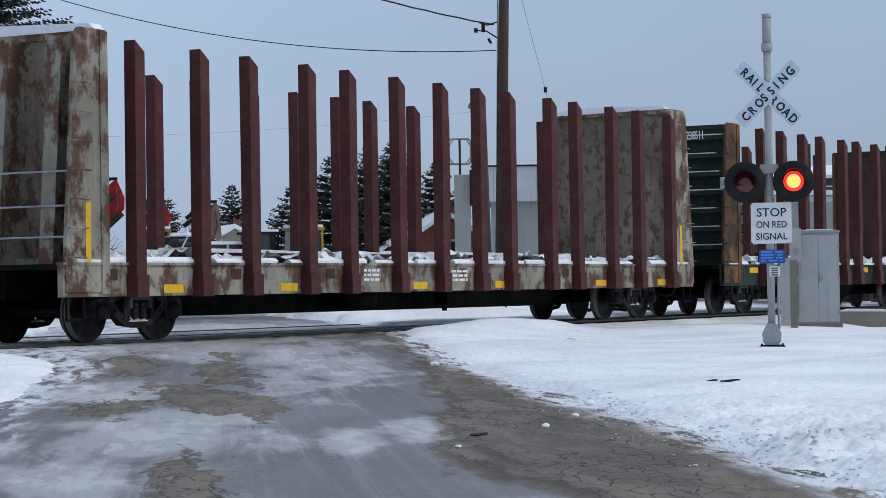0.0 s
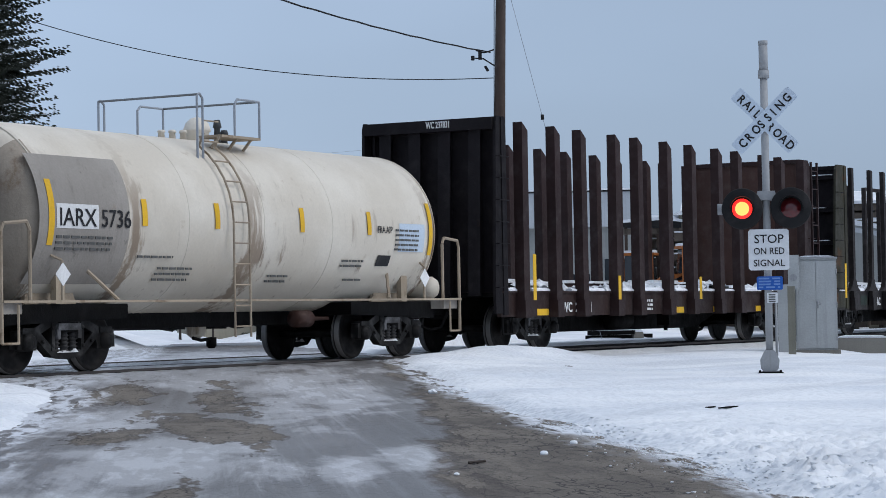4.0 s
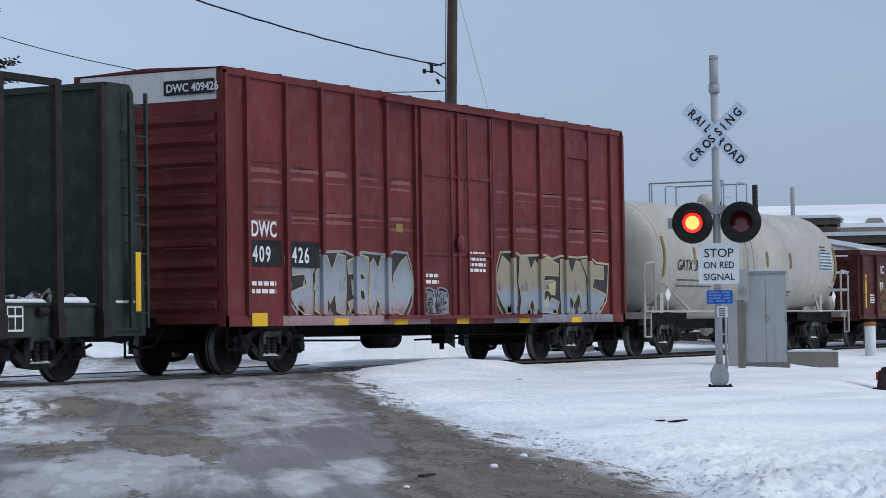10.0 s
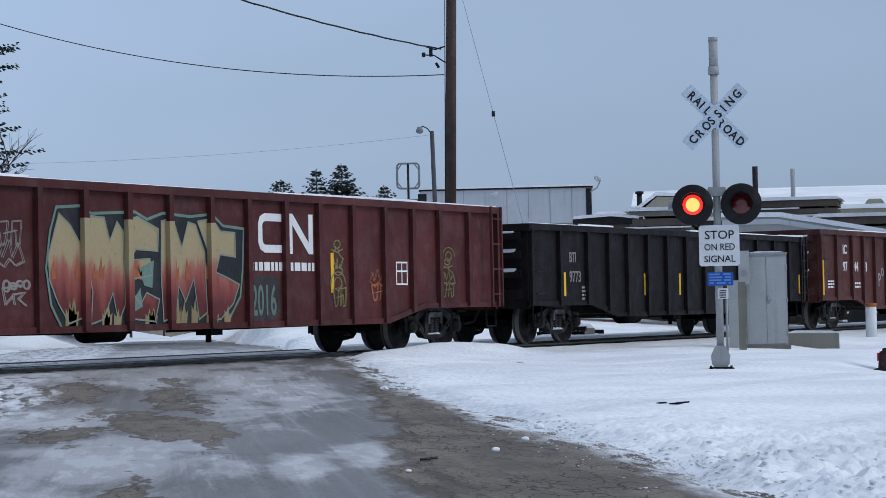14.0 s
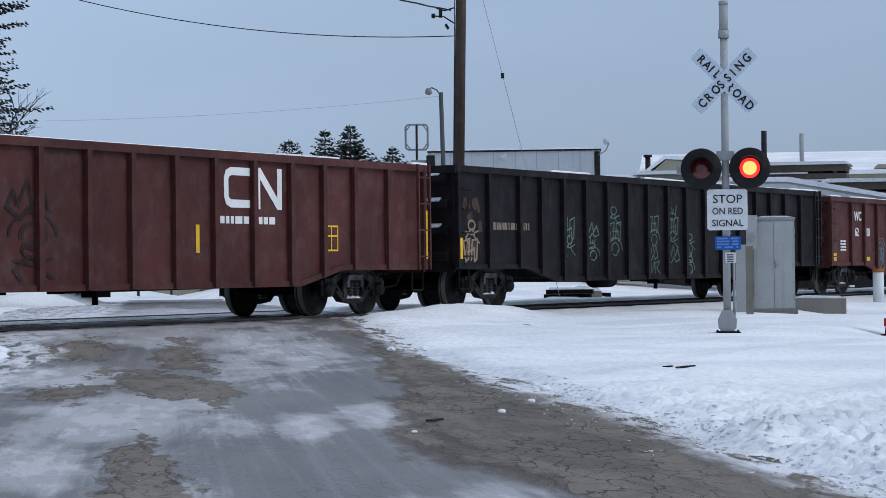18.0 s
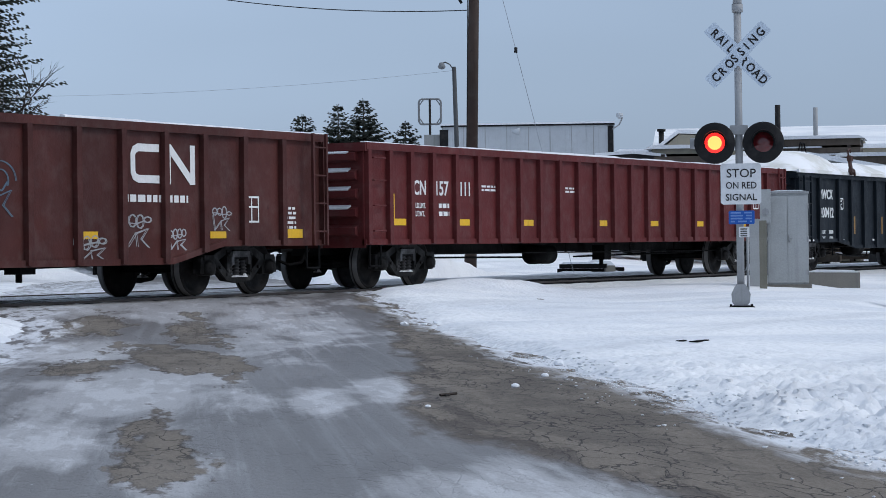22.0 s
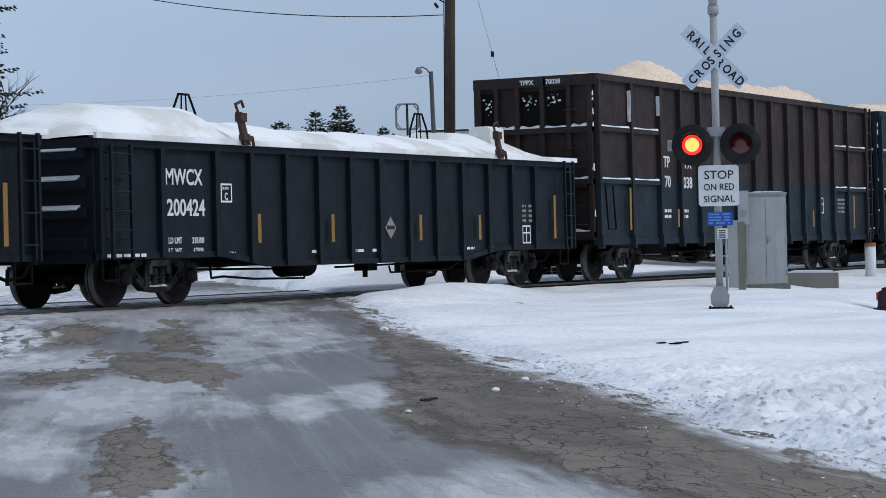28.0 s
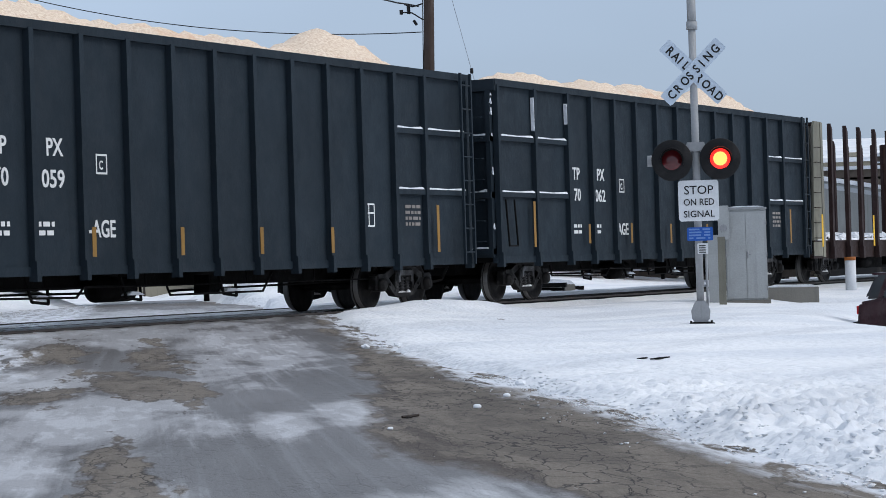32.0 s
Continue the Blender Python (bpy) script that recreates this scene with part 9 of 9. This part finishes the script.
def parked_car(x, y, mat, label, turn, s=1.0, snow=True, z=-0.32, hatch=False):
    c = thing("parked_car", label, "car", "parked cars", at=facing(x, y, z, turn) @ Matrix.Scale(s, 4))
    body = B()
    pts = [(-2.2, 0.38), (-2.22, 0.62), (-2.1, 0.84), (-1.1, 0.98), (1.7, 1.0), (2.15, 0.92), (2.2, 0.5), (2.1, 0.32), (-2.0, 0.30)]
    prism(body, pts, -0.88, 0.88)
    bmesh.ops.bevel(body, geom=[e for e in body.edges], offset=0.05, segments=2, affect="EDGES")
    part("body", body, mat, c)
    cab = prism(B(), [(-1.15, 0.96), (-0.45, 1.46), (1.82, 1.46), (2.06, 0.98)] if hatch else [(-1.15, 0.96), (-0.45, 1.46), (1.1, 1.48), (1.85, 0.98)], -0.74, 0.74)
    bmesh.ops.bevel(cab, geom=[e for e in cab.edges], offset=0.05, segments=2, affect="EDGES")
    part("cabin", cab, "glass_dark", c, "dark windows")
    part("roof", box(B(), -0.5, 1.9 if hatch else 1.15, -0.68, 0.68, 1.455, 1.50), mat, c)
    for dx in (-1.1, 0.35, 1.75):
        part("pillar", prism(B(), [(dx - 0.04, 0.97), (dx + 0.06, 0.97), (dx + (0.5 if dx < 0 else -0.2 if dx > 1 else 0.0) + 0.05, 1.47), (dx + (0.5 if dx < 0 else -0.2 if dx > 1 else 0.0) - 0.03, 1.47)], -0.755, -0.735), mat, c)
        part("pillar", prism(B(), [(dx - 0.04, 0.97), (dx + 0.06, 0.97), (dx + (0.5 if dx < 0 else -0.2 if dx > 1 else 0.0) + 0.05, 1.47), (dx + (0.5 if dx < 0 else -0.2 if dx > 1 else 0.0) - 0.03, 1.47)], 0.735, 0.755), mat, c)
    for wx in (-1.4, 1.35):
        for wy in (-0.8, 0.8):
            w = part("wheel", lathe(B(), [(-0.11, 0.2), (-0.11, 0.31), (0.11, 0.31), (0.11, 0.2)], "y", 24), "rubber", c, "", (wx, wy, 0.31))
            part("rim", lathe(B(), [(-0.118, 0.05), (-0.114, 0.19), (0.114, 0.19), (0.118, 0.05)], "y", 16), "galvanised", w)
    for wy in (-0.62, 0.62):
        part("headlight", box(B(), -2.235, -2.1, wy - 0.18, wy + 0.18, 0.62, 0.76), "building_white", c, "clear headlight")
    part("bumper", box(B(), -2.29, -2.1, -0.86, 0.86, 0.34, 0.54), "signal_black", c)
    for wy in (-0.66, 0.66):
        part("tail_light", box(B(), 2.1, 2.215, wy - 0.14, wy + 0.14, 0.68, 0.84), "stop_red", c, "red tail light")
    part("rear_bumper", prism(B(), [(2.05, 0.24), (2.2, 0.26), (2.29, 0.36), (2.28, 0.52), (2.1, 0.56)], -0.86, 0.86), "signal_black", c)
    part("number_panel", box(B(), 2.205, 2.225, -0.26, 0.26, 0.64, 0.76), "building_white", c)
    part("grille", box(B(), -2.245, -2.15, -0.4, 0.4, 0.58, 0.72), "signal_black", c)
    if snow:
        part("roof_snow", prism(B(), [(-0.45, 1.5), (1.05, 1.5), (0.95, 1.6), (-0.35, 1.6)], -0.62, 0.62), "snow", c)
        part("hood_snow", prism(B(), [(-2.0, 0.9), (-1.15, 0.99), (-1.2, 1.06), (-1.95, 0.97)], -0.7, 0.7), "snow", c)
    return c


parked_car(65.45, 46.05, "building_white", "white parked pickup with snow on it", 25, 0.9).location.z = 0.98
parked_car(64.75, 46.95, "building_white", "white van parked among the ploughs", 60, 1.05).location.z = 1.05
parked_car(84.6, 43.2, "building_white", "white snow-covered car parked before the shop", 35, 0.95).location.z += 0.55
parked_car(88.0, 44.6, "signal_black", "dark car parked before the shop", 60, 0.95)
red = parked_car(43.50, 11.70, "car_red", "dark red car parked off the road in snow", 174, 0.93, False, -1.0, True)

# old sleepers and a concrete block lying behind the tracks
for k, (x, y, z, n) in enumerate(((63.3, 30.2, -0.22, 3), (66.0, 30.6, -0.22, 2))):
    tie = thing("sleeper_stack", "dark old sleepers lying in snow behind the tracks", "sleeper stack", "sleepers behind the tracks", at=facing(x, y, z, 25 * k - 10))
    for i in range(n):
        part("sleeper", box(B(), -0.75 + 0.12 * i, 0.7 + 0.1 * i, 0.3 * (i % 2), 0.3 * (i % 2) + 0.24, 0.14 * i, 0.14 * i + 0.13), "undergear", tie)
        part("sleeper_snow", prism(B(), [(-0.68 + 0.12 * i, 0.14 * i + 0.13), (0.62 + 0.1 * i, 0.14 * i + 0.13), (0.4, 0.14 * i + 0.19), (-0.4, 0.14 * i + 0.20)], 0.3 * (i % 2) + 0.02, 0.3 * (i % 2) + 0.2), "snow", tie)
cbk = thing("concrete_block", "grey concrete block under a cap of snow", "concrete block", at=facing(64.6, 30.0, -0.30, 8))
part("block", prism(B(), [(-0.5, 0), (0.5, 0), (0.44, 0.42), (-0.46, 0.45)], 0, 0.5), "concrete", cbk)
part("block_snow", prism(B(), [(-0.48, 0.45), (0.46, 0.42), (0.3, 0.56), (-0.25, 0.60)], 0.02, 0.48), "snow", cbk)

# white crates and timber in the yard
cr8 = thing("white_container", "white box container with dark seams and snow", "container", at=facing(65.2, 46.4, YARD))
part("container_body", box(B(), -0.3, 0.3, 0, 1.2, 0.0, 2.45), "building_white", cr8)
for k in range(3):
    part("seam", box(B(), -0.2 + k * 0.2, -0.185 + k * 0.2, -0.012, 0.0, 0.4, 2.4), "signal_black", cr8)
part("container_snow", box(B(), -0.29, 0.29, 0.02, 1.18, 2.45, 2.53), "snow", cr8)


def timber_stack(x, y, w, d, h, seed, turn=0.0, courses=6):
    """Stacked boards in bundles on bearers, snow on top."""
    rnd = random.Random(seed)
    ts = thing("timber_stack", "weathered timber stack under a layer of snow", "timber stack", "timber stacks", at=facing(x, y, -0.35, turn))
    z, k = 0.0, 0
    while z < h:
        t = rnd.uniform(0.28, 0.42)
        off = rnd.uniform(-0.25, 0.25)
        part("board_pack", box(B(), -w / 2 + off, w / 2 + off * 0.5, 0, d, z + 0.09, z + t), "lumber" if k % 3 else "post_wood", ts)
        part("bearer", box(B(), -w / 2 + 0.4, -w / 2 + 0.55, -0.02, d, z, z + 0.09), "bark", ts)
        part("bearer", box(B(), w / 2 - 0.5, w / 2 - 0.35, -0.02, d, z, z + 0.09), "bark", ts)
        if rnd.random() < 0.5:
            part("edge_snow", box(B(), -w / 2 + off, w / 2 - rnd.uniform(0, w * 0.4), -0.05, 0.1, z + t, z + t + 0.06), "snow", ts)
        z += t
        k += 1
    part("top_snow", prism(B(), [(-w / 2 - 0.2, z), (w / 2 + 0.2, z), (w / 2, z + 0.12), (-w / 2 + 0.1, z + 0.15)], -0.1, d), "snow", ts)
    return ts


for k, (x, y, w, d, h) in enumerate(((81.0, 34.2, 2.4, 3, 4.5), (82.6, 35.6, 3.6, 3, 4.5), (84.5, 32.0, 4.2, 3, 4.3), (80.5, 30.0, 3.6, 3, 3.4), (86.0, 27.5, 4.5, 3, 4.2), (92.0, 24.5, 4.5, 3, 4.4), (90.0, 33.0, 5.0, 3, 5.2), (97.0, 27.0, 6.0, 3, 5.2))):
    timber_stack(x, y, w, d, h, 40 + k, (k % 3 - 1) * 4)
shed = thing("open_shed", "open timber shed with a dark snowy roof", "shed", at=facing(80.3, 36.0, -0.35))
part("shed_roof", prism(B(), [(-1.35, 4.25), (1.35, 4.18), (1.35, 4.36), (0.1, 4.5), (-1.35, 4.42)], 0.0, 3.0), "signal_black", shed)
part("shed_fascia", box(B(), -1.3, 1.3, 0.1, 0.2, 3.98, 4.2), "lumber", shed)
part("shed_snow", prism(B(), [(-1.37, 4.42), (0.1, 4.5), (1.37, 4.36), (1.3, 4.47), (0.1, 4.62), (-1.3, 4.54)], -0.04, 3.0), "snow", shed)
for k, (a, z) in enumerate(((-1.2, 4.3), (0.0, 4.3), (1.2, 4.2))):
    part("shed_post", box(B(), a - 0.06, a + 0.06, 0.1, 0.22, 0, z), "pole_wood", shed)
tr = thing("grey_trailer", "pale grey box trailer with a sloping snowy roof", "trailer", at=facing(80.2, 28.0))
part("trailer_body", prism(B(), [(-3.2, 0.9), (3.4, 0.9), (3.4, 3.3), (-1.2, 4.15), (-3.2, 4.2)], 0, 2.4), "building_grey", tr)
part("trailer_roof", prism(B(), [(-3.3, 4.2), (-1.2, 4.15), (3.5, 3.3), (3.5, 3.45), (-1.1, 4.32), (-3.3, 4.36)], -0.05, 2.45), "snow", tr)
part("trailer_trim", prism(B(), [(-3.2, 3.9), (-1.2, 3.9), (3.4, 3.05), (3.4, 3.2), (-1.2, 4.08), (-3.2, 4.1)], -0.03, 0), "building_white", tr)
for wx in (1.6, 2.6):
    part("wheel", lathe(B(), [(0.0, 0.3), (0.0, 0.45), (0.3, 0.45), (0.3, 0.3)], "y", 20), "rubber", tr, "", (wx, -0.02, 0.45))

# long mill building with a snowy roof and two stacks
ml = thing("mill_building", "long tan mill building with a broad snow-covered roof", "mill", at=facing(132.0, 47.0, -0.35, 3))
part("wall", box(B(), -9.5, 22, 0, 26, 0, 6.6), "building_tan", ml)
part("roof", prism(B(), [(-0.4, 6.6), (13, 8.35), (26.4, 6.6), (26.4, 6.85), (13, 8.6), (-0.4, 6.85)], -9.8, 22.3, "yz"), "snow", ml, "snow-covered roof")
part("gable_wing", prism(B(), [(-9.6, 6.4), (-5.5, 6.4), (-7.2, 7.5), (-8.2, 7.55)], -1.5, 6), "building_tan", ml)
part("wing_roof", prism(B(), [(-9.9, 6.4), (-8.25, 7.6), (-7.15, 7.55), (-5.2, 6.35), (-5.2, 6.5), (-7.1, 7.75), (-8.3, 7.8), (-10.0, 6.55)], -1.6, 6), "snow", ml)
for k in range(12):
    part("roof_vent", prism(B(), [(-8 + k * 2.4, 6.9), (-6.9 + k * 2.4, 6.9), (-7.1 + k * 2.4, 7.15), (-7.8 + k * 2.4, 7.15)], -0.3, 0.9), "building_tan", ml)
    part("window", box(B(), -8.6 + k * 2.4, -7.2 + k * 2.4, -0.03, 0, 4.2, 5.4), "glass_dark", ml)
part("chimney", rod(B(), (-2.2, 6, 6.8), (-2.2, 6, 9.6), 0.17, 14), "signal_black", ml)
part("chimney", rod(B(), (0.1, 6, 6.8), (0.1, 6, 9.4), 0.14, 14), "galvanised", ml)
part("vent_pipe", rod(B(), (-9.3, 2, 6.4), (-9.3, 2, 7.9), 0.16, 12), "signal_black", ml)
part("vent_cap", rod(B(), (-9.3, 2, 7.9), (-9.3, 2, 8.05), 0.26, 12), "signal_black", ml)

# far line of woods
bm = B()
verts, faces, rnd = [], [], random.Random(77)
for k in range(900):
    a = radians(rnd.uniform(-20, 110))
    d = rnd.uniform(420, 520)
    h, w = rnd.uniform(5, 11), rnd.uniform(1.5, 3.5)
    x, y = d * math.cos(a), d * math.sin(a)
    n = len(verts)
    for i in range(6):
        t = 6.283 * i / 6
        verts.append((x + w * math.cos(t), y + w * math.sin(t), -0.5))
    for i in range(6):
        t = 6.283 * i / 6 + 0.4
        verts.append((x + w * 0.6 * math.cos(t) + rnd.uniform(-0.5, 0.5), y + w * 0.6 * math.sin(t), h * rnd.uniform(0.45, 0.65)))
    verts.append((x, y, h))
    for i in range(6):
        j = (i + 1) % 6
        faces.append((n + i, n + j, n + 6 + j, n + 6 + i))
        faces.append((n + 6 + i, n + 6 + j, n + 12))
bm.free()
mesh = bpy.data.meshes.new("far_woods")
mesh.from_pydata(verts, [], faces)
mesh.materials.append(MATS["needles"])
tagged(new("far_woods", mesh), "distant dark line of winter woods", "woods", kind="stuff")
# ---- what moves: the train rolls by, its wheels turn, the flashers alternate ----
TRAIN = ((0, -1.05), (0.5, 4.48), (1, 9.88), (1.5, 15.31), (2, 20.76), (2.5, 26.22), (3, 31.66), (3.5, 37.09), (4, 42.15), (4.5, 47.53), (6.5, 69.26), (8,85.65), (10,107.47), (12,129.24), (14,151.01), (16,172.75), (18,194.41), (20,216.03), (22,237.79), (24,259.48), (26,281.20), (28,303.05), (30,324.97), (32,346.90))


def motions():
    for car, start, length in CARS:
        walk(car, [(t, pose(start - s, TRACK_Y, 0)) for t, s in TRAIN])
    # wheels turn while their car rolls past
    ts, ss = [t for t, s in TRAIN], [s for t, s in TRAIN]
    for wheel, dx, car, x in WHEELS:
        start = [c[1] for c in CARS if c[0] is car][0]
        rows = []
        for f in range(0, 32 * FPS + 1):
            s = float(np.interp(f / FPS, ts, ss))
            if 23 < start + x + dx - s < 82:
                rows.append((f / FPS, pose(dx, 0, 0.46, 0, -math.degrees(s / 0.46) % 360, 0)))
        if not rows:
            continue
        if rows[0][0] > 0:
            rows.insert(0, (0.0, rows[0][1]))
        if rows[-1][0] < 32:
            rows.append((32.0, rows[-1][1]))
        walk(wheel, rows)
    for lens, side in SHUTTERS:
        angle = 0 if side > 0 else 180
        rows = [(0.0, pose(0, -0.155, 0, 0, 0, angle))]
        for k in range(0, 54):
            t = float(np.interp(k / 2, (0, 3, 14, 16.5, 19, 27), (0.30, 3.90, 17.06, 20.06, 22.93, 32.45)))
            f = round(t * FPS) - 1
            if f + 3 > 32 * FPS - 1:
                break
            for i in range(4):  # half a turn in three frames
                rows.append(((f + i) / FPS, pose(0, -0.155, 0, 0, 0, angle + i * 60)))
            angle += 180
        rows.append((32.0, rows[-1][1]))
        walk(lens, rows)


motions()
